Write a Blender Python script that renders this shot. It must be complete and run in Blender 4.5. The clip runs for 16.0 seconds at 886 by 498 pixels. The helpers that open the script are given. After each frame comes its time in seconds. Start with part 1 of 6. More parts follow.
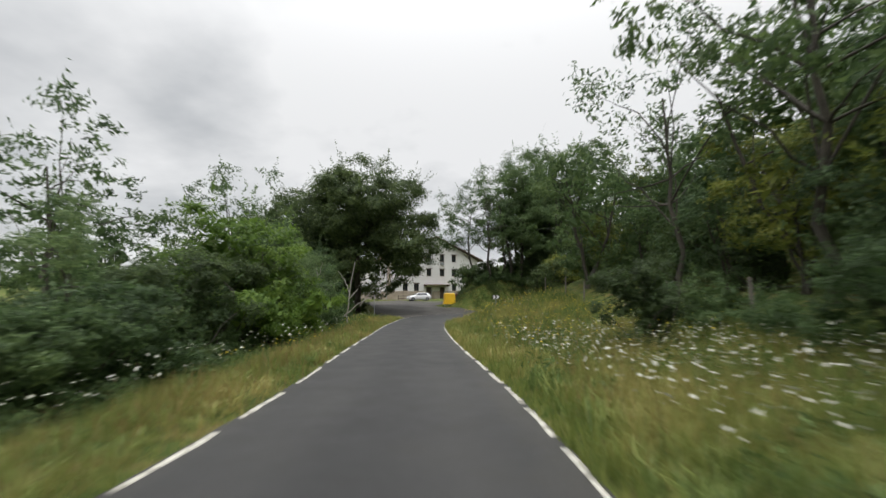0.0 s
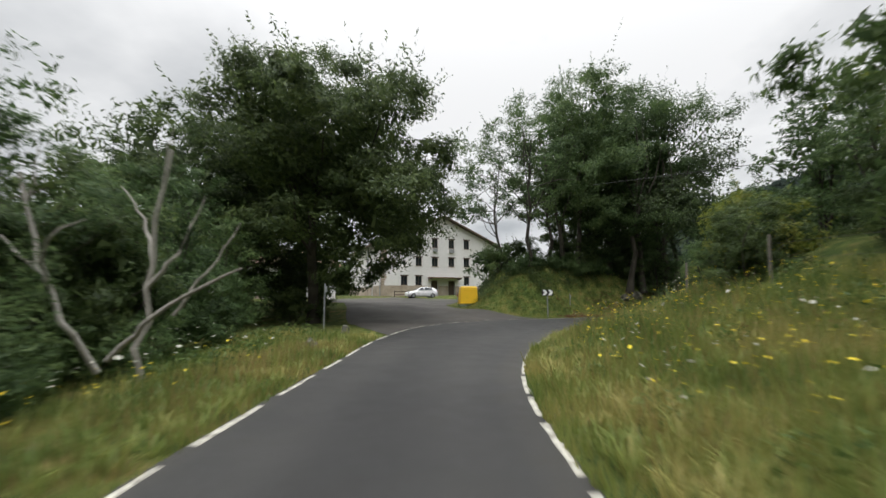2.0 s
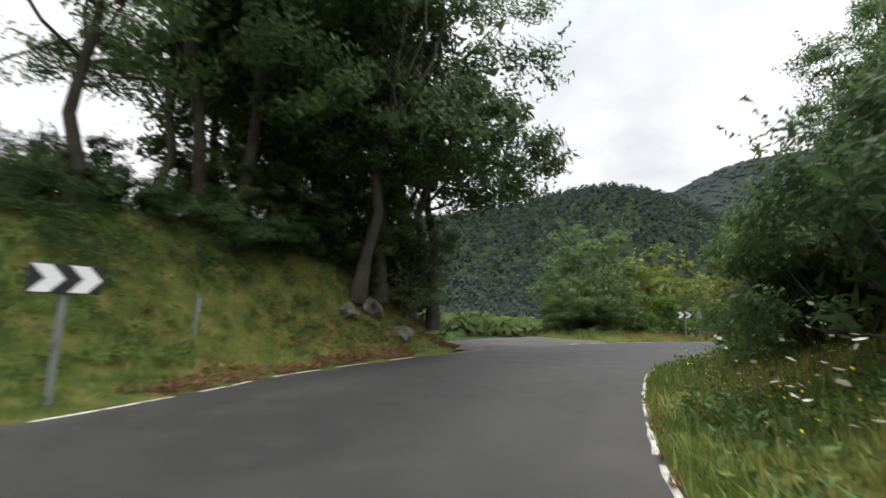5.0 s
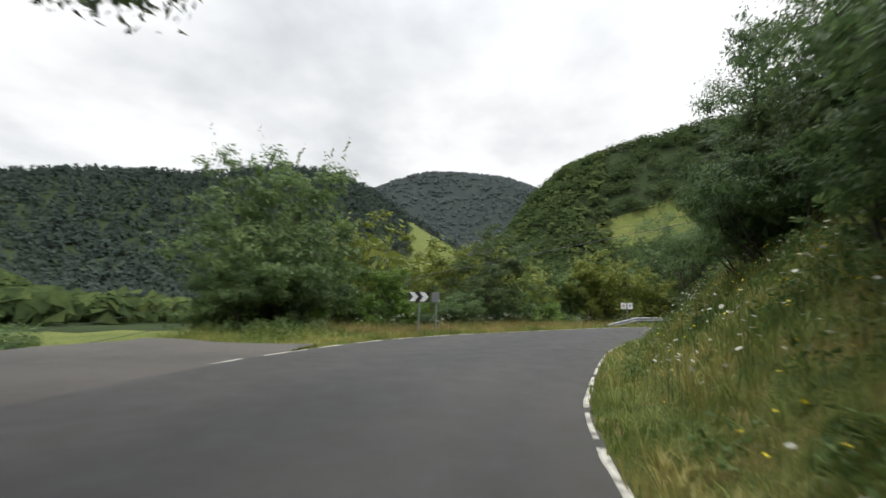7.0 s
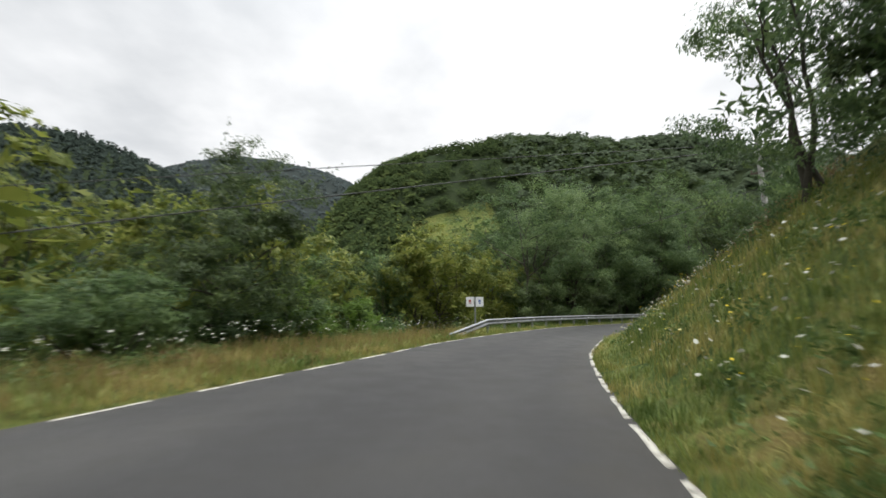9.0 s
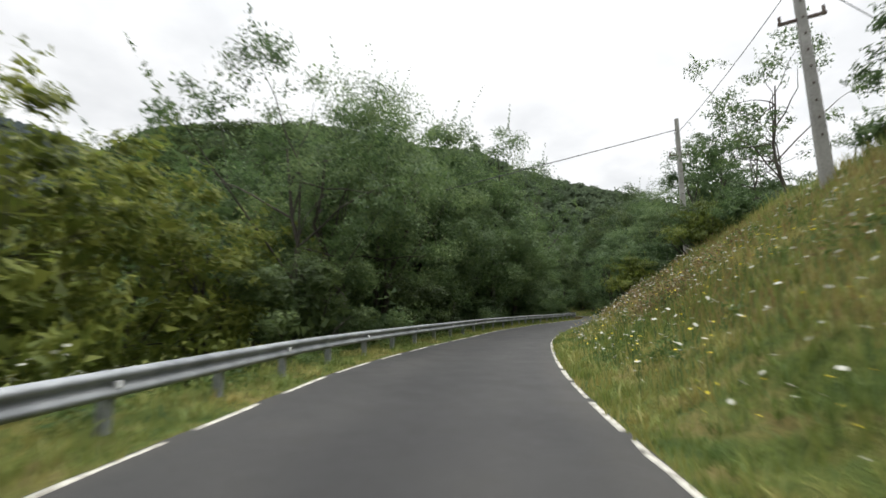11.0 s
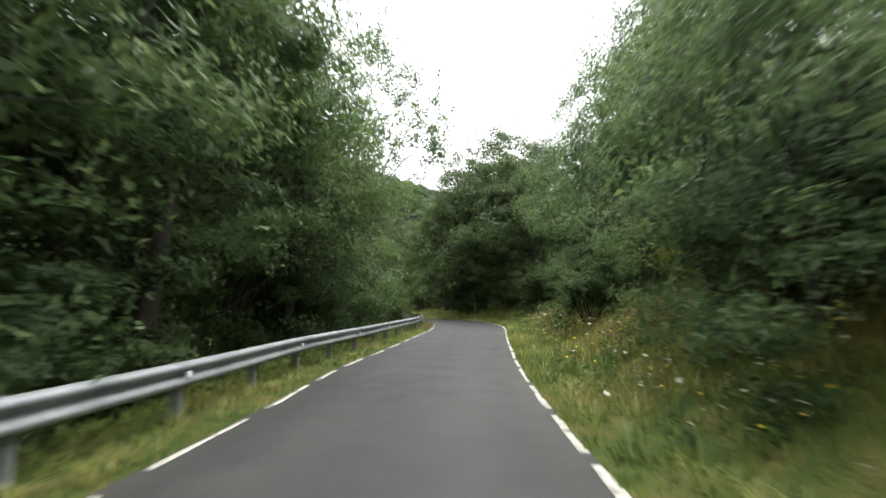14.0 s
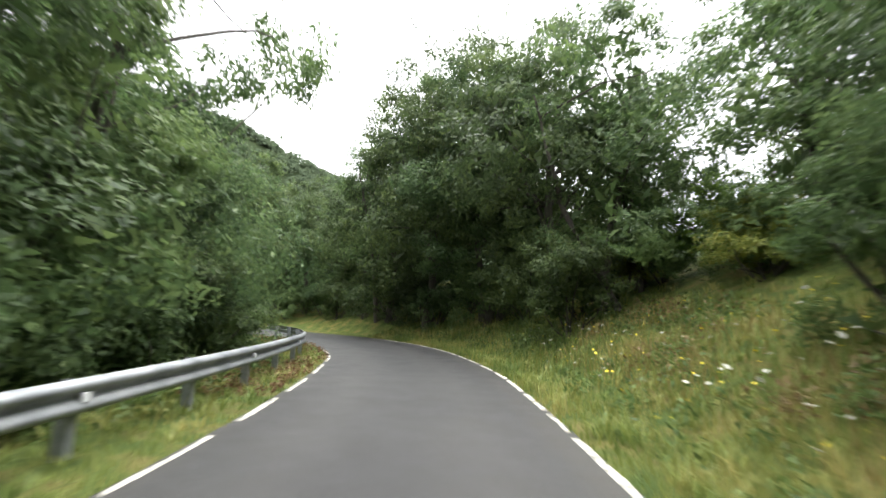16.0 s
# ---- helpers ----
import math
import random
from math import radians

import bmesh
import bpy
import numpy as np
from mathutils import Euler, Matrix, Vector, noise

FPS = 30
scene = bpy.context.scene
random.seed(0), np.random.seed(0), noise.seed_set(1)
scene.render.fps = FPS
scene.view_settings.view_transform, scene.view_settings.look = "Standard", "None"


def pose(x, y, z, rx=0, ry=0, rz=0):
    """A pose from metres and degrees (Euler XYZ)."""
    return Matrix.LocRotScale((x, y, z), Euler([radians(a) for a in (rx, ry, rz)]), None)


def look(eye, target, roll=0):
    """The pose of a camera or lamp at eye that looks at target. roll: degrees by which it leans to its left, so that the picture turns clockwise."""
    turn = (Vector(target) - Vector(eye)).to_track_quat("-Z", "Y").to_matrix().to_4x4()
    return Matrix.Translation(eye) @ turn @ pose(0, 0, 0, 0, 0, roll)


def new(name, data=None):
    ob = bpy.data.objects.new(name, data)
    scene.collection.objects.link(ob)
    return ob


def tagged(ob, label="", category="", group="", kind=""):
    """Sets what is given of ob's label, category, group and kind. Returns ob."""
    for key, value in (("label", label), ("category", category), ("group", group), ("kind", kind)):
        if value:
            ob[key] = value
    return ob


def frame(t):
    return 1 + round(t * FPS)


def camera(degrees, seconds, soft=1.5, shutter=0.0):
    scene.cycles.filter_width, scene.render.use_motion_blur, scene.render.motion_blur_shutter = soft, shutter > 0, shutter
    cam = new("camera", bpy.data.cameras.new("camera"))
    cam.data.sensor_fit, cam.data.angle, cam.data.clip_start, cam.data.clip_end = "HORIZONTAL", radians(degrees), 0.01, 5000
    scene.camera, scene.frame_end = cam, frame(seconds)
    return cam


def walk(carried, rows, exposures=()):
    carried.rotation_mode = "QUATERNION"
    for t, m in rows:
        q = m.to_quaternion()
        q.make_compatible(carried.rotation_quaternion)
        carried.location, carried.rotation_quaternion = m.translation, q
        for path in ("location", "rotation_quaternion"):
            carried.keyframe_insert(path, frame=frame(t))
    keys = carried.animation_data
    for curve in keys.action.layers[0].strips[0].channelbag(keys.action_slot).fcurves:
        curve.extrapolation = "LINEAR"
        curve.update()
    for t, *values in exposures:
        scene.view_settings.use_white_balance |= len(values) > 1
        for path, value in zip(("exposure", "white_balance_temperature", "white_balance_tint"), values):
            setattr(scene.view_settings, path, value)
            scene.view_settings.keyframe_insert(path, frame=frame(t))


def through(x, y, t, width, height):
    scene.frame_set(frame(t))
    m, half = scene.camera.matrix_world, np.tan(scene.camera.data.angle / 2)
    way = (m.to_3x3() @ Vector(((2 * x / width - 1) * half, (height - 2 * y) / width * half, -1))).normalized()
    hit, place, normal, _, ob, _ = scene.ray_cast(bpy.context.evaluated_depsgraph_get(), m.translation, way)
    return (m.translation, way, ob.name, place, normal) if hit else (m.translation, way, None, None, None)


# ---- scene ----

cam = camera(91.0, 16.0, soft=1.5, shutter=0.34)
PATH = [
    (0.0, (-0.000, -0.000, 1.350), (-0.000, 9.929, 2.540), -0.49),
    (0.5, (-0.280, 5.465, 1.350), (-0.317, 15.385, 2.613), -0.33),
    (1.0, (-0.510, 10.804, 1.350), (-0.601, 20.732, 2.550), 0.13),
    (1.5, (-0.740, 15.742, 1.350), (-0.838, 25.681, 2.449), -0.63),
    (2.0, (-0.950, 20.177, 1.350), (-1.046, 30.112, 2.486), -0.05),
    (2.5, (-1.049, 24.415, 1.350), (-0.811, 34.348, 2.478), 1.37),
    (3.0, (-0.711, 29.019, 1.350), (0.285, 38.889, 2.604), 1.64),
    (3.5, (0.289, 33.415, 1.350), (2.566, 43.066, 2.645), 0.08),
    (4.0, (1.832, 37.389, 1.350), (5.596, 46.551, 2.723), -1.71),
    (4.5, (3.764, 40.532, 1.350), (9.060, 48.902, 2.726), -1.66),
    (5.0, (5.932, 42.928, 1.350), (12.557, 50.263, 2.866), 0.94),
    (5.2, (6.873, 43.815, 1.350), (13.946, 50.725, 2.838), 0.86),
    (5.6, (8.892, 45.461, 1.350), (16.831, 51.381, 2.736), 0.28),
    (6.2, (12.297, 47.486, 1.350), (21.297, 51.644, 2.657), 0.01),
    (6.8, (16.148, 48.836, 1.350), (25.797, 51.130, 2.622), 0.67),
    (7.3, (19.687, 49.346, 1.350), (29.561, 50.219, 2.667), 1.99),
    (7.5, (21.187, 49.359, 1.350), (31.080, 49.737, 2.761), 1.67),
    (8.0, (25.071, 49.089, 1.350), (34.980, 48.595, 2.598), 0.51),
    (8.5, (28.853, 48.601, 1.350), (38.676, 47.243, 2.637), 0.48),
    (9.0, (32.658, 47.674, 1.350), (42.279, 45.268, 2.636), 0.35),
    (9.5, (36.739, 46.166, 1.350), (46.000, 42.676, 2.784), -0.49),
    (10.0, (41.084, 44.163, 1.350), (49.878, 39.617, 2.769), -0.60),
    (10.2, (42.803, 43.254, 1.350), (51.362, 38.278, 2.758), -0.96),
    (10.7, (46.761, 40.680, 1.350), (54.699, 34.751, 2.704), -0.43),
    (11.2, (50.272, 37.797, 1.350), (57.582, 31.102, 2.672), -0.13),
    (11.7, (53.402, 34.678, 1.350), (60.105, 27.373, 2.651), -0.34),
    (12.3, (56.733, 30.713, 1.350), (62.765, 22.839, 2.623), -0.71),
    (12.5, (57.764, 29.363, 1.350), (63.586, 21.335, 2.638), 0.03),
    (13.0, (60.120, 25.799, 1.350), (65.405, 17.408, 2.630), 0.48),
    (13.5, (62.280, 22.050, 1.350), (67.093, 13.378, 2.628), -0.13),
    (14.0, (64.323, 18.332, 1.350), (68.817, 9.490, 2.623), -0.53),
    (14.5, (66.211, 14.553, 1.350), (70.420, 5.578, 2.668), -0.88),
    (15.0, (67.904, 10.588, 1.350), (71.778, 1.472, 2.727), -0.86),
    (15.5, (69.673, 6.659, 1.350), (73.163, -2.598, 2.806), -0.36),
    (16.0, (71.271, 2.748, 1.350), (74.612, -6.556, 2.855), 1.95),
]
walk(cam, [(t, look(eye, target, roll)) for t, eye, target, roll in PATH],
     exposures=[(0, -0.22), (2.5, -0.05), (3.5, 0.18), (5, 0.27), (7.5, 0.05), (10, 0.1), (12.5, 0.02), (13.0, 0.26), (13.5, 0.5), (14.0, 1.0), (14.5, 1.32), (15, 1.4), (16, 1.42)])

# ---- sky and light: thick bright cloud, no shadows to speak of ----
world = bpy.data.worlds.new("overcast_sky")
scene.world = world
world.use_nodes = True


def wire_world():
    nt = world.node_tree
    nt.nodes.clear()
    n = nt.nodes.new
    out, bg = n("ShaderNodeOutputWorld"), n("ShaderNodeBackground")
    sky = n("ShaderNodeTexSky")
    sky.sky_type, sky.sun_disc = "NISHITA", False
    sky.sun_elevation, sky.sun_rotation = radians(52), radians(200)
    dim = n("ShaderNodeMix")
    dim.data_type, dim.blend_type = "RGBA", "MULTIPLY"
    dim.inputs[0].default_value = 1.0
    dim.inputs[7].default_value = (0.1, 0.1, 0.1, 1)
    tc, sep = n("ShaderNodeTexCoord"), n("ShaderNodeSeparateXYZ")
    up = n("ShaderNodeMath")
    up.operation, up.inputs[1].default_value = "ADD", 0.22
    up2 = n("ShaderNodeMath")
    up2.operation, up2.inputs[1].default_value = "MAXIMUM", 0.06
    div = n("ShaderNodeVectorMath")
    div.operation = "DIVIDE"
    big, small = n("ShaderNodeTexNoise"), n("ShaderNodeTexNoise")
    for node, scale, detail in ((big, 0.75, 5), (small, 2.6, 6)):
        node.inputs["Scale"].default_value = scale
        node.inputs["Detail"].default_value = detail
        node.inputs["Roughness"].default_value = 0.52
    add = n("ShaderNodeMath")
    add.operation = "MULTIPLY_ADD"
    add.inputs[1].default_value = 0.4
    ramp = n("ShaderNodeValToRGB")
    ramp.color_ramp.elements[0].position = 0.47
    ramp.color_ramp.elements[0].color = (0.49, 0.515, 0.54, 1)
    ramp.color_ramp.elements[1].position = 0.80
    ramp.color_ramp.elements[1].color = (1.02, 1.025, 1.03, 1)
    mix = n("ShaderNodeMix")
    mix.data_type = "RGBA"
    mix.inputs[0].default_value = 0.93
    link = nt.links.new
    link(tc.outputs["Generated"], sep.inputs[0])
    link(sep.outputs[2], up.inputs[0])
    link(up.outputs[0], up2.inputs[0])
    link(tc.outputs["Generated"], div.inputs[0])
    link(up2.outputs[0], div.inputs[1])
    link(div.outputs[0], big.inputs["Vector"])
    link(div.outputs[0], small.inputs["Vector"])
    link(small.outputs["Fac"], add.inputs[0])
    link(big.outputs["Fac"], add.inputs[2])
    link(add.outputs[0], ramp.inputs[0])
    link(sky.outputs[0], dim.inputs[6])
    link(dim.outputs[2], mix.inputs[6])
    link(ramp.outputs[0], mix.inputs[7])
    link(mix.outputs[2], bg.inputs[0])
    # thick cloud is several times brighter overhead than near the horizon
    zen = n("ShaderNodeMath")
    zen.operation, zen.inputs[1].default_value = "MAXIMUM", 0.0
    power = n("ShaderNodeMath")
    power.operation, power.inputs[1].default_value = "POWER", 6.0
    gain = n("ShaderNodeMath")
    gain.operation, gain.inputs[1].default_value, gain.inputs[2].default_value = "MULTIPLY_ADD", 7.5, 1.0
    link(sep.outputs[2], zen.inputs[0])
    link(zen.outputs[0], power.inputs[0])
    link(power.outputs[0], gain.inputs[0])
    link(gain.outputs[0], bg.inputs[1])
    link(bg.outputs[0], out.inputs[0])


wire_world()
sun = new("sun", bpy.data.lights.new("sun", "SUN"))
sun.data.energy, sun.data.angle, sun.data.color = 1.5, radians(50), (1.0, 0.97, 0.93)
sun.matrix_world = look((0, 0, 200), (40, 110, 0))


# ---- materials ----
def material(name):
    m = bpy.data.materials.new(name)
    m.use_nodes = True
    nt = m.node_tree
    return m, nt, nt.nodes["Principled BSDF"]


def noise_node(nt, scale, detail=4, rough=0.55, coord="Object"):
    tc = nt.nodes.new("ShaderNodeTexCoord")
    nz = nt.nodes.new("ShaderNodeTexNoise")
    nz.inputs["Scale"].default_value = scale
    nz.inputs["Detail"].default_value = detail
    nz.inputs["Roughness"].default_value = rough
    nt.links.new(tc.outputs[coord], nz.inputs["Vector"])
    return nz


def ramp_node(nt, source, stops):
    r = nt.nodes.new("ShaderNodeValToRGB")
    e = r.color_ramp.elements
    while len(e) < len(stops):
        e.new(0.5)
    for el, (p, c) in zip(e, stops):
        el.position, el.color = p, (*c, 1)
    nt.links.new(source, r.inputs[0])
    return r


def mix_node(nt, blend, fac, a, b):
    mx = nt.nodes.new("ShaderNodeMix")
    mx.data_type, mx.blend_type = "RGBA", blend
    for key, v in ((0, fac), (6, a), (7, b)):
        if isinstance(v, (int, float)):
            mx.inputs[key].default_value = v
        elif isinstance(v, tuple):
            mx.inputs[key].default_value = (*v, 1)
        else:
            nt.links.new(v, mx.inputs[key])
    return mx.outputs[2]


def bump(nt, bsdf, source, strength, distance):
    b = nt.nodes.new("ShaderNodeBump")
    b.inputs["Strength"].default_value = strength
    b.inputs["Distance"].default_value = distance
    nt.links.new(source, b.inputs["Height"])
    nt.links.new(b.outputs[0], bsdf.inputs["Normal"])


def rough_surface(name, low, high, coarse=0.8, fine=40.0, rough=0.8, metal=0.0, relief=0.15, depth=0.01, spread=(0.3, 0.7), spec=0.5):
    """A plain surface with colour that varies at a coarse and a fine scale, and fine relief."""
    m, nt, p = material(name)
    a, b = noise_node(nt, coarse), noise_node(nt, fine, 3)
    col = ramp_node(nt, a.outputs["Fac"], [(spread[0], low), (spread[1], high)])
    grain = ramp_node(nt, b.outputs["Fac"], [(0.3, (0.82, 0.82, 0.82)), (0.7, (1.12, 1.12, 1.12))])
    nt.links.new(mix_node(nt, "MULTIPLY", 1.0, col.outputs[0], grain.outputs[0]), p.inputs["Base Color"])
    p.inputs["Roughness"].default_value = rough
    p.inputs["Metallic"].default_value = metal
    p.inputs["Specular IOR Level"].default_value = spec
    bump(nt, p, b.outputs["Fac"], relief, depth)
    return m


def leaf_material(name, dark, mid, light, through=0.48, spec=0.2, patchy=0.75, each=0.35):
    """Leaves: each leaf, each plant and each patch of a crown differs a little."""
    m, nt, p = material(name)
    geo, info = nt.nodes.new("ShaderNodeNewGeometry"), nt.nodes.new("ShaderNodeObjectInfo")
    patch = noise_node(nt, 0.55, 2)
    s1 = nt.nodes.new("ShaderNodeMath")
    s1.operation, s1.inputs[1].default_value, s1.inputs[2].default_value = "MULTIPLY_ADD", each, (0.75 - patchy) * 0.5 + (0.35 - each) * 0.5
    nt.links.new(geo.outputs["Random Per Island"], s1.inputs[0])
    s2 = nt.nodes.new("ShaderNodeMath")
    s2.operation, s2.inputs[1].default_value = "MULTIPLY_ADD", patchy
    nt.links.new(patch.outputs["Fac"], s2.inputs[0])
    nt.links.new(s1.outputs[0], s2.inputs[2])
    s3 = nt.nodes.new("ShaderNodeMath")
    s3.operation, s3.inputs[1].default_value = "MULTIPLY_ADD", 0.24
    nt.links.new(info.outputs["Random"], s3.inputs[0])
    nt.links.new(s2.outputs[0], s3.inputs[2])
    col = ramp_node(nt, s3.outputs[0], [(0.38, dark), (0.68, mid), (0.98, light)])
    nt.links.new(col.outputs[0], p.inputs["Base Color"])
    p.inputs["Roughness"].default_value = 0.5
    p.inputs["Specular IOR Level"].default_value = spec
    tr = nt.nodes.new("ShaderNodeBsdfTranslucent")
    nt.links.new(col.outputs[0], tr.inputs[0])
    ms = nt.nodes.new("ShaderNodeMixShader")
    ms.inputs[0].default_value = through
    nt.links.new(p.outputs[0], ms.inputs[1])
    nt.links.new(tr.outputs[0], ms.inputs[2])
    nt.links.new(ms.outputs[0], nt.nodes["Material Output"].inputs[0])
    return m


LEAF_OAK = leaf_material("oak_leaves", (0.032, 0.050, 0.021), (0.066, 0.098, 0.036), (0.125, 0.168, 0.052))
LEAF_GREEN = leaf_material("green_leaves", (0.035, 0.062, 0.024), (0.080, 0.130, 0.047), (0.154, 0.215, 0.074))
LEAF_WOOD = leaf_material("shade_leaves", (0.041, 0.072, 0.031), (0.094, 0.148, 0.060), (0.19, 0.255, 0.095))
LEAF_LIME = leaf_material("lime_leaves", (0.046, 0.09, 0.017), (0.105, 0.178, 0.03), (0.19, 0.272, 0.05))
LEAF_YELLOW = leaf_material("yellow_green_leaves", (0.058, 0.082, 0.018), (0.132, 0.164, 0.032), (0.235, 0.25, 0.055))
LEAF_FAR = leaf_material("far_leaves", (0.028, 0.042, 0.018), (0.046, 0.066, 0.025), (0.08, 0.10, 0.033), 0.2, 0.0)
# bluish cast of these needles is distance haze put into the colour
LEAF_PINE = leaf_material("hazed_conifer_needles", (0.030, 0.041, 0.034), (0.040, 0.053, 0.044), (0.054, 0.070, 0.056), 0.1, 0.0)
# haze over the ridge is mixed into these paler leaf colours
LEAF_RIDGE = leaf_material("haze_tinted_leaves", (0.046, 0.062, 0.038), (0.060, 0.080, 0.048), (0.085, 0.106, 0.06), 0.15, 0.0)
# grey of the far mountain's mist is painted into its trees
LEAF_MIST = leaf_material("mist_tinted_conifers", (0.060, 0.074, 0.074), (0.072, 0.088, 0.086), (0.088, 0.106, 0.10), 0.1, 0.0)
GRASS_BLADE = leaf_material("grass_blades", (0.078, 0.124, 0.031), (0.178, 0.216, 0.054), (0.32, 0.28, 0.095), 0.4, 0.2, 1.7, 0.3)
BRACKEN = leaf_material("dry_bracken", (0.11, 0.072, 0.034), (0.215, 0.147, 0.073), (0.33, 0.235, 0.125), 0.3)
LITTER = leaf_material("fallen_leaves", (0.085, 0.045, 0.024), (0.16, 0.088, 0.046), (0.25, 0.15, 0.08), 0.2, 0.15)
WEED = leaf_material("weed_leaves", (0.040, 0.072, 0.022), (0.086, 0.136, 0.038), (0.16, 0.21, 0.056), 0.35)
GRASS_DRY = leaf_material("dry_grass_blades", (0.14, 0.108, 0.038), (0.25, 0.185, 0.075), (0.36, 0.27, 0.125), 0.3)
PETAL_WHITE = leaf_material("white_petals", (0.26, 0.27, 0.20), (0.38, 0.38, 0.31), (0.52, 0.52, 0.44), 0.25)
PETAL_YELLOW = leaf_material("yellow_petals", (0.65, 0.48, 0.02), (0.75, 0.6, 0.03), (0.8, 0.68, 0.05), 0.25)
BARK = rough_surface("bark", (0.028, 0.024, 0.018), (0.075, 0.066, 0.05), 1.5, 14, 0.95, relief=0.8, depth=0.03)
DEADWOOD = rough_surface("dead_wood", (0.20, 0.185, 0.16), (0.36, 0.34, 0.30), 1.5, 14, 0.9, relief=0.6, depth=0.02)


def asphalt_material(name, low, high, rough, tracks=False):
    """Dark bitumen with pale chippings, lengthwise wear and old repairs."""
    m, nt, p = material(name)
    cloud, spots, grit = noise_node(nt, 0.22, 3), noise_node(nt, 1.6, 5, 0.6), noise_node(nt, 95, 3, 0.7)
    col = ramp_node(nt, cloud.outputs["Fac"], [(0.36, low), (0.62, high)])
    wear = ramp_node(nt, spots.outputs["Fac"], [(0.30, (0.78, 0.78, 0.79)), (0.52, (1.0, 1.0, 1.0)), (0.74, (1.22, 1.2, 1.16))])
    chips = ramp_node(nt, grit.outputs["Fac"], [(0.34, (0.62, 0.62, 0.62)), (0.55, (1.0, 1.0, 1.0)), (0.72, (1.75, 1.72, 1.65))])
    c = mix_node(nt, "MULTIPLY", 1.0, col.outputs[0], wear.outputs[0])
    patch = ramp_node(nt, noise_node(nt, 16, 3, 0.6).outputs["Fac"], [(0.32, (0.8, 0.8, 0.8)), (0.68, (1.2, 1.2, 1.19))])
    c = mix_node(nt, "MULTIPLY", 1.0, c, patch.outputs[0])
    if tracks:
        # wheel tracks worn paler, an oily strip between them, dust at the edges, all wavering a little
        where = nt.nodes.new("ShaderNodeAttribute")
        where.attribute_name = "across"
        waver = nt.nodes.new("ShaderNodeMath")
        waver.operation, waver.inputs[1].default_value = "MULTIPLY_ADD", 0.14
        nt.links.new(spots.outputs["Fac"], waver.inputs[0])
        nt.links.new(where.outputs["Fac"], waver.inputs[2])
        lane = ramp_node(nt, waver.outputs[0], [(0.05, (1.5, 1.42, 1.28)), (0.15, (0.98, 0.98, 0.98)), (0.33, (1.22, 1.21, 1.2)), (0.47, (0.74, 0.74, 0.75)),
                                                (0.60, (0.78, 0.78, 0.79)), (0.78, (1.22, 1.21, 1.2)), (0.93, (0.96, 0.96, 0.96)), (1.0, (1.4, 1.34, 1.22))])
        c = mix_node(nt, "MULTIPLY", 1.0, c, lane.outputs[0])
    nt.links.new(mix_node(nt, "MULTIPLY", 1.0, c, chips.outputs[0]), p.inputs["Base Color"])
    gloss = ramp_node(nt, spots.outputs["Fac"], [(0.3, (rough - 0.08,) * 3), (0.7, (rough + 0.1,) * 3)])
    nt.links.new(gloss.outputs[0], p.inputs["Roughness"])
    bump(nt, p, grit.outputs["Fac"], 0.5, 0.006)
    return m


ASPHALT = asphalt_material("asphalt", (0.0128, 0.0125, 0.0117), (0.0228, 0.0222, 0.0205), 0.7, True)
YARD_TOP = asphalt_material("worn_yard_asphalt", (0.032, 0.028, 0.024), (0.062, 0.055, 0.047), 0.8)
LINE_PAINT = rough_surface("worn_road_paint", (0.13, 0.12, 0.10), (0.44, 0.42, 0.36), 5.5, 60, 0.85, relief=0.2, spread=(0.32, 0.52))
GALVANISED = rough_surface("galvanised_steel", (0.17, 0.182, 0.19), (0.33, 0.345, 0.352), 1.8, 24, 0.58, metal=0.55, relief=0.05)
PLASTER = rough_surface("white_plaster", (0.60, 0.595, 0.585), (0.70, 0.69, 0.68), 0.25, 9, 0.9, relief=0.15)
STONE = rough_surface("sandstone", (0.26, 0.21, 0.16), (0.42, 0.36, 0.29), 0.8, 6, 0.95, relief=0.6, depth=0.03)
CONCRETE = rough_surface("old_concrete", (0.22, 0.215, 0.20), (0.36, 0.35, 0.33), 0.9, 18, 0.95, relief=0.4)
MOSSY_ROCK = rough_surface("mossy_rock", (0.045, 0.05, 0.03), (0.13, 0.12, 0.10), 2.5, 12, 0.95, relief=0.8, depth=0.04)
ROOF_TILE = rough_surface("clay_tiles", (0.13, 0.08, 0.055), (0.24, 0.16, 0.115), 0.7, 8, 0.9, relief=0.5, depth=0.03)
DARK_WOOD = rough_surface("dark_stained_wood", (0.05, 0.035, 0.025), (0.11, 0.08, 0.06), 1.2, 20, 0.8, relief=0.3)
OLD_WOOD = rough_surface("weathered_wood", (0.10, 0.09, 0.075), (0.20, 0.18, 0.15), 1.2, 20, 0.9, relief=0.5)
YELLOW_PLASTIC = rough_surface("yellow_plastic", (0.80, 0.47, 0.01), (0.86, 0.53, 0.015), 0.7, 20, 0.45, relief=0.03)
GREY_PLASTIC = rough_surface("grey_plastic", (0.20, 0.21, 0.22), (0.27, 0.28, 0.29), 0.7, 20, 0.5, relief=0.03)
CAR_WHITE = rough_surface("white_car_paint", (0.78, 0.78, 0.79), (0.82, 0.82, 0.83), 0.5, 5, 0.25, relief=0.0)
CAR_RED = rough_surface("red_car_paint", (0.22, 0.02, 0.025), (0.26, 0.03, 0.03), 0.5, 5, 0.25, relief=0.0)
RUBBER = rough_surface("tyre_rubber", (0.02, 0.02, 0.02), (0.035, 0.035, 0.035), 2, 40, 0.8)
SIGN_BLACK = rough_surface("black_sign_film", (0.012, 0.012, 0.014), (0.02, 0.02, 0.022), 2, 30, 0.5, relief=0.02)
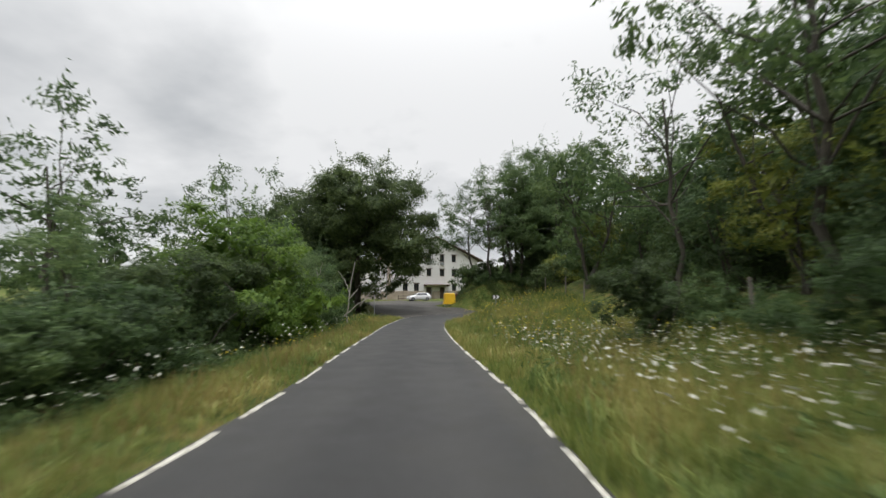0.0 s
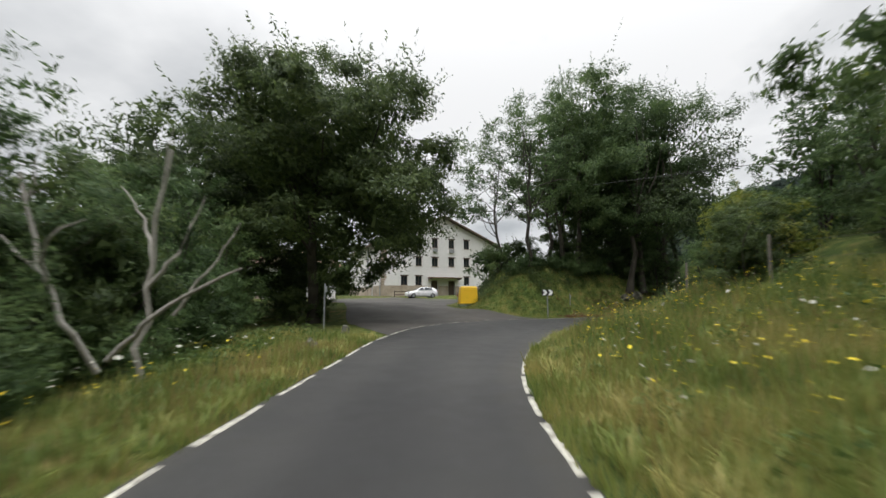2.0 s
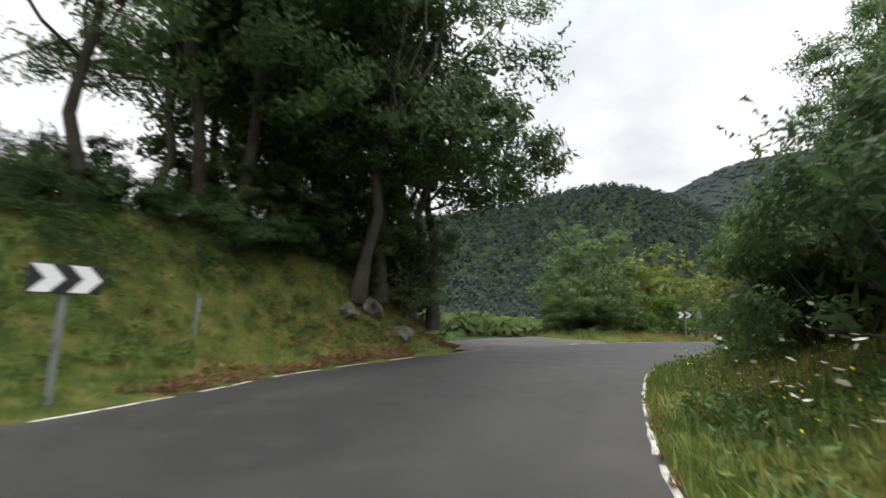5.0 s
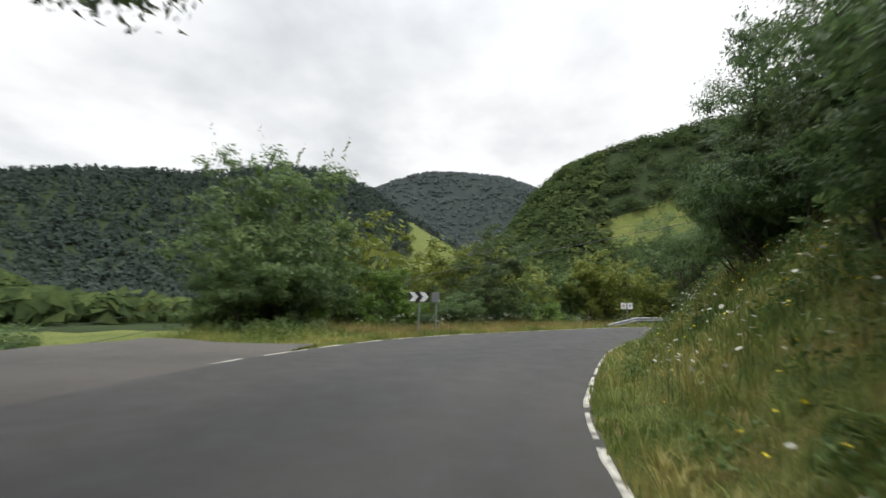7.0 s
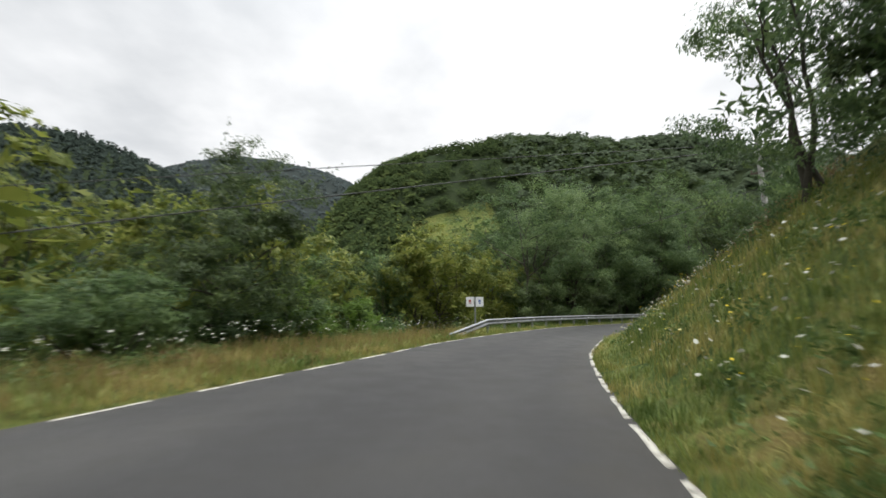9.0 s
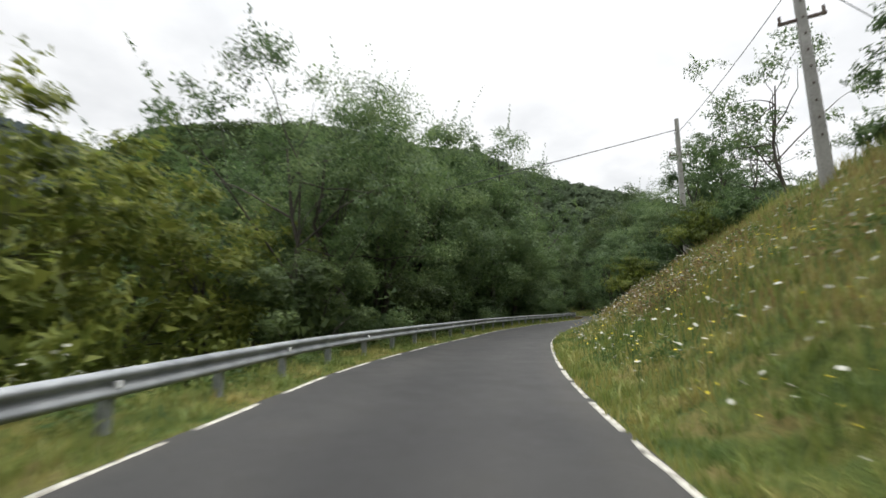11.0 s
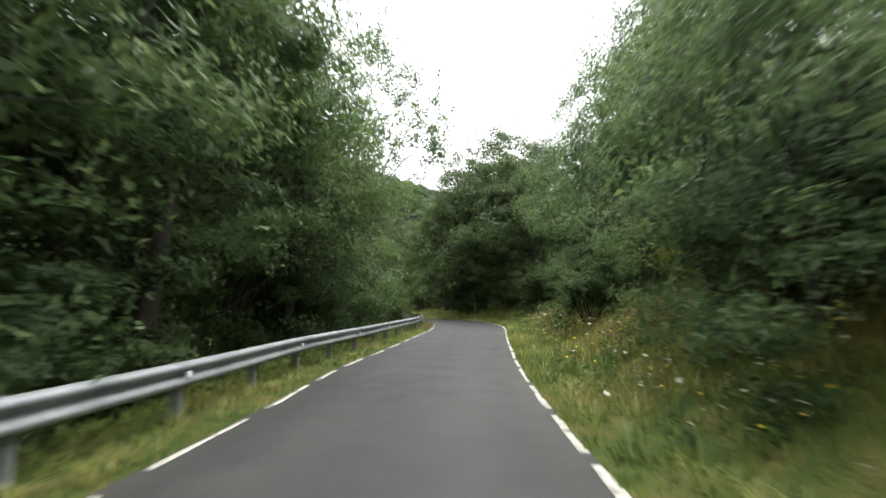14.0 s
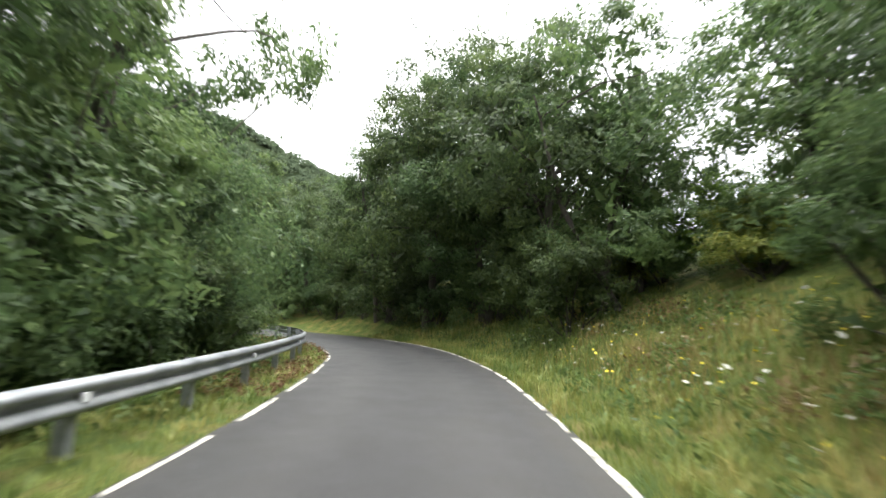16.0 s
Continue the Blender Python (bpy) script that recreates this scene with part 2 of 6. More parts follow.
SIGN_WHITE = rough_surface("white_sign_film", (0.74, 0.75, 0.76), (0.82, 0.82, 0.82), 2, 30, 0.45, relief=0.02)
SIGN_BACK = rough_surface("grey_aluminium", (0.27, 0.285, 0.295), (0.36, 0.375, 0.385), 2, 30, 0.5, metal=0.4, relief=0.03)
SIGN_RED = rough_surface("red_sign_film", (0.42, 0.04, 0.04), (0.5, 0.06, 0.05), 2, 30, 0.5, relief=0.02)
SIGN_BLUE = rough_surface("blue_sign_film", (0.03, 0.10, 0.35), (0.04, 0.13, 0.42), 2, 30, 0.5, relief=0.02)
CABLE = rough_surface("black_cable", (0.03, 0.03, 0.03), (0.05, 0.05, 0.05), 2, 30, 0.6, relief=0.0)


def glass_material():
    m, nt, p = material("window_glass")
    p.inputs["Base Color"].default_value = (0.02, 0.025, 0.03, 1)
    p.inputs["Roughness"].default_value = 0.06
    p.inputs["Specular IOR Level"].default_value = 0.7
    return m


GLASS = glass_material()


def ground_material():
    m, nt, p = material("grassy_ground")
    a, b, c = noise_node(nt, 0.16, 4), noise_node(nt, 1.7, 5), noise_node(nt, 26, 4, 0.7)
    base = ramp_node(nt, b.outputs["Fac"], [(0.34, (0.047, 0.077, 0.02)), (0.5, (0.09, 0.116, 0.03)), (0.66, (0.16, 0.14, 0.055))])
    tone = ramp_node(nt, a.outputs["Fac"], [(0.3, (0.75, 0.85, 0.7)), (0.7, (1.25, 1.12, 1.0))])
    fine = ramp_node(nt, c.outputs["Fac"], [(0.3, (0.45, 0.45, 0.45)), (0.7, (1.35, 1.35, 1.35))])
    col = mix_node(nt, "MULTIPLY", 1.0, base.outputs[0], tone.outputs[0])
    col = mix_node(nt, "MULTIPLY", 1.0, col, fine.outputs[0])
    nt.links.new(col, p.inputs["Base Color"])
    p.inputs["Roughness"].default_value = 0.95
    p.inputs["Specular IOR Level"].default_value = 0.15
    bump(nt, p, c.outputs["Fac"], 0.9, 0.08)
    return m


GROUND = ground_material()
# woodland floor of the far mountain, with the same mist in its colour
MIST_FLOOR = rough_surface("mist_tinted_floor", (0.030, 0.037, 0.035), (0.042, 0.050, 0.046), 0.02, 0.3, 0.95, relief=0.4, depth=0.3, spec=0.0)
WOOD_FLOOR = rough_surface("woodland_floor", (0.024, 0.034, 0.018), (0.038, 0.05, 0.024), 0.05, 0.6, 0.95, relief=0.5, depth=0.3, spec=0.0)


# ---- mesh helpers ----
def smoothstep(a, b, x):
    t = np.clip((x - a) / (b - a), 0, 1)
    return t * t * (3 - 2 * t)


def raw_mesh(name, verts, faces, mat, smooth=False):
    """A mesh from arrays: verts (n, 3) and faces (m, k) with one k."""
    verts, faces = np.asarray(verts, np.float32), np.asarray(faces, np.int32)
    me = bpy.data.meshes.new(name)
    m, k = faces.shape
    me.vertices.add(len(verts))
    me.vertices.foreach_set("co", verts.ravel())
    me.loops.add(m * k)
    me.loops.foreach_set("vertex_index", faces.ravel())
    me.polygons.add(m)
    me.polygons.foreach_set("loop_start", np.arange(0, m * k, k, dtype=np.int32))
    if smooth:
        me.polygons.foreach_set("use_smooth", np.ones(m, bool))
    me.update(calc_edges=True)
    me.materials.append(mat)
    return me


def part(name, bm, mat, parent=None, label="", smooth=False):
    me = bpy.data.meshes.new(name)
    if smooth:
        for f in bm.faces:
            f.smooth = True
    bm.to_mesh(me)
    bm.free()
    me.materials.append(mat)
    ob = new(name, me)
    ob.parent = parent
    if label:
        ob["label"] = label
    return ob


def mesh_part(name, me, parent=None, label=""):
    ob = new(name, me)
    ob.parent = parent
    if label:
        ob["label"] = label
    return ob


def thing(name, m, label, category, group=""):
    ob = new(name)
    ob.empty_display_size = 0.3
    ob.matrix_world = m
    return tagged(ob, label, category, group)


def box(bm, x0, x1, y0, y1, z0, z1, bevel=0.0):
    r = bmesh.ops.create_cube(bm, size=1.0)
    vs = r["verts"]
    for v in vs:
        v.co = Vector(((x0 + x1) / 2 + v.co.x * (x1 - x0), (y0 + y1) / 2 + v.co.y * (y1 - y0), (z0 + z1) / 2 + v.co.z * (z1 - z0)))
    if bevel:
        es = list({e for v in vs for e in v.link_edges})
        bmesh.ops.bevel(bm, geom=es, offset=bevel, segments=2, affect="EDGES", profile=0.6)
    return bm


def boxes(*dims, bevel=0.0):
    bm = bmesh.new()
    for d in dims:
        box(bm, *d, bevel=bevel)
    return bm


def tube_arrays(points, radii, sides=7):
    """Vertices and quads of a tube along points."""
    pts, rad = np.asarray(points, float), np.asarray(radii, float)
    tan = np.gradient(pts, axis=0)
    tan /= np.linalg.norm(tan, axis=1)[:, None] + 1e-9
    ref = np.where(np.abs(tan[:, 2:3]) > 0.9, np.array([[1.0, 0, 0]]), np.array([[0, 0, 1.0]]))
    u = np.cross(tan, ref)
    u /= np.linalg.norm(u, axis=1)[:, None] + 1e-9
    w = np.cross(tan, u)
    ang = np.linspace(0, 2 * np.pi, sides, endpoint=False)
    ring = u[:, None, :] * np.cos(ang)[None, :, None] + w[:, None, :] * np.sin(ang)[None, :, None]
    v = (pts[:, None, :] + ring * rad[:, None, None]).reshape(-1, 3)
    n = len(pts)
    i, j = np.meshgrid(np.arange(n - 1), np.arange(sides), indexing="ij")
    k = (j + 1) % sides
    f = np.stack([i * sides + j, i * sides + k, (i + 1) * sides + k, (i + 1) * sides + j], -1).reshape(-1, 4)
    return v, f


def join_arrays(items):
    vs, fs, n = [], [], 0
    for v, f in items:
        vs.append(v)
        fs.append(np.asarray(f) + n)
        n += len(v)
    return np.concatenate(vs), np.concatenate(fs)


def spline(points, step=0.5):
    """Points of a smooth line through the given ones, at even steps; carries any number of values along."""
    p = np.asarray(points, float)
    ext = np.vstack([2 * p[0] - p[1], p, 2 * p[-1] - p[-2]])
    out = []
    for a, b, c, d in zip(ext[:-3], ext[1:-2], ext[2:-1], ext[3:]):
        t = np.linspace(0, 1, 24, endpoint=False)[:, None]
        out.append(0.5 * (2 * b + (c - a) * t + (2 * a - 5 * b + 4 * c - d) * t ** 2 + (3 * b - a - 3 * c + d) * t ** 3))
    q = np.vstack(out + [p[-1:]])
    s = np.r_[0, np.cumsum(np.linalg.norm(np.diff(q[:, :2], axis=0), axis=1))]
    even = np.arange(0, s[-1], step)
    return np.stack([np.interp(even, s, q[:, k]) for k in range(q.shape[1])], 1)


# ---- the road's edge lines ----
# x, y, then the ground beside it: flat width, slope, height or drop at which it ends
LEFT = [(-2.5, -30, 1.2, -0.3, -0.8), (-2.5, -10, 1.2, -0.3, -0.8), (-2.4, 5, 1.2, -0.3, -0.8), (-2.68, 11, 1.2, -0.3, -0.8),
        (-2.88, 15, 1.2, -0.28, -0.75), (-3.05, 19, 1.2, -0.25, -0.7), (-3.3, 24.5, 1.5, -0.2, -0.5), (-3.32, 30, 2.5, -0.1, -0.2), (-3.33, 33.3, 3.2, -0.05, -0.1), (-3.18, 36, 4, 0.0, 0.0),
        (-2.6, 40.5, 5, 0, 0.0), (-1.4, 43.7, 5, 0, 0.0), (0, 46.0, 5, 0, 0.0), (1.8, 48.1, 5, 0, 0.0), (4.3, 49.6, 3, 0, 0.0),
        (6.2, 50.45, 2, 0, 0.0), (8.2, 51.5, 2, 0, 0.0), (10.2, 52.7, 2, 0, 0), (14.5, 54.2, 2, 0, 0), (19.5, 55.3, 4, 0, 0), (25, 55.5, 6, -0.1, -0.8),
        (29, 55, 7, -0.3, -4), (33, 54, 5, -0.35, -4), (37, 52, 4, -0.4, -4), (40.3, 49.7, 4, -0.4, -4), (44.5, 46.6, 3.5, -0.45, -4),
        (48, 44.1, 3.2, -0.45, -4), (51.5, 41, 3.0, -0.5, -4), (54.6, 37.8, 2.2, -0.5, -4), (58, 34, 1.9, -0.55, -7), (61.4, 28.8, 1.7, -0.55, -7),
        (63.6, 24.9, 1.6, -0.6, -7), (66.7, 19.5, 1.6, -0.6, -7), (69, 14.4, 1.6, -0.6, -7), (70.7, 10.8, 1.6, -0.6, -7), (72.1, 7, 1.6, -0.6, -7),
        (73.8, 2.6, 1.6, -0.6, -7), (75.6, -2.1, 1.6, -0.6, -7), (77.5, -6.2, 1.7, -0.5, -6), (79.6, -9.7, 1.8, -0.4, -4), (83, -13, 1.8, -0.3, -3),
        (88, -16, 2, -0.3, -3), (96, -19, 2, -0.3, -3), (110, -23, 2, -0.3, -3)]
RIGHT = [(1.4, -30, 2, 0.06, 0.7), (1.3, -10, 2, 0.06, 0.7), (1.1, 4, 2, 0.06, 0.7), (0.9, 8, 2, 0.06, 0.7), (0.5, 13, 2, 0.06, 0.7), (0.2, 18, 1.5, 0.07, 0.8),
         (0.08, 22, 1.2, 0.08, 0.9), (0.13, 25.5, 1, 0.1, 1.0), (0.5, 28.7, 0.8, 0.2, 1.5), (1.2, 31.7, 0.6, 0.28, 1.9), (2.2, 34.7, 0.6, 0.33, 2.2),
         (3.6, 37.6, 0.7, 0.3, 2.4), (5, 39.9, 0.8, 0.33, 2.8), (6.5, 41.65, 1.0, 0.36, 3.2), (8.1, 43.2, 1.1, 0.4, 3.4), (9.6, 44.3, 1.2, 0.42, 3.6), (12.1, 45.6, 1.4, 0.5, 4),
         (15.8, 47.2, 1.3, 0.6, 4.5), (19, 48.2, 1.2, 0.7, 5), (23, 48.3, 1.0, 0.8, 5.5), (26, 47.8, 0.9, 0.85, 5.5), (29.5, 47, 0.8, 0.9, 5.5),
         (33, 46, 0.8, 0.95, 5.5), (36.5, 44.6, 0.8, 0.95, 5.5), (40, 42.8, 0.8, 0.9, 5.5), (43.6, 40.7, 0.8, 0.9, 5.5), (47, 38.2, 0.8, 0.85, 5.5),
         (50, 35.7, 0.9, 0.8, 5.2), (54, 31.5, 1.0, 0.75, 5), (58.2, 26.2, 1.1, 0.72, 4.8), (61, 22, 1.1, 0.7, 4.6), (63, 18.2, 1.1, 0.7, 4.4),
         (65, 14.2, 1.1, 0.65, 4.2), (66.8, 10.1, 1.2, 0.6, 4), (68.5, 5.7, 1.2, 0.55, 3.6), (70.3, 0.8, 1.3, 0.5, 3.4), (72.3, -4.8, 1.4, 0.5, 3.4),
         (74, -8.7, 1.4, 0.5, 3.4), (77, -13.5, 1.4, 0.5, 3.4), (80.5, -17, 1.4, 0.5, 3.4), (85, -19.6, 1.4, 0.5, 3.4), (95, -23, 1.4, 0.5, 3.4), (109, -27, 1.4, 0.5, 3.4)]
EDGE_L, EDGE_R = spline(LEFT), spline(RIGHT)
RING = np.vstack([EDGE_L[:, :2], EDGE_R[::-1, :2]])[::2]


def inside_ring(x, y, ring):
    hit = np.zeros(x.shape, bool)
    for (x0, y0), (x1, y1) in zip(ring, np.roll(ring, -1, 0)):
        cross = (y0 > y) != (y1 > y)
        if abs(y1 - y0) > 1e-9:
            hit ^= cross & (x < (x1 - x0) * (y - y0) / (y1 - y0) + x0)
    return hit


def beside(x, y, edge):
    """Distance to an edge line and the ground's values there, blended along it."""
    e = edge[::2]
    dmin, vals = np.empty(x.shape), np.empty((*x.shape, 3))
    for k in range(0, len(x), 4000):
        d2 = (x[k:k + 4000, None] - e[None, :, 0]) ** 2 + (y[k:k + 4000, None] - e[None, :, 1]) ** 2
        near = d2.min(1)
        w = 1 / (d2 + 0.15 * near[:, None] + 0.5) ** 2
        vals[k:k + 4000] = (w @ e[:, 2:5]) / w.sum(1)[:, None]
        dmin[k:k + 4000] = np.sqrt(near)
    return dmin, vals


# hills as seen round the valley: heading, height; with the distance of their crest and their depth
HILLS = [(900, 420, [(-12, 66), (-26, 165), (-36, 215), (-44, 240), (-50, 249), (-56, 284), (-62, 290), (-66, 275), (-70, 255), (-76, 187), (-84, 110), (-95, 44)]),
         (1500, 520, [(-55, 180), (-64, 362), (-71, 458), (-77, 534), (-81, 542), (-88, 515), (-93, 460), (-100, 357), (-115, 220), (-130, 84)]),
         (397, 195, [(-78, 20), (-84, 40), (-88, 87), (-91, 117), (-95, 142), (-101, 159), (-105, 162), (-111, 165), (-117, 159), (-124, 146), (-129, 132), (-135, 93), (-142, 54), (-150, 18)]),
         (560, 237, [(-112, 95), (-120, 161), (-127, 202), (-134, 199), (-140, 168), (-146, 146), (-152, 129), (-158, 106), (-168, 115), (-185, 90), (-210, 64)]),
         (420, 180, [(58, 10), (40, 20), (20, 26), (5, 36), (-5, 44), (-15, 42), (-25, 34), (-34, 16)])]


def hills(x, y):
    dx, dy = x - 40, y - 40
    r, head = np.hypot(dx, dy), np.degrees(np.arctan2(-dx, dy))
    head = np.where(head > 60, head - 360, head)
    z = np.zeros(x.shape)
    for crest, deep, profile in HILLS:
        p = np.array(profile[::-1], float)
        h = np.interp(head, p[:, 0], p[:, 1], left=0, right=0)
        front = np.exp(-(np.maximum(crest - r, 0) / (deep * 0.62)) ** 2) - 0.03
        back = np.exp(-(np.maximum(r - crest, 0) / (deep * 1.6)) ** 2)
        z = np.maximum(z, h * np.maximum(front, 0) * back)
    return z * smoothstep(70, 150, r)


def yard_height(y):
    return np.clip(0.085 * (y - 46.5), 0, 0.85) + np.clip(0.022 * (y - 56.5), 0, 0.7) + 0.22 * smoothstep(82, 88, y)


def terrain(x, y):
    x, y = np.atleast_1d(np.asarray(x, float)), np.atleast_1d(np.asarray(y, float))
    shape = x.shape
    x, y = x.ravel(), y.ravel()
    dl, vl = beside(x, y, EDGE_L)
    dr, vr = beside(x, y, EDGE_R)
    inside = inside_ring(x, y, RING)
    zl = np.maximum(np.maximum(dl - vl[:, 0], 0) * vl[:, 1], vl[:, 2] - 0.02 * dl)
    rise = np.maximum(dr - vr[:, 0], 0)
    zr = np.minimum(rise * vr[:, 1], vr[:, 2]) + 0.05 * np.minimum(rise, 30)
    z = np.where(inside, 0, zl + (zr - zl) * smoothstep(-1.5, 1.5, dl - dr))
    off = np.where(inside, 0, np.minimum(dl, dr))
    # the farm side north of the bend climbs gently
    north = smoothstep(0, 5, off) * smoothstep(44, 52, y + 0.15 * x) * smoothstep(24, 12, x) * (dl < dr)
    z = z + (yard_height(y) - z) * north
    # the wooded mound inside the fork
    def swell(cx, cy, rx, ry, h, turn):
        c, s = math.cos(turn), math.sin(turn)
        u, v = ((x - cx) * c + (y - cy) * s) / rx, (-(x - cx) * s + (y - cy) * c) / ry
        return h * np.exp(-(u * u + v * v) ** 1.6)
    mound = np.maximum(swell(6.4, 59.8, 6.0, 6.6, 3.3, 0.35), swell(13.2, 60.4, 7.2, 5.8, 3.0, 0.35))
    z = z + mound * smoothstep(-0.6, 5.0, off) * smoothstep(-0.5, 4.0, x) * smoothstep(20.5, 16.5, x)
    bumps = 0.05 * np.sin(1.3 * x + 0.7 * y) * np.sin(0.9 * y - 0.6 * x) + 0.12 * np.sin(0.31 * x + 1) * np.sin(0.27 * y + 2)
    z = z + bumps * smoothstep(0.5, 4, off)
    z = z + hills(x, y)
    z = np.where(inside, -0.05, z - 0.02 * smoothstep(0.5, 0.0, off))
    return z.reshape(shape)


def ground_at(x, y):
    return float(terrain([x], [y])[0])


def axis_steps(lo, hi, step, far):
    core = np.arange(lo, hi + step, step)
    grow, out = step, []
    at = hi
    while at < far:
        grow *= 1.13
        at += grow
        out.append(at)
    neg, grow, at = [], step, lo
    while at > -far:
        grow *= 1.13
        at -= grow
        neg.append(at)
    return np.r_[neg[::-1], core, out]


SHEET = []


def sheet_at(x, y):
    """The height of the ground's sheet, between its far-spaced corners."""
    xs, ys, gz = SHEET
    i, j = np.clip(np.searchsorted(xs, x) - 1, 0, len(xs) - 2), np.clip(np.searchsorted(ys, y) - 1, 0, len(ys) - 2)
    u, w = (x - xs[i]) / (xs[i + 1] - xs[i]), (y - ys[j]) / (ys[j + 1] - ys[j])
    low, high = gz[j, i] * (1 - u) + gz[j, i + 1] * u, gz[j + 1, i] * (1 - u) + gz[j + 1, i + 1] * u
    return low * (1 - w) + high * w


def build_ground():
    xs, ys = axis_steps(-25, 96, 0.7, 2600), axis_steps(-32, 84, 0.7, 2600)
    gx, gy = np.meshgrid(xs, ys)
    gz = terrain(gx, gy)
    SHEET.extend((xs, ys, gz))
    v = np.stack([gx, gy, gz], -1).reshape(-1, 3)
    nx, ny = len(xs), len(ys)
    i, j = np.meshgrid(np.arange(nx - 1), np.arange(ny - 1))
    a = j * nx + i
    f = np.stack([a, a + 1, a + nx + 1, a + nx], -1).reshape(-1, 4)
    me = raw_mesh("ground", v, f, GROUND, True)
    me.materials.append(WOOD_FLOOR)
    mid = v[f].mean(1)
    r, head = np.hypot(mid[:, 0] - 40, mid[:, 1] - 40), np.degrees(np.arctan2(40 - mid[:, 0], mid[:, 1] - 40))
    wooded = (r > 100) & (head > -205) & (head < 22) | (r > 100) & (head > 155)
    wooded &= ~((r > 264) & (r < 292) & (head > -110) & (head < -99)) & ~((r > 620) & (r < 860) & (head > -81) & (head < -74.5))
    # beyond 960 m the floor takes the mist-coloured material
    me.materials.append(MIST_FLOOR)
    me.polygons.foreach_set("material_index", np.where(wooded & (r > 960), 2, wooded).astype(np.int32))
    tagged(new("ground", me), "rolling ground with rough green and dry yellow grass", "ground", kind="structure")


build_ground()


def strip(name, left, right, across, mat, lift, label, category, margin=0.0):
    """A sheet between two lines with the same number of points."""
    left, right = np.asarray(left)[:, :2], np.asarray(right)[:, :2]
    t = np.linspace(0, 1, across + 1)[None, :, None]
    p = left[:, None] + (right - left)[:, None] * t
    z = lift(p[..., 0], p[..., 1])
    v = np.concatenate([p, z[..., None]], -1).reshape(-1, 3)
    n, m = len(left), across + 1
    i, j = np.meshgrid(np.arange(n - 1), np.arange(m - 1), indexing="ij")
    a = i * m + j
    f = np.stack([a, a + 1, a + m + 1, a + m], -1).reshape(-1, 4)
    me = raw_mesh(name, v, f, mat, True)
    me.attributes.new("across", "FLOAT", "POINT").data.foreach_set("value", np.tile(np.linspace(0, 1, m), n).astype(np.float32))
    return tagged(new(name, me), label, category, kind="structure")


def offset_line(edge, d):
    """The line moved sideways; positive to its right."""
    t = np.gradient(edge[:, :2], axis=0)
    t /= np.linalg.norm(t, axis=1)[:, None]
    return edge[:, :2] + d * np.stack([t[:, 1], -t[:, 0]], 1)


def resample(line, n):
    s = np.r_[0, np.cumsum(np.linalg.norm(np.diff(line, axis=0), axis=1))]
    return np.stack([np.interp(np.linspace(0, s[-1], n), s, line[:, k]) for k in range(2)], 1)


road = strip("road", resample(offset_line(EDGE_L, -0.07), 420), resample(offset_line(EDGE_R, 0.06), 420), 14, ASPHALT,
             lambda x, y: np.zeros(x.shape), "narrow winding road of dark damp asphalt", "road")
YARD_L = spline([(-2.7, 35.5), (-3.6, 37.6), (-5.0, 41), (-6.3, 45), (-7.6, 49), (-9, 55), (-11.5, 62), (-16, 70), (-24, 76), (-34, 80)], 1.0)
YARD_R = spline([(5.6, 50.7), (4.3, 50.9), (3.0, 51.6), (1.6, 52.8), (0.2, 54.2), (-0.8, 55.5), (-1.0, 57.5), (0.2, 62), (2, 68), (5, 75), (9, 80)], 1.0)
YARD_M = offset_line(EDGE_L, 0.3)[(EDGE_L[:, 1] > 35.3) & (EDGE_L[:, 0] < 5.6) & (EDGE_L[:, 1] < 51)]
strip("yard", resample(YARD_L[:, :2], 130), resample(np.vstack([YARD_M[:, :2], YARD_R[2:, :2]]), 130), 44, YARD_TOP,
      lambda x, y: terrain(x, y) + 0.03, "worn grey asphalt yard rising to the farmhouse", "yard")
LANE_L = spline([(17.6, 55.1), (20.3, 57.6), (21.2, 63), (21.5, 72), (21.5, 86)], 1.0)
LANE_R = spline([(30.6, 55.2), (29.4, 57.3), (29.4, 60), (29.4, 72), (28, 86)], 1.0)
strip("side_lane", resample(LANE_L[:, :2], 40), resample(LANE_R[:, :2], 40), 10, YARD_TOP, lambda x, y: terrain(x, y) + 0.035,
      "worn pale asphalt lane joining the bend", "lane")


def dashes(edge, length, gap, base_width, wander):
    """Painted dashes along an edge line, each a piece of the road."""
    s = np.r_[0, np.cumsum(np.linalg.norm(np.diff(edge[:, :2], axis=0), axis=1))]
    rng = np.random.default_rng(5)
    at = 14.0
    while at < s[-1] - 30:
        n = length * (1 + wander * rng.uniform(-1, 1))
        q = np.linspace(at, at + n, 5)
        width = base_width * rng.uniform(0.8, 1.1)
        p = np.stack([np.interp(q, s, edge[:, 0]), np.interp(q, s, edge[:, 1])], 1)
        a, b = offset_line(p, -width / 2), offset_line(p, width / 2)
        # worn, uneven edges and ends
        rim = np.vstack([a, b[::-1]]) + rng.normal(size=(10, 2)) * 0.008
        top = np.c_[rim, np.full(10, 0.006)]
        low = np.c_[rim, np.full(10, -0.004)]
        v = np.vstack([top, low])
        f = [(k, k + 1, 8 - k, 9 - k) for k in range(4)] + [(k, 10 + k, 10 + (k + 1) % 10, (k + 1) % 10) for k in range(10)]
        ob = mesh_part("line_dash", raw_mesh("line_dash", v, np.array(f)[:, ::-1], LINE_PAINT), road)
        at += n + gap * (1 + 0.3 * rng.uniform(-1, 1))


dashes(EDGE_L, 1.5, 0.6, 0.082, 0.22)
dashes(EDGE_R, 1.35, 0.3, 0.085, 0.28)


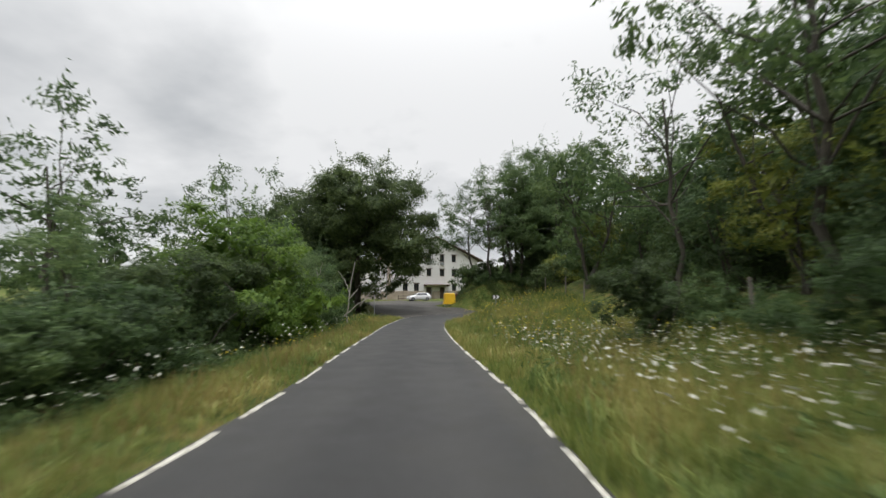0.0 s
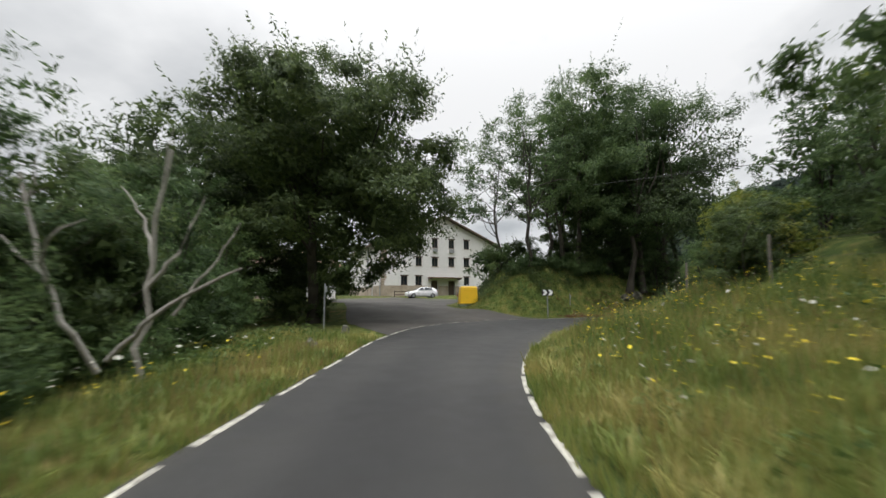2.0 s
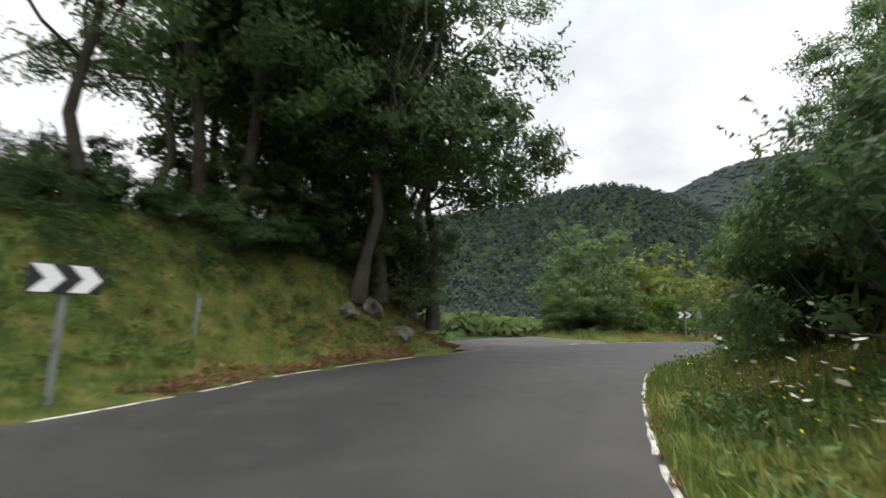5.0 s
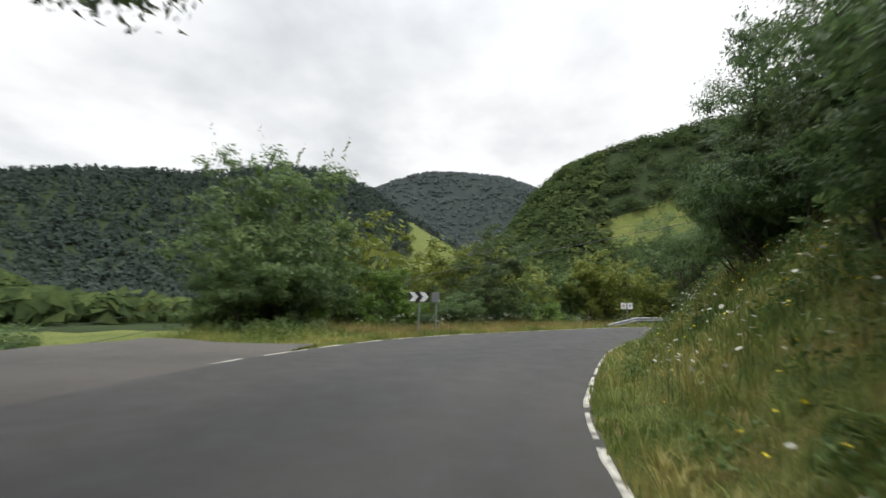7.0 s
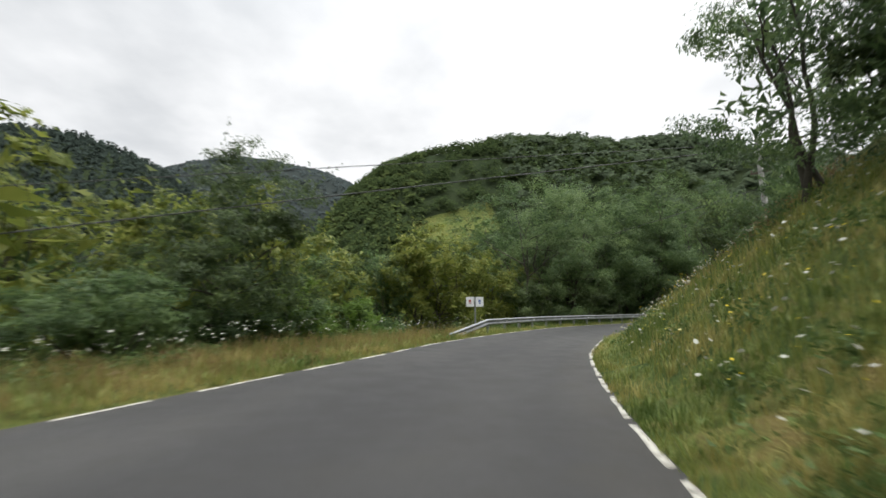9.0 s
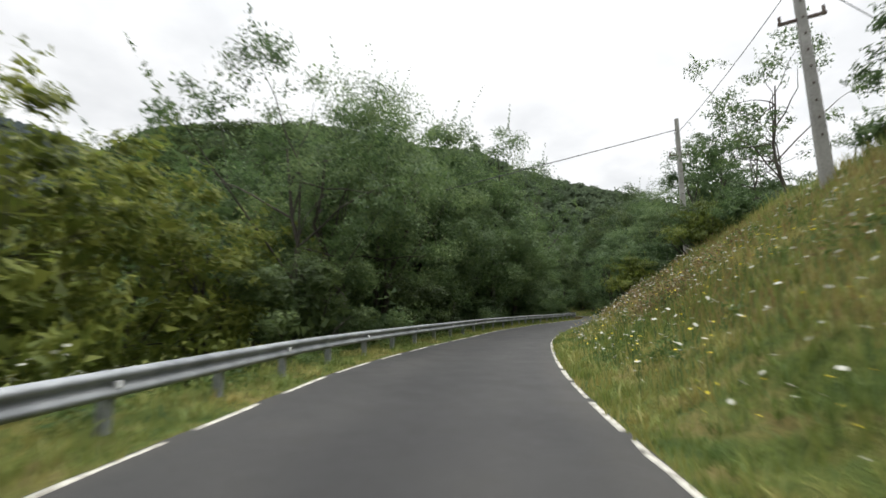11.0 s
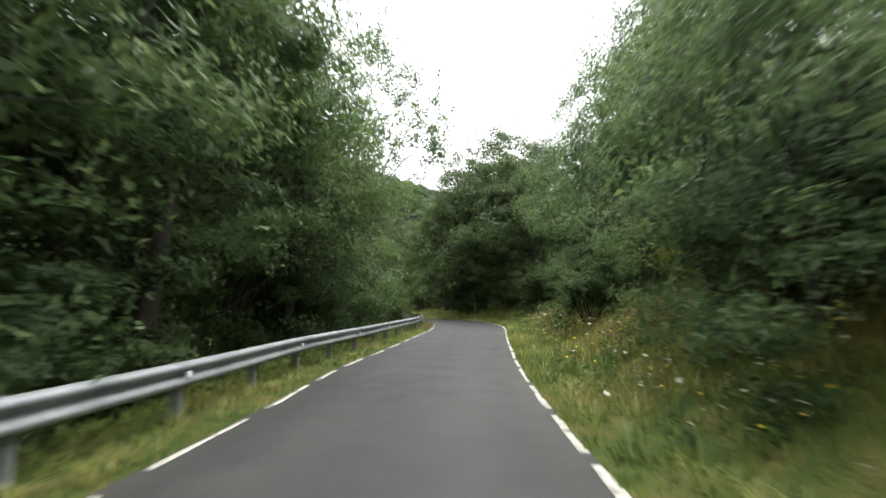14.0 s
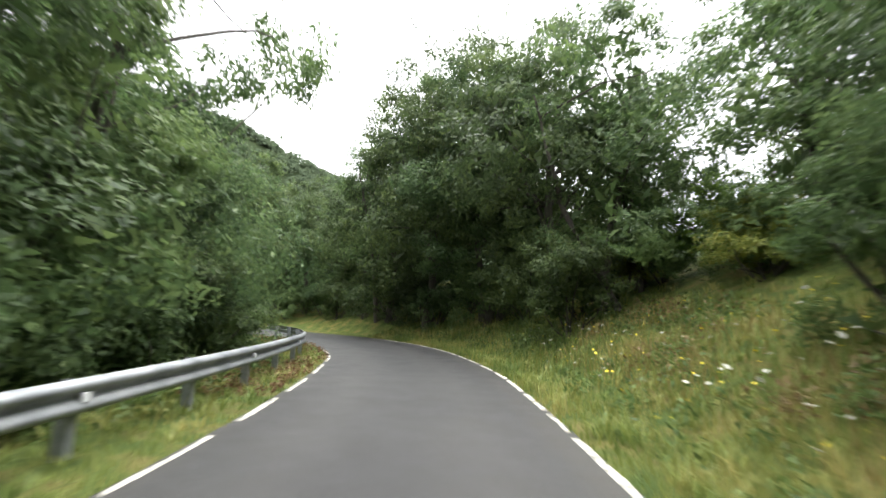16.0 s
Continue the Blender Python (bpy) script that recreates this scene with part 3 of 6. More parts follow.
# ---- plants ----
def unit(v):
    return v / (np.linalg.norm(v, axis=1)[:, None] + 1e-9)


def leaf_tris(c, nrm, size, rng):
    """A pointed leaf at each place, facing its normal."""
    n = len(c)
    u = unit(np.cross(nrm, rng.normal(size=(n, 3))))
    w = np.cross(nrm, u)
    s = (size * rng.uniform(0.6, 1.35, n))[:, None]
    v = np.stack([c - u * s * 0.95 - w * s * 0.42, c + w * s * 0.5 - u * s * 0.35, c + u * s * 1.2], 1).reshape(-1, 3)
    return v, np.arange(3 * n).reshape(n, 3)


def leaves(centres, radii, count, size, rng, flat=0.35, squash=0.75, edge_bias=0.4):
    """Leaves scattered in round clumps."""
    c, r = np.repeat(np.asarray(centres, float), count, 0), np.repeat(np.asarray(radii, float), count)
    n = len(c)
    d = unit(rng.normal(size=(n, 3)))
    c = c + d * (r * rng.uniform(0, 1, n) ** edge_bias)[:, None] * np.array([1, 1, squash])
    return leaf_tris(c, unit(rng.normal(size=(n, 3)) + np.array([0, 0, flat]) + 0.5 * d), size, rng)


def foliage(lobes, mid, reach_out, subs, per, leaf, rng, keep=None, fill=0.12, sprigs=0):
    """A crown of rounded boughs: on each, tufts of leaves that face out and up, with shade between them,
    large leaves in the dark inside, and loose sprigs that break the outline."""
    lobes = np.asarray(lobes, float)
    out = unit((lobes - mid) * np.array([1, 1, 0.8]) + np.array([0, 0, 0.45 * reach_out]))
    r = reach_out * rng.uniform(0.7, 1.25, len(lobes))
    lo, oo, rr = np.repeat(lobes, subs, 0), np.repeat(out, subs, 0), np.repeat(r, subs)
    d = unit(rng.normal(size=lo.shape))
    d = np.where(((d * oo).sum(1) < -0.55)[:, None], -d, d)
    tuft = lo + d * (rr * rng.uniform(0.6, 1.0, len(lo)))[:, None] * np.array([1, 1, 0.72])
    if keep is not None:
        ok = keep(tuft)
        tuft, d, oo, rr = tuft[ok], d[ok], oo[ok], rr[ok]
    c, face = np.repeat(tuft, per, 0), np.repeat(unit(0.85 * d + 0.4 * oo + np.array([0, 0, 0.5])), per, 0)
    sr = np.repeat(rr * 0.46 * rng.uniform(0.75, 1.3, len(rr)), per)
    n = len(c)
    e = unit(rng.normal(size=(n, 3)))
    c = c + e * (sr * rng.uniform(0, 1, n) ** 0.55)[:, None] * np.array([1, 1, 0.6])
    items = [leaf_tris(c, unit(face + 0.3 * e + 0.5 * rng.normal(size=(n, 3))), leaf, rng)]
    if fill:
        m = int(n * fill)
        near = lo[rng.integers(len(lo), size=m)]
        near = mid + (near - mid) * rng.uniform(0.25, 0.92, m)[:, None] + rng.normal(size=(m, 3)) * reach_out * 0.22
        if keep is not None:
            near = near[keep(near)]
        items.append(leaf_tris(near, unit(rng.normal(size=near.shape)), leaf * 2.6, rng))
    for k in range(sprigs):
        j = int(rng.integers(len(lobes)))
        a = lobes[j] + out[j] * r[j] * 0.55
        way = out[j] + np.array([0, 0, 0.7]) + 0.35 * rng.normal(size=3)
        t = np.linspace(0, 1, 16)[:, None]
        p = a + way * t * reach_out * rng.uniform(0.4, 0.8) + rng.normal(size=(16, 3)) * 0.06 * reach_out * (1.25 - t)
        if keep is None or keep(p).all():
            items.append(leaf_tris(p, unit(rng.normal(size=p.shape) + np.array([0, 0, 0.5])), leaf, rng))
    return join_arrays(items)


def clump_centres(n, rx, ry, rz, rng, lump=0.3, low=-0.75, inner=0.35):
    d = rng.normal(size=(n * 3, 3))
    d /= np.linalg.norm(d, axis=1)[:, None]
    d = d[d[:, 2] > low][:n]
    k = rng.uniform(0, 6.28, 6)
    lumps = 1 + lump * (np.sin(2.3 * d[:, 0] * 2 + k[0]) * np.sin(2.7 * d[:, 1] * 2 + k[1]) + 0.6 * np.sin(4.1 * d[:, 2] * 1.6 + k[2] + 3 * d[:, 0])) * 0.6
    r = (inner + (1 - inner) * rng.uniform(0, 1, len(d)) ** 0.45) * lumps
    return d * r[:, None] * np.array([rx, ry, rz])


def limb(start, end, r0, r1, rng, sag=0.12, n=6):
    t = np.linspace(0, 1, n)[:, None]
    p = np.asarray(start) + (np.asarray(end) - np.asarray(start)) * t
    span = np.linalg.norm(np.asarray(end) - np.asarray(start))
    p = p + np.sin(np.pi * t) * rng.normal(size=3) * span * sag * 0.5 + np.r_["0,2", rng.normal(size=(n, 3))] * span * 0.018 * np.sin(np.pi * t)
    return p, np.linspace(r0, r1, n)


def make_tree(height, radius, bare, seed, mat, clumps, per, leaf, trunks=1, clump_size=0.85, lump=0.35, thick=0.03, skirt=0.0, under=None):
    """Meshes of a trunk with limbs and of a crown, standing at the origin."""
    rng = np.random.default_rng(seed)
    rz = (height - bare) / 2
    mid = np.array([0, 0, bare + rz])
    subs = 7
    bough = clump_size * 1.55
    cc = clump_centres(max(8, clumps // subs), radius - bough * 0.2, radius - bough * 0.2, rz - bough * 0.2, rng, lump, -0.92, 0.5)
    cc[:, :2] *= 1 + skirt * np.clip(-cc[:, 2:] / rz, 0, 1)
    cc = cc + mid
    keep = (lambda p: p[:, 2] > under[0] + under[1] * np.maximum(p[:, 0] - 1.0, 0)) if under else None
    if under:
        cc = cc[keep(cc)]
    wood = []
    for k in range(trunks):
        lean = rng.normal(size=2) * (0.05 if trunks == 1 else 0.1) * height
        foot = np.array([*rng.normal(size=2) * (0 if trunks == 1 else 0.4), -0.3])
        top = np.array([lean[0], lean[1], bare + rz * 1.35])
        r0 = height * thick * (1 if trunks == 1 else 0.65)
        p, r = limb(foot, top, r0, r0 * 0.25, rng, 0.06, 9)
        r[0] *= 1.45
        wood.append(tube_arrays(p, r, 9))
        for c in cc[rng.permutation(len(cc))[:max(7, 16 // trunks)]]:
            s = p[int(rng.integers(3, 8))]
            if c[2] > s[2] - 0.8:
                q, rr = limb(s, c, r0 * 0.32, r0 * 0.05, rng)
                wood.append(tube_arrays(q, rr, 5))
    tv, tf = join_arrays(wood)
    open_crown = lump > 0.45
    lv, lf = foliage(cc, mid, bough, subs, per, leaf, rng, keep, 0.0 if open_crown else 0.06, clumps // 5)
    return raw_mesh("trunk", tv, tf, BARK, True), raw_mesh("crown", lv, lf, mat)


def make_shrub(height, radius, seed, mat, clumps, per, leaf, clump_size=0.55):
    rng = np.random.default_rng(seed)
    bough, subs = clump_size * 1.5, 6
    cc = clump_centres(max(8, clumps // subs), radius - bough * 0.25, radius - bough * 0.25, height * 0.5 - bough * 0.2, rng, 0.4, -0.97, 0.45) + np.array([0, 0, height * 0.5])
    cc[:, 2] = np.maximum(cc[:, 2], 0.25)
    wood = []
    for c in cc[:10]:
        p, r = limb((rng.normal() * 0.15, rng.normal() * 0.15, -0.2), c, 0.045, 0.012, rng, 0.2)
        wood.append(tube_arrays(p, r, 5))
    tv, tf = join_arrays(wood)
    lv, lf = foliage(cc, np.array([0, 0, height * 0.4]), bough, subs, per, leaf, rng, None, 0.12, clumps // 4)
    return raw_mesh("stem", tv, tf, BARK, True), raw_mesh("foliage", lv, lf, mat)


TREES = {
    "oak": (make_tree(18.5, 8.1, 0.9, 11, LEAF_OAK, 800, 130, 0.13, 1, 1.3, 0.25, 0.02, 0.4, (1.0, 0.8)), "trunk", "crown"),
    "oak_small": (make_tree(15, 5.2, 0.9, 12, LEAF_OAK, 260, 90, 0.125, 1, 1.1, 0.3, 0.02, 0.35), "trunk", "crown"),
    "ash": (make_tree(15.5, 4.2, 1.0, 13, LEAF_GREEN, 240, 115, 0.084, 2, 0.95, 0.4, 0.02), "trunk", "crown"),
    "alder": (make_tree(12, 3.5, 0.6, 14, LEAF_GREEN, 170, 70, 0.1, 2, 0.85, 0.4, 0.02), "trunk", "crown"),
    "hazel": (make_tree(9, 3.2, 0.3, 15, LEAF_YELLOW, 140, 72, 0.095, 3, 0.8, 0.4, 0.018), "trunk", "crown"),
    "willow": (make_tree(8.5, 3.4, 0.2, 16, LEAF_GREEN, 150, 90, 0.083, 3, 0.8, 0.4, 0.018), "trunk", "crown"),
    "alder_dark": (make_tree(12.5, 3.6, 0.6, 18, LEAF_WOOD, 180, 130, 0.069, 2, 0.9, 0.4, 0.02), "trunk", "crown"),
    "willow_dark": (make_tree(8.5, 3.3, 0.2, 19, LEAF_WOOD, 150, 120, 0.065, 3, 0.8, 0.4, 0.018), "trunk", "crown"),
    "sparse": (make_tree(11, 3.8, 2.6, 17, LEAF_GREEN, 182, 44, 0.082, 1, 0.72, 0.46, 0.0125), "trunk", "crown"),
    "shrub": (make_shrub(3.4, 2.0, 21, LEAF_GREEN, 84, 88, 0.06), "stem", "foliage"),
    "shrub_dark": (make_shrub(4.6, 2.3, 22, LEAF_OAK, 100, 86, 0.066), "stem", "foliage"),
    "shrub_lime": (make_shrub(4.2, 2.0, 23, LEAF_LIME, 100, 82, 0.072), "stem", "foliage"),
    "shrub_yellow": (make_shrub(3.0, 1.8, 24, LEAF_YELLOW, 78, 80, 0.065), "stem", "foliage"),
    "bramble": (make_shrub(1.6, 1.5, 25, LEAF_GREEN, 54, 78, 0.045, 0.4), "stem", "foliage"),
}


def coarse(me, step, grow):
    """The same foliage with fewer, larger leaves, for plants far from the road."""
    co = np.empty(len(me.vertices) * 3, np.float32)
    me.vertices.foreach_get("co", co)
    tri = co.reshape(-1, 3, 3)[::step]
    mid = tri.mean(1, keepdims=True)
    v = (mid + (tri - mid) * grow).reshape(-1, 3)
    return raw_mesh(me.name, v, np.arange(len(v)).reshape(-1, 3), me.materials[0])


FAR_FOLIAGE = {kind: coarse(row[0][1], 2, 1.38) for kind, row in TREES.items()}
DISTANT_FOLIAGE = {kind: coarse(row[0][1], 4, 1.9) for kind, row in TREES.items()}


def seeded(*numbers):
    """Chance that depends on the given numbers alone."""
    return np.random.default_rng([int(abs(v) * 100) for v in numbers])


def plant(kind, name, x, y, label, group="", scale=1.0, sink=0.05, spin=None, tall=1.0):
    (a, b), na, nb = TREES[kind]
    chance = seeded(x, y, 7)
    spin = chance.uniform(0, 360) if spin is None else spin
    spot = np.array([float(x)]), np.array([float(y)])
    off = min(beside(*spot, EDGE_L)[0][0], beside(*spot, EDGE_R)[0][0])
    if kind != "oak" and name not in ("dark_tree", "leaning_tree") and off > 6.5:
        b = (FAR_FOLIAGE if off < 12.0 or name == "round_bush" else DISTANT_FOLIAGE)[kind]
    s = scale * chance.uniform(0.93, 1.07)
    ob = thing(name, pose(x, y, ground_at(x, y) - sink, 0, 0, spin), label, "tree" if na == "trunk" else "shrub", group)
    ob.scale = (s, s, s * tall)
    if kind != "bramble":
        mesh_part(na, a, ob)
    mesh_part(nb, b, ob)
    return ob


def plant_rows(rows):
    for kind, name, x, y, scale, label, group in rows:
        plant(kind, name, x, y, label, group, scale)


T_OAK = "broad old oak with dense dark green crown"
plant("oak", "oak_tree", -9.2, 47.3, T_OAK + " beside the yard", scale=1.0, spin=0, tall=0.92)
plant("oak", "oak_tree", -16.8, 50.5, T_OAK + " on the grass", scale=0.82, spin=140, tall=0.92)
plant("oak_small", "oak_tree", -14.5, 61, "dark green oak by the yard's grass edge", scale=1.0)
for x, y, k in ((-14, 66, 0.6), (-19, 66, 0.7), (-24, 68, 0.8), (-12, 49, 0.5), (-15.5, 50, 0.6), (-10, 45.5, 0.55), (-12.5, 44, 0.7), (-8.8, 47.3, 0.4), (-13, 53.5, 0.75), (-16.5, 55, 0.8), (-19.5, 59, 0.9), (-14, 58, 0.6), (-22, 62, 0.9)):
    plant("shrub_dark", "yard_shrub", x, y, "dark shrub in the shade of the oaks", "yard shrubs", k)
for x, y, k, s in ((4.2, 61.2, "sparse", 1.2), (6.0, 57.2, "sparse", 1.38), (8.3, 58.8, "sparse", 1.35), (10.0, 58.4, "ash", 1.15), (12.4, 58.2, "ash", 1.22), (14.6, 57.2, "ash", 1.15), (18.0, 58.2, "ash", 1.3),
                   (18.0, 59, "oak_small", 1.2), (11, 62.5, "ash", 1.2), (15, 62, "ash", 1.15)):
    plant(k, "tree", x, y, "tall leafy tree with dark trunks on the grassy mound", "trees on the mound", s)
for x, y, k, s in ((11.2, 58.8, "willow_dark", 0.55), (13.2, 58.5, "willow_dark", 0.58), (15.2, 58.3, "willow_dark", 0.6), (9.4, 59.6, "shrub_dark", 0.7), (16.6, 57.2, "willow_dark", 0.6), (14.0, 58.9, "willow_dark", 0.66), (18.2, 58.6, "willow_dark", 0.62), (12.0, 59.4, "willow_dark", 0.7), (3.6, 58.6, "shrub", 0.8), (11.5, 58.0, "shrub_dark", 0.75), (13.8, 57.9, "shrub_dark", 0.7), (16.6, 57.6, "shrub_dark", 0.7), (18.8, 59.5, "shrub_dark", 0.85), (6.5, 61, "shrub_dark", 0.7), (10.2, 60.5, "shrub_dark", 0.8),
                   (5.2, 61.2, "shrub_dark", 0.6)):
    plant(k, "mound_shrub", x, y, "dark leafy shrub among the tree trunks on the mound", "shrubs on the mound", s)


for k in range(16):
    x, chance = 4.5 + 0.9 * k, seeded(k, 3)
    plant("bramble", "mound_bramble", x, 56.6 + 0.16 * (x - 4) + chance.uniform(-0.5, 0.7), "dark bramble undergrowth on the mound", "mound brambles", chance.uniform(0.6, 0.95))


def along(edge, lo, hi, step, near, far, kinds, name, label, group, axis=1, jitter=0.5, scale=(0.85, 1.15), up=False):
    """Plants along a stretch of an edge line, at a distance from it. Negative distances lie to the line's left."""
    s = np.r_[0, np.cumsum(np.linalg.norm(np.diff(edge[:, :2], axis=0), axis=1))]
    q = np.arange(lo, hi, step)
    plant_rng = seeded(lo, hi, near, far)
    for a in q:
        a = a + plant_rng.uniform(-jitter, jitter) * step
        d = plant_rng.uniform(near, far)
        k = int(np.clip(np.searchsorted(s, a), 1, len(s) - 1))
        t = edge[k, :2] - edge[k - 1, :2]
        t = t / np.linalg.norm(t)
        x, y = edge[k, 0] + d * t[1], edge[k, 1] - d * t[0]
        kind = kinds[int(plant_rng.integers(len(kinds)))]
        plant(kind, name, x, y, label, group, plant_rng.uniform(*scale))


def reach(edge, x, y):
    """How far along a line the point nearest to x, y lies."""
    s = np.r_[0, np.cumsum(np.linalg.norm(np.diff(edge[:, :2], axis=0), axis=1))]
    return float(s[np.argmin((edge[:, 0] - x) ** 2 + (edge[:, 1] - y) ** 2)])


def L(x, y):
    return reach(EDGE_L, x, y)


def R(x, y):
    return reach(EDGE_R, x, y)


HEDGE = "tangled green hedge shrub beside the grass verge"
along(EDGE_L, L(-2.5, -8), L(-2.5, 14), 2.0, -5.6, -4.6, ["shrub_dark", "shrub_dark", "shrub"], "hedge_shrub", HEDGE, "left hedge", scale=(0.7, 0.9))
along(EDGE_L, L(-2.5, 14), L(-3.3, 33), 2.0, -6.3, -5.2, ["shrub", "shrub_dark", "shrub_dark"], "hedge_shrub", HEDGE, "left hedge", scale=(0.9, 1.2))
along(EDGE_L, L(-2.5, -5), L(-3.3, 33), 2.6, -4.4, -3.8, ["bramble"], "bramble", "low bramble tangle at the foot of the hedge", "brambles", scale=(0.7, 1.0))
along(EDGE_L, L(-2.5, -4), L(-3.3, 36), 4.0, -11, -8.5, ["willow", "shrub_dark", "willow"], "hedge_tree", "bushy green tree behind the hedge", "trees behind the hedge", scale=(0.5, 0.68))
plant("shrub_lime", "lime_shrub", -7.0, 18.8, "fresh light green shrub standing above the hedge", scale=1.2)
plant("willow", "hedge_tree", -8.0, 21.5, "bushy green tree behind the hedge", "trees behind the hedge", 0.64)
plant("shrub_lime", "lime_shrub", -8.2, 16.2, "fresh light green shrub standing above the hedge", scale=1.36)
for x, y, s in ((-8.3, 21, 0.66), (-8.0, 24.5, 0.6), (-9.3, 28.5, 0.66), (-10, 23, 0.75), (-11, 13, 0.7), (-10, 31, 0.6)):
    plant("willow_dark", "hedge_tree", x, y, "dark bushy tree growing out of the hedge", "trees behind the hedge", s)
plant("willow", "hedge_tree", -9.0, 33.5, "bushy green tree behind the hedge", "trees behind the hedge", 0.62)
plant("willow", "hedge_tree", -10.5, 38.5, "bushy green tree behind the hedge", "trees behind the hedge", 0.55)
along(EDGE_R, R(1.1, 3), R(0.4, 14), 1.5, 5.8, 7.0, ["bramble", "bramble", "shrub"], "verge_bramble", "green brambles and nettles along the wire fence", "fence brambles", scale=(0.6, 0.85))
plant("shrub_dark", "verge_bush", 4.7, 10.4, "dark green bush standing alone in the flowering verge", scale=0.56)
plant("sparse", "thin_tree", -17, 18.5, "thin feathery tree with an open crown", scale=0.95)
plant("sparse", "thin_tree", -13.5, 27, "thin feathery tree with an open crown", scale=0.9)
plant("oak_small", "hedge_tree", -16, 42, "dark leafy tree behind the hedge", scale=0.8)
for x, y in ((-22, 45), (-24, 62), (-30, 52), (-27, 36), (-24, 28)):
    plant("willow", "field_tree", x, y, "bushy green tree in the field beyond the hedge", "field trees", 1.1)

MEADOW_TREE = "leafy tree with open crown at the meadow's edge"
for x, y, k, s in ((10.6, 12, "sparse", 1.25), (10.8, 19.5, "sparse", 1.2), (8.6, 27.6, "alder", 0.88), (11.5, 5, "sparse", 1.3), (13.5, 15, "alder", 0.95), (13.5, 31, "alder", 0.7)):
    plant(k, "meadow_tree", x, y, MEADOW_TREE, "meadow trees", s)
for x, y, k, s in ((15, 8, "willow", 1.0), (16, 14, "willow", 1.05), (16, 21, "hazel", 1.0), (16, 27, "willow", 1.0), (15.5, 33, "hazel", 0.85), (13.5, 37, "willow", 0.75),
                   (19, 18, "willow", 1.2), (19.5, 30, "willow", 1.1), (15, 1, "willow", 1.0), (20, 40, "willow", 0.8), (7.2, 32.2, "shrub_dark", 0.52), (8.5, 33.4, "shrub_dark", 0.58), (9.6, 34.5, "shrub_yellow", 0.9), (11, 36.5, "shrub", 0.9),
                   (12.4, 22.5, "shrub_dark", 0.75), (12.8, 28, "shrub", 1.0), (12.2, 17, "shrub_dark", 0.7), (13, 9.5, "shrub", 1.1), (12.6, 2.5, "shrub_dark", 0.7), (10.4, 30.5, "shrub_dark", 0.6), (17.5, 24, "shrub_dark", 1.0), (17, 10.5, "shrub_dark", 1.0), (17, 35.5, "shrub_dark", 0.9), (23, 24, "willow", 1.1), (22, 12, "willow", 1.1)):
    plant(k, "meadow_shrub", x, y, "bushy green growth behind the meadow", "meadow bushes", s)
for x, y, k, s in ((11.6, 4, "willow_dark", 0.62), (11.2, 7.5, "hazel", 0.6), (11.8, 10.5, "willow_dark", 0.7), (11.4, 14, "hazel", 0.66), (11.8, 18, "willow_dark", 0.66),
                   (11.2, 24.5, "willow", 0.6), (10.6, 28.5, "hazel", 0.5), (12.5, 33.5, "willow_dark", 0.55), (13.5, 20.5, "willow_dark", 0.9), (14, 26, "willow_dark", 0.85), (13.8, 12, "willow_dark", 0.95)):
    plant(k, "meadow_shrub", x, y, "bushy growth closing the meadow behind the wire fence", "meadow bushes", s)
along(EDGE_R, R(5, 40), R(12, 45.5), 1.9, 4.6, 6.0, ["shrub_yellow", "shrub", "shrub"], "corner_shrub", "green shrub on the bank inside the bend", "corner shrubs", scale=(0.65, 0.85))
along(EDGE_R, R(12, 45.5), R(21, 48.3), 1.7, 2.7, 3.5, ["shrub", "shrub", "shrub"], "corner_shrub", "tall green shrub on the bank inside the bend", "corner shrubs", scale=(0.85, 1.05))
along(EDGE_R, R(12, 45.5), R(22, 48.3), 2.4, 4.4, 5.6, ["willow"], "corner_tree", "bushy tree on the bank inside the bend", "corner trees", scale=(0.48, 0.58))
along(EDGE_R, R(23, 48.3), R(43, 41), 2.1, 4.8, 6.0, ["shrub_dark", "shrub_dark", "willow_dark"], "bank_tree", "dark dense bush on top of the grassy bank", "bank bushes", scale=(0.72, 0.9))
along(EDGE_R, R(23, 48.3), R(33, 46), 2.2, 3.2, 4.0, ["shrub", "shrub", "bramble"], "bank_shrub", "dark green shrub growing down the bank", "bank shrubs", scale=(0.55, 0.75))
along(EDGE_R, R(23, 48.3), R(42, 41.5), 3.0, 7.2, 8.8, ["shrub_dark"], "bank_tree", "dark dense tree on top of the grassy bank", "bank bushes", scale=(0.85, 1.05))
along(EDGE_R, R(45, 39.6), R(60, 23.5), 4.0, 7.2, 9.0, ["bramble", "shrub", "bramble"], "bank_shrub", "small straggly shrub along the bank's crest", "crest shrubs", scale=(0.6, 0.9))
plant("shrub_dark", "bank_tree", 45.4, 34.0, "dark dense bush on top of the grassy bank", "bank bushes", 0.5)
plant("sparse", "bank_tree", 53.2, 15.5, "crooked tree with an open crown on the bank", scale=0.75)
plant("sparse", "bank_tree", 55.5, 10.5, "crooked tree with an open crown on the bank", scale=0.6)
along(EDGE_R, R(64.0, 16.2), R(67.5, 8.3), 1.9, 4.8, 6.0, ["shrub", "shrub", "shrub_dark"], "roadside_bush", "dense dark green bush above the grassy verge", "roadside bushes", scale=(0.68, 0.84))
along(EDGE_R, R(67.5, 8.3), R(69.5, 3), 1.9, 4.2, 5.2, ["willow_dark", "shrub", "willow_dark"], "roadside_bush", "dense dark green bush above the grassy verge", "roadside bushes", scale=(0.75, 0.9))
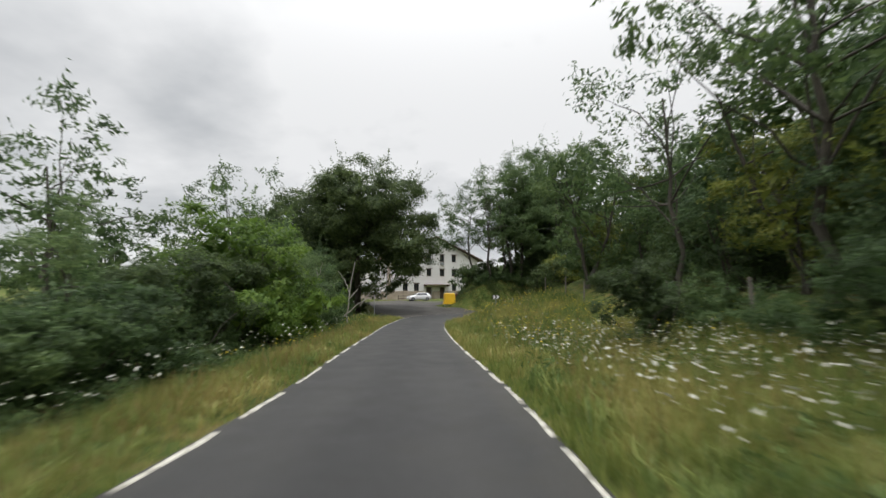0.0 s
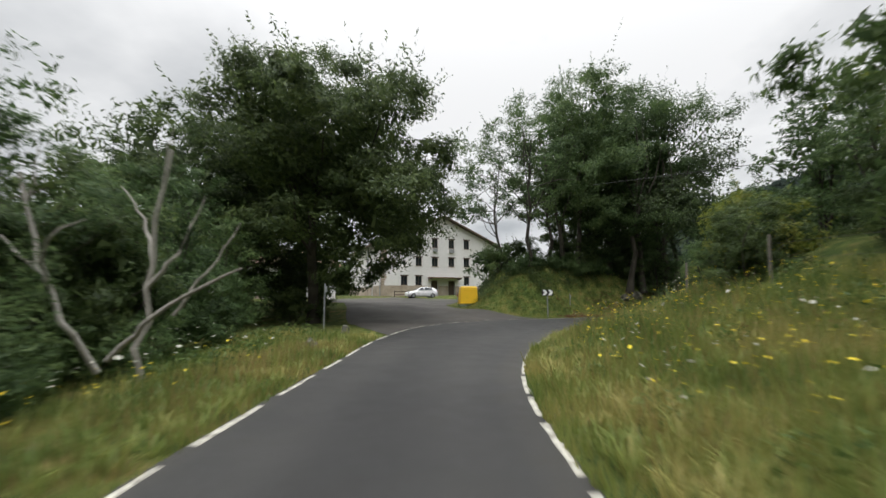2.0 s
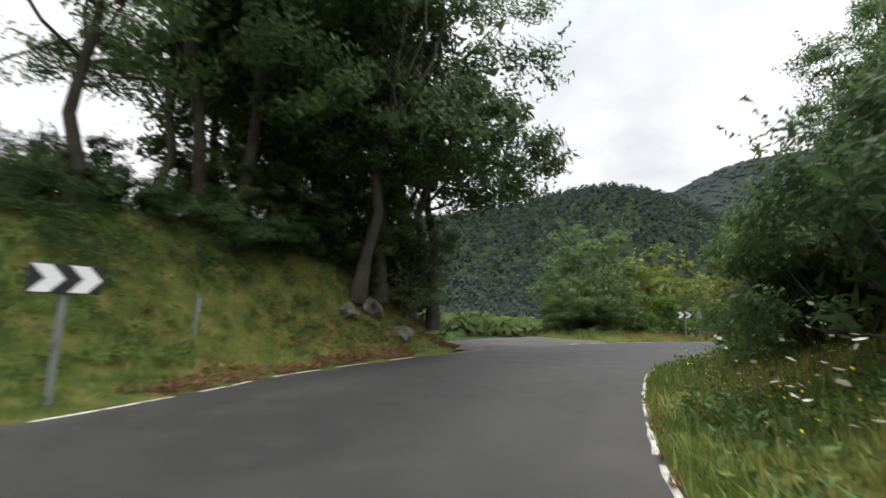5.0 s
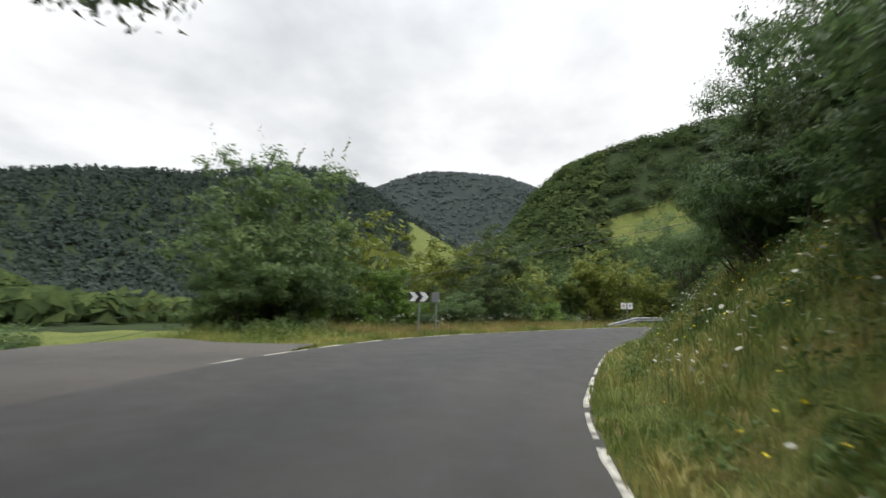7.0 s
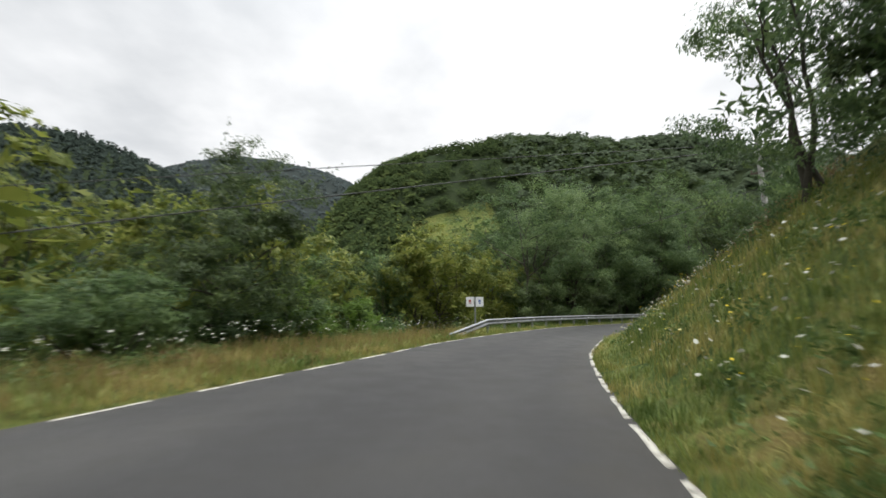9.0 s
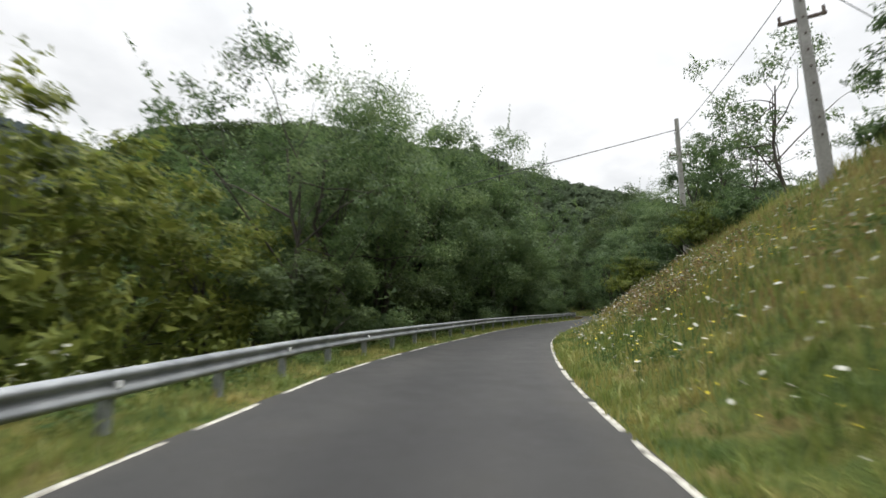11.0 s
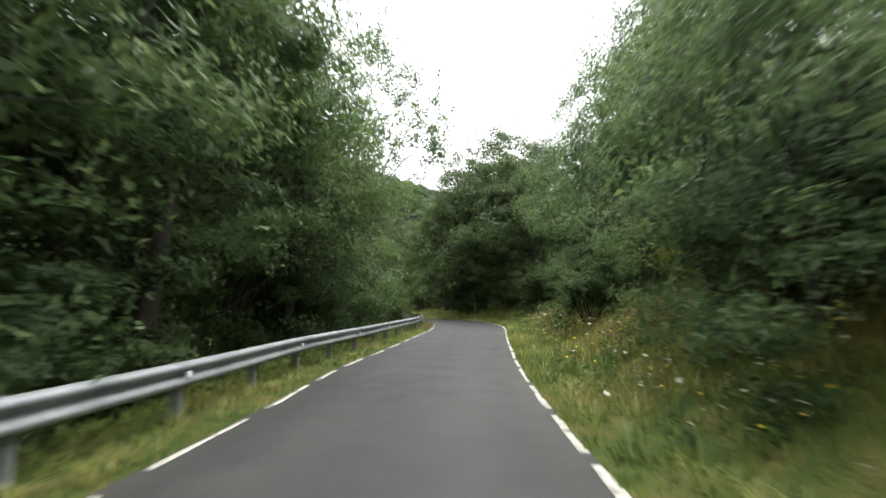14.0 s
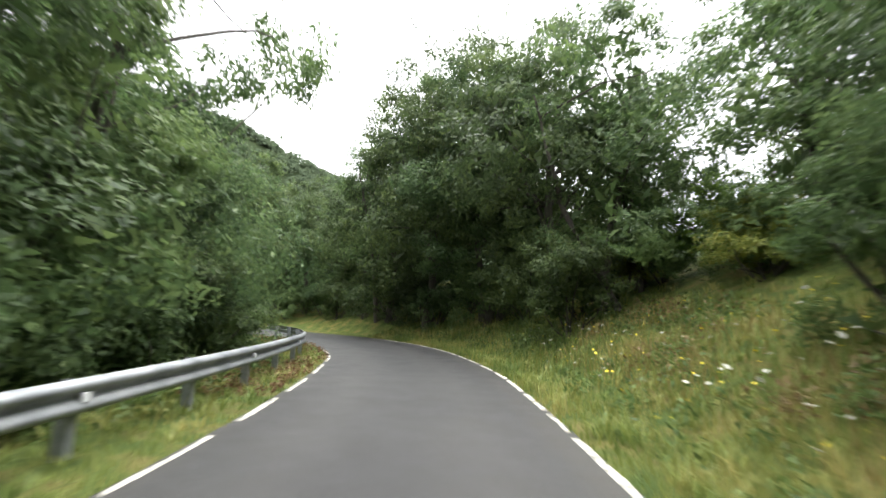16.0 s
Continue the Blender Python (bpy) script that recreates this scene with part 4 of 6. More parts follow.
along(EDGE_R, R(69.5, 3), R(74, -8.7), 1.9, 6.4, 7.6, ["willow", "shrub_lime", "willow"], "roadside_bush", "dense dark green bush above the grassy verge", "roadside bushes", scale=(0.7, 0.85))
along(EDGE_R, R(67.3, 8.8), R(69.5, 3), 2.6, 6.0, 7.5, ["alder_dark", "willow_dark"], "roadside_tree", "tall leafy tree above the verge", "roadside trees", scale=(0.44, 0.54))
HEDGE_BANK = "dense leafy hedge shrub crowding the bank"
along(EDGE_R, R(61.9, 20.4), R(66.5, 11), 1.35, 3.3, 4.4, ["shrub", "shrub_yellow", "shrub", "shrub_dark"], "bank_shrub", HEDGE_BANK, "bank hedge", scale=(0.56, 0.76))
along(EDGE_R, R(61.2, 21.6), R(66.5, 11), 1.9, 5.8, 7.4, ["shrub", "shrub_dark", "shrub_yellow"], "bank_shrub", HEDGE_BANK, "bank hedge", scale=(0.6, 0.8))
for x, y, g in ((60.9, 16.9, 0.5), (62.0, 14.6, 0.56), (62.9, 12.4, 0.6), (63.7, 10.4, 0.62)):
    plant("willow_dark", "roadside_tree", x, y, "dark bushy tree standing out of the hedge", "roadside trees", g)
along(EDGE_R, R(71.2, -1.8), R(74, -8.7), 2.6, 8.5, 10.5, ["alder_dark", "willow_dark", "ash"], "roadside_tree", "tall leafy tree above the verge", "roadside trees", scale=(0.82, 1.0))
along(EDGE_R, R(74, -8.7), R(107, -26.4), 2.4, 3.6, 6.0, ["alder", "oak_small", "willow"], "bend_tree", "tall leafy tree over the outer bank of the bend", "trees at the bend", scale=(0.72, 0.92))
along(EDGE_R, R(66.5, 11), R(70, 1.6), 2.0, 4.0, 5.0, ["shrub", "bramble", "shrub"], "bend_shrub", "green shrub under the trees of the bend", "shrubs at the bend", scale=(0.6, 0.8))
along(EDGE_R, R(70, 1.6), R(76, -12), 1.9, 5.6, 6.8, ["shrub", "shrub_yellow", "shrub"], "bend_shrub", "green shrub under the trees of the bend", "shrubs at the bend", scale=(0.6, 0.8))
along(EDGE_R, R(66.5, 11), R(76, -12), 3.4, 9.5, 11.5, ["shrub_dark", "shrub"], "bend_shrub", "dark shrub behind the roadside trees", "shrubs at the bend", scale=(0.9, 1.1))
along(EDGE_R, R(74, -8.7), R(107, -26.4), 2.2, 2.8, 3.8, ["shrub", "shrub_dark"], "bend_shrub", "green shrub under the trees of the bend", "shrubs at the bend", scale=(0.7, 0.9))

VALLEY = "yellowish green tree on the slope below the road"
along(EDGE_L, L(33, 54), L(54, 38.5), 2.0, -7.2, -5.2, ["shrub", "shrub_dark", "shrub", "shrub_lime"], "slope_shrub", "green shrub at the edge of the verge", "slope shrubs", scale=(0.75, 1.05))
along(EDGE_L, L(39, 50.5), L(47, 45), 3.0, -12, -9, ["shrub_yellow", "shrub", "shrub_lime"], "slope_tree", VALLEY, "slope trees", scale=(0.9, 1.15))
along(EDGE_L, L(47.5, 44.5), L(57, 35), 2.8, -12.5, -9, ["hazel", "willow", "hazel"], "slope_tree", VALLEY, "slope trees", scale=(0.95, 1.15))
along(EDGE_L, L(41, 49.2), L(60, 31), 3.6, -22, -16, ["hazel", "hazel", "willow"], "slope_tree", VALLEY, "slope trees", scale=(1.2, 1.45))
along(EDGE_L, L(42, 48.5), L(62, 28), 4.2, -36, -27, ["hazel", "willow"], "slope_tree", VALLEY, "slope trees", scale=(1.2, 1.35))
plant("oak_small", "dark_tree", 49.0, 51.3, "dark green bushy tree behind the verge", scale=0.56)
for x, y, s in ((34.4, 61, 0.93), (37.6, 60.3, 1.04), (40.6, 59.6, 0.83)):
    plant("willow", "round_bush", x, y, "large round green bush behind the fence", "bush by the fence", s)
for x, y, s in ((33.2, 60.2, 1.0), (35.8, 59.2, 1.1), (38.8, 58.6, 1.05), (41.2, 58.0, 0.9)):
    plant("shrub", "round_bush", x, y, "green shrub at the foot of the round bush", "bush by the fence", s)
for x, y, s in ((33, 70, 0.5), (36, 76, 0.7), (43, 66, 0.6), (50, 68, 0.8), (48, 60, 0.6)):
    plant("shrub", "field_shrub", x, y, "green shrub in the field beyond the fence", "field shrubs", 1.4 * s)
along(EDGE_L, L(55.5, 36.7), L(60, 31), 1.9, -7.4, -5.4, ["hazel", "shrub_yellow", "hazel"], "slope_tree", VALLEY, "slope trees", scale=(0.85, 1.05))
WOOD = "tall leafy tree crowding the slope behind the guard rail"
along(EDGE_L, L(59.5, 31.8), L(84, -13.5), 2.0, -4.4, -3.4, ["shrub", "bramble", "shrub_dark", "shrub"], "roadside_shrub", "dark green undergrowth behind the guard rail", "undergrowth", scale=(0.8, 1.1))
along(EDGE_L, L(60.5, 30.3), L(73.5, 3.5), 3.2, -5.6, -4.4, ["alder_dark", "alder_dark", "ash", "sparse"], "wood_tree", WOOD, "wood", scale=(0.98, 1.15))
along(EDGE_L, L(61, 29.5), L(73.5, 3.5), 3.8, -11.5, -8.5, ["ash", "alder_dark"], "wood_tree", WOOD, "wood", scale=(1.0, 1.15))
along(EDGE_L, L(73.0, 4.6), L(78.5, -8), 1.9, -6.0, -4.6, ["willow_dark", "willow_dark", "willow"], "wood_tree", "bushy tree on the slope behind the guard rail", "wood", scale=(1.0, 1.14))
along(EDGE_L, L(78.5, -8), L(90, -17), 2.3, -5.6, -4.2, ["willow_dark", "willow_dark", "willow"], "wood_tree", "bushy tree on the slope behind the guard rail", "wood", scale=(0.8, 0.94))
along(EDGE_L, L(74, 2), L(92, -17), 3.6, -13, -8.5, ["alder", "alder_dark"], "wood_tree", WOOD, "wood", scale=(0.74, 0.84))
for x, y, g in ((71.0, 21.2, 1.1), (73.8, 13.6, 1.12), (76.9, 7.0, 1.08)):
    plant("ash", "wood_tree", x, y, "tall leafy tree leaning out over the guard rail", "wood", g)
along(EDGE_L, L(79, -9), L(106, -22), 2.0, -7.5, -3.4, ["shrub", "willow", "willow_dark", "shrub_dark"], "wood_tree", "bushy tree on the slope behind the guard rail", "wood", scale=(0.6, 0.85))
for x, y, g in ((65.4, 3.0, 0.68), (66.6, -1.4, 0.76)):
    plant("alder_dark", "roadside_tree", x, y, "tall leafy tree above the verge", "roadside trees", g)
for x, y, k, g in ((80.3, -20.3, "oak_small", 1.0), (76.6, -17.6, "ash", 0.98), (84.2, -22.6, "ash", 0.85), (78.5, -23, "oak_small", 1.05)):
    plant(k, "bend_tree", x, y, "tall leafy tree over the outer bank of the bend", "trees at the bend", g)
for x, y in ((79.4, 0.2), (80.9, -2.8)):
    plant("sparse", "leaning_tree", x, y, "thin tree with an open crown rising behind the rail", "trees behind the rail", 1.25, tall=1.3)
for x, y in ((67.5, -0.2), (66.4, 4.4), (68.0, -3.0)):
    plant("shrub", "bend_shrub", x, y, "green shrub under the trees of the bend", "shrubs at the bend", 0.72)


# ---- woods on the hills ----
def woods(name, heads, r0, r1, gap, quads, size, wide, tall, mat, label, seed, bare=None, thin=0.0):
    rng = np.random.default_rng(seed)
    area = abs(radians(heads[1] - heads[0])) * (r1 * r1 - r0 * r0) / 2
    n = int(area / (gap * gap))
    r = np.sqrt(rng.uniform(r0 * r0, r1 * r1, n))
    head = rng.uniform(*heads, n)
    keep = rng.uniform(size=n) > thin * (0.5 + 0.5 * np.sin(r * 0.06 + head * 0.4))
    if bare:
        keep &= ~((r > bare[0]) & (r < bare[1]) & (head > bare[2]) & (head < bare[3]))
    r, head = r[keep], head[keep]
    x, y = 40 - r * np.sin(np.radians(head)), 40 + r * np.cos(np.radians(head))
    # a clear strip along the road
    clear = np.min((x[:, None] - EDGE_L[None, ::24, 0]) ** 2 + (y[:, None] - EDGE_L[None, ::24, 1]) ** 2, 1) > 48 ** 2
    x, y = x[clear], y[clear]
    z = sheet_at(x, y) - 0.6
    k = rng.uniform(0.7, 1.3, len(x))
    c = np.repeat(np.stack([x, y, z], 1), quads, 0)
    kk = np.repeat(k, quads)
    m = len(c)
    d = rng.normal(size=(m, 3))
    d /= np.linalg.norm(d, axis=1)[:, None]
    d[:, 2] = np.abs(d[:, 2]) * 0.9 + rng.uniform(-0.7, 0.1, m)
    if mat in (LEAF_PINE, LEAF_MIST):
        h = rng.uniform(0, 1, m)
        c = c + np.stack([d[:, 0] * wide * (1.05 - h) * kk, d[:, 1] * wide * (1.05 - h) * kk, h * tall * kk], 1)
    else:
        c = c + d * np.array([wide, wide, tall / 2]) * kk[:, None] + np.array([0, 0, tall * 0.45])
    # leaves turn to the open valley and the sky
    valley = np.stack([40 - c[:, 0], 40 - c[:, 1], np.zeros(m)], 1)
    valley /= np.linalg.norm(valley, axis=1)[:, None]
    nrm = 0.6 * d + rng.normal(size=(m, 3)) * 0.36 + 0.7 * valley + np.array([0, 0, 0.75])
    nrm /= np.linalg.norm(nrm, axis=1)[:, None]
    u = np.cross(nrm, rng.normal(size=(m, 3)))
    u /= np.linalg.norm(u, axis=1)[:, None]
    w = np.cross(nrm, u)
    sz = (size * rng.uniform(0.6, 1.3, m))[:, None]
    v = np.stack([c - u * sz - w * sz * 0.6, c + w * sz * 0.8 - u * sz * 0.7, c + u * sz * 1.1], 1).reshape(-1, 3)
    return tagged(new(name, raw_mesh(name, v, np.arange(3 * m).reshape(m, 3), mat)), label, "woods", kind="stuff")


woods("hill_woods", (-152, -80), 85, 440, 6.0, 60, 1.0, 4.9, 10, LEAF_FAR, "mixed green woods covering the near hill", 31, (264, 292, -110, -99), 0.05)
woods("far_woods", (-205, -112), 200, 600, 8.2, 28, 2.3, 5.0, 11.5, LEAF_RIDGE, "dark green woods on the ridge, haze mixed into their colour", 32)
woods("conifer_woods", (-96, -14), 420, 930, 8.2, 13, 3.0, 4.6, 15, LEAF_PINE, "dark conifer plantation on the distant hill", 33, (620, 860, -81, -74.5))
woods("foothill_woods", (-100, -14), 150, 440, 6.5, 16, 2.1, 3.8, 9, LEAF_FAR, "green woods on the foot of the distant hill", 36)
woods("distant_woods", (-120, -60), 900, 1560, 13, 16, 3.4, 8, 5, LEAF_MIST, "woods on the far mountain, grey mist painted into their colour", 34)
woods("north_woods", (-36, 52), 130, 440, 8, 22, 2.2, 3.8, 10, LEAF_FAR, "green woods behind the farm", 35)


# ---- grass and flowers ----
def free_spot(x, y):
    """Outside the road, the yard and the lane."""
    ok = ~inside_ring(x, y, np.vstack([offset_line(EDGE_L, -0.02), offset_line(EDGE_R, 0.02)[::-1]])[::3])
    yard = np.vstack([YARD_L[:, :2], YARD_R[::-1, :2], YARD_M[::-1, :2]])
    lane = np.vstack([LANE_L[:, :2], LANE_R[::-1, :2]])
    return ok & ~inside_ring(x, y, yard) & ~inside_ring(x, y, lane)


def scatter(edge, side, lo, hi, near, far, n, rng, power=1.0):
    """n spots beside a stretch of an edge line; side -1: its left."""
    s = np.r_[0, np.cumsum(np.linalg.norm(np.diff(edge[:, :2], axis=0), axis=1))]
    a = rng.uniform(lo, hi, n)
    d = near + (far - near) * rng.uniform(0, 1, n) ** power
    t = np.gradient(edge[:, :2], axis=0)
    t /= np.linalg.norm(t, axis=1)[:, None]
    p = [np.interp(a, s, edge[:, k]) for k in (0, 1)]
    q = [np.interp(a, s, t[:, k]) for k in (0, 1)]
    return p[0] + side * d * q[1], p[1] - side * d * q[0]


def blades(spots, low, high, wide, rng):
    x, y = spots
    ok = free_spot(x, y)
    x, y = x[ok], y[ok]
    z = terrain(x, y) - 0.02
    n = len(x)
    edge = np.minimum(beside(x, y, EDGE_L)[0], beside(x, y, EDGE_R)[0])
    h = rng.uniform(low, high, n) * np.clip(0.25 + 0.7 * edge, 0, 1) * (0.75 + 0.5 * np.sin(x * 0.9 + 1.7 * np.sin(y * 0.8)) ** 2)
    a = rng.uniform(0, 2 * np.pi, n)
    lean = rng.uniform(0.05, 0.55, n) * h
    b = rng.uniform(0, 2 * np.pi, n)
    w = wide * rng.uniform(0.6, 1.4, n)
    base = np.stack([x, y, z], 1)
    side = np.stack([np.cos(a), np.sin(a), np.zeros(n)], 1) * w[:, None]
    tip = base + np.stack([np.cos(b) * lean, np.sin(b) * lean, h], 1)
    v = np.stack([base - side, base + side, tip], 1).reshape(-1, 3)
    return v, np.arange(3 * n).reshape(n, 3)


def grass(name, zones, mat, label, seed):
    rng = np.random.default_rng(seed)
    v, f = join_arrays([blades(scatter(*z[:6], z[6], rng, z[7]), z[8], z[9], z[10], rng) for z in zones])
    tagged(new(name, raw_mesh(name, v, f, mat)), label, "grass", kind="stuff")


def tussocks(name, zones, mat, label, seed, each=11):
    """Tufts of long arching blades: zones of edge, side, from, to, near, far, tufts, height, spread."""
    rng = np.random.default_rng(seed)
    out = []
    for edge, side, lo, hi, near, far, n, high, spread in zones:
        x, y = scatter(edge, side, lo, hi, near, far, n, rng, 1.2)
        ok = free_spot(x, y)
        x, y = x[ok], y[ok]
        k = np.repeat(rng.uniform(0.55, 1.25, len(x)), each)
        base = np.repeat(np.stack([x, y, terrain(x, y) - 0.02], 1), each, 0)
        m = len(base)
        a = rng.uniform(0, 2 * np.pi, m)
        way = np.stack([np.cos(a), np.sin(a), np.zeros(m)], 1)
        lean = (spread * rng.uniform(0.3, 1.3, m) * k)[:, None]
        tall = np.stack([np.zeros(m), np.zeros(m), 0.62 * high * rng.uniform(0.6, 1.1, m) * k], 1)
        base = base + way * rng.uniform(0, 0.05, m)[:, None]
        across = np.stack([-np.sin(a), np.cos(a), np.zeros(m)], 1) * rng.uniform(0.004, 0.009, m)[:, None]
        mid = base + way * lean * 0.4 + tall * 0.72
        tip = base + way * lean + tall * rng.uniform(0.75, 1.0, m)[:, None]
        v = np.stack([base - across, base + across, mid + across, mid - across, tip], 1).reshape(-1, 3)
        q = np.arange(m)[:, None] * 5
        out.append((v, np.concatenate([q + np.array([[0, 1, 2]]), q + np.array([[0, 2, 3]]), q + np.array([[3, 2, 4]])])))
    v, f = join_arrays(out)
    tagged(new(name, raw_mesh(name, v, f, mat)), label, "grass", kind="stuff")


S_END_L, S_END_R = L(84, -14), R(84, -19.4)
grass("verge_grass", [
    (EDGE_L, -1, L(-2.4, 1), L(-3.2, 36), 0.02, 3.6, 17000, 1.2, 0.12, 0.42, 0.011),
    (EDGE_L, -1, L(24, 55.5), L(54, 38), 0.02, 6.0, 17000, 1.2, 0.12, 0.45, 0.013),
    (EDGE_L, -1, L(54, 38), S_END_L, 0.02, 2.6, 14000, 1.1, 0.08, 0.3, 0.010),
    (EDGE_L, -1, L(3, 49), L(17, 54.8), 0.1, 8.0, 9000, 1.0, 0.1, 0.35, 0.014),
    (EDGE_R, 1, R(1.2, 1), R(1.2, 31.7), 0.02, 7.5, 30000, 1.5, 0.18, 0.6, 0.012),
    (EDGE_R, 1, R(1.2, 31.7), R(20, 48.3), 0.02, 5.5, 22000, 1.4, 0.15, 0.5, 0.012),
    (EDGE_R, 1, R(20, 48.3), R(48, 37.4), 0.02, 5.5, 24000, 1.3, 0.12, 0.4, 0.012),
    (EDGE_R, 1, R(48, 37.4), R(65, 14), 0.02, 8.0, 24000, 1.3, 0.12, 0.42, 0.013),
    (EDGE_R, 1, R(65, 14), S_END_R, 0.02, 4.8, 18000, 1.3, 0.12, 0.45, 0.012),
], GRASS_BLADE, "long green and yellowing grass on verges and banks", 41)
tussocks("tussock_grass", [
    (EDGE_L, -1, L(-2.4, 1), L(-3.2, 36), 0.25, 3.4, 1300, 0.42, 0.24),
    (EDGE_L, -1, L(24, 55.5), L(54, 38), 0.25, 5.0, 1300, 0.45, 0.26),
    (EDGE_L, -1, L(54, 38), S_END_L, 0.25, 2.0, 900, 0.3, 0.2),
    (EDGE_L, -1, L(3, 49), L(17, 54.8), 0.4, 6.0, 700, 0.3, 0.22),
    (EDGE_R, 1, R(1.2, 1), R(3, 36.5), 0.3, 5.5, 2400, 0.55, 0.3),
    (EDGE_R, 1, R(3, 36.5), R(48, 37.4), 0.25, 4.5, 2600, 0.42, 0.26),
    (EDGE_R, 1, R(48, 37.4), S_END_R, 0.25, 5.5, 2800, 0.45, 0.28),
], GRASS_BLADE, "arching tufts of long green and straw-coloured grass", 43)
grass("dry_grass", [
    (EDGE_L, -1, L(-2.4, 1), L(-3.2, 33), 0.05, 1.8, 5000, 1.0, 0.2, 0.5, 0.008),
    (EDGE_L, -1, L(33, 54), L(52, 40.5), 0.3, 4.0, 9000, 1.0, 0.25, 0.6, 0.009),
    (EDGE_R, 1, R(1.2, 1), R(3, 36.5), 0.3, 5.0, 5000, 1.0, 0.3, 0.7, 0.008),
    (EDGE_R, 1, R(44, 40.5), R(66, 12), 2.0, 6.5, 9000, 1.0, 0.2, 0.5, 0.010),
    (EDGE_R, 1, R(66, 12), R(74, -8.7), 1.6, 4.5, 3500, 1.0, 0.2, 0.45, 0.010),
], GRASS_DRY, "dry straw-coloured grass heads along the road", 42)


def patches(name, zones, mat, label, seed, category):
    """Low leafy growth in uneven patches: zones of edge, side, from, to, near, far, clumps, leaves each, leaf size, clump size, patchiness."""
    rng = np.random.default_rng(seed)
    out = []
    for edge, side, lo, hi, near, far, n, per, leaf, size, gap in zones:
        x, y = scatter(edge, side, lo, hi, near, far, n, rng)
        ok = free_spot(x, y) & (np.sin(0.8 * x + 1.3 * np.sin(0.7 * y)) * np.sin(0.9 * y + 0.6 * np.sin(x)) > gap)
        x, y = x[ok], y[ok]
        z = terrain(x, y)
        out.append(leaves(np.stack([x, y, z + size * 0.5], 1), size * rng.uniform(0.6, 1.3, len(x)), per, leaf, rng, 0.6, 0.8))
    v, f = join_arrays(out)
    tagged(new(name, raw_mesh(name, v, f, mat)), label, category, kind="stuff")


patches("weeds", [
    (EDGE_R, 1, R(1.2, 1), R(3, 36.5), 0.7, 7.5, 420, 40, 0.05, 0.32, -0.1),
    (EDGE_R, 1, R(3, 36.5), R(20, 48.3), 0.5, 5.0, 380, 42, 0.055, 0.36, -0.3),
    (EDGE_R, 1, R(20, 48.3), R(48, 37.4), 0.6, 5.0, 420, 40, 0.05, 0.32, 0.0),
    (EDGE_R, 1, R(48, 37.4), R(66, 12), 0.7, 7.0, 380, 40, 0.05, 0.32, 0.05),
    (EDGE_R, 1, R(66, 12), S_END_R, 0.7, 4.5, 300, 40, 0.05, 0.34, -0.1),
    (EDGE_L, -1, L(-2.4, 1), L(-3.2, 36), 1.6, 4.4, 260, 40, 0.05, 0.34, -0.2),
    # extra weeds on the mound, added to darken it like the trees' shade
    (EDGE_L, -1, L(5, 50), L(18, 54.8), 1.2, 7.0, 380, 40, 0.05, 0.3, -0.3),
    (EDGE_L, -1, L(30, 54.6), L(54, 38), 2.2, 6.5, 420, 42, 0.055, 0.4, -0.2),
    (EDGE_L, -1, L(54, 38), S_END_L, 1.0, 3.2, 420, 40, 0.055, 0.36, -0.4),
], WEED, "broad-leaved green weeds among the grass", 61, "weeds")
patches("dead_bracken", [
    (EDGE_R, 1, R(43, 41), R(66, 12), 2.0, 7.0, 900, 28, 0.045, 0.36, 0.22),
    (EDGE_R, 1, R(56, 29), R(67, 9.5), 2.3, 6.0, 900, 30, 0.04, 0.3, 0.12),
    (EDGE_R, 1, R(66, 12), R(74, -8.7), 2.0, 4.4, 260, 26, 0.045, 0.34, 0.05),
    (EDGE_L, -1, L(33, 54), L(46, 45.5), 1.0, 3.6, 160, 26, 0.04, 0.3, 0.15),
    (EDGE_R, 1, R(1.2, 2), R(1, 31), 2.0, 6.0, 120, 24, 0.04, 0.3, 0.2),
], BRACKEN, "dead reddish brown bracken on the bank", 62, "bracken")
patches("ivy", [
    (EDGE_L, -1, L(7.5, 51.2), L(21, 55.4), 3.2, 9.5, 1500, 26, 0.05, 0.34, -0.45),
    (EDGE_L, -1, L(4.5, 49.8), L(7.5, 51.2), 5.5, 10.0, 260, 26, 0.05, 0.34, -0.3),
], LEAF_OAK, "dark ivy and brambles covering the ground under the mound trees", 64, "ivy")
patches("leaf_litter", [
    (EDGE_L, -1, L(6, 50.4), L(21, 55.4), 0.02, 0.7, 800, 20, 0.03, 0.11, -0.35),
    (EDGE_L, -1, L(9, 51.9), L(21, 55.4), 0.6, 2.6, 700, 26, 0.03, 0.1, -0.3),
    (EDGE_L, -1, L(76, -3), L(86, -15), 0.1, 1.6, 260, 26, 0.035, 0.14, -0.6),
    (EDGE_R, 1, R(5, 40), R(20, 48.2), 0.02, 0.25, 120, 20, 0.025, 0.07, -0.4),
], LITTER, "reddish brown fallen leaves gathered along the road's edge", 63, "leaf litter")


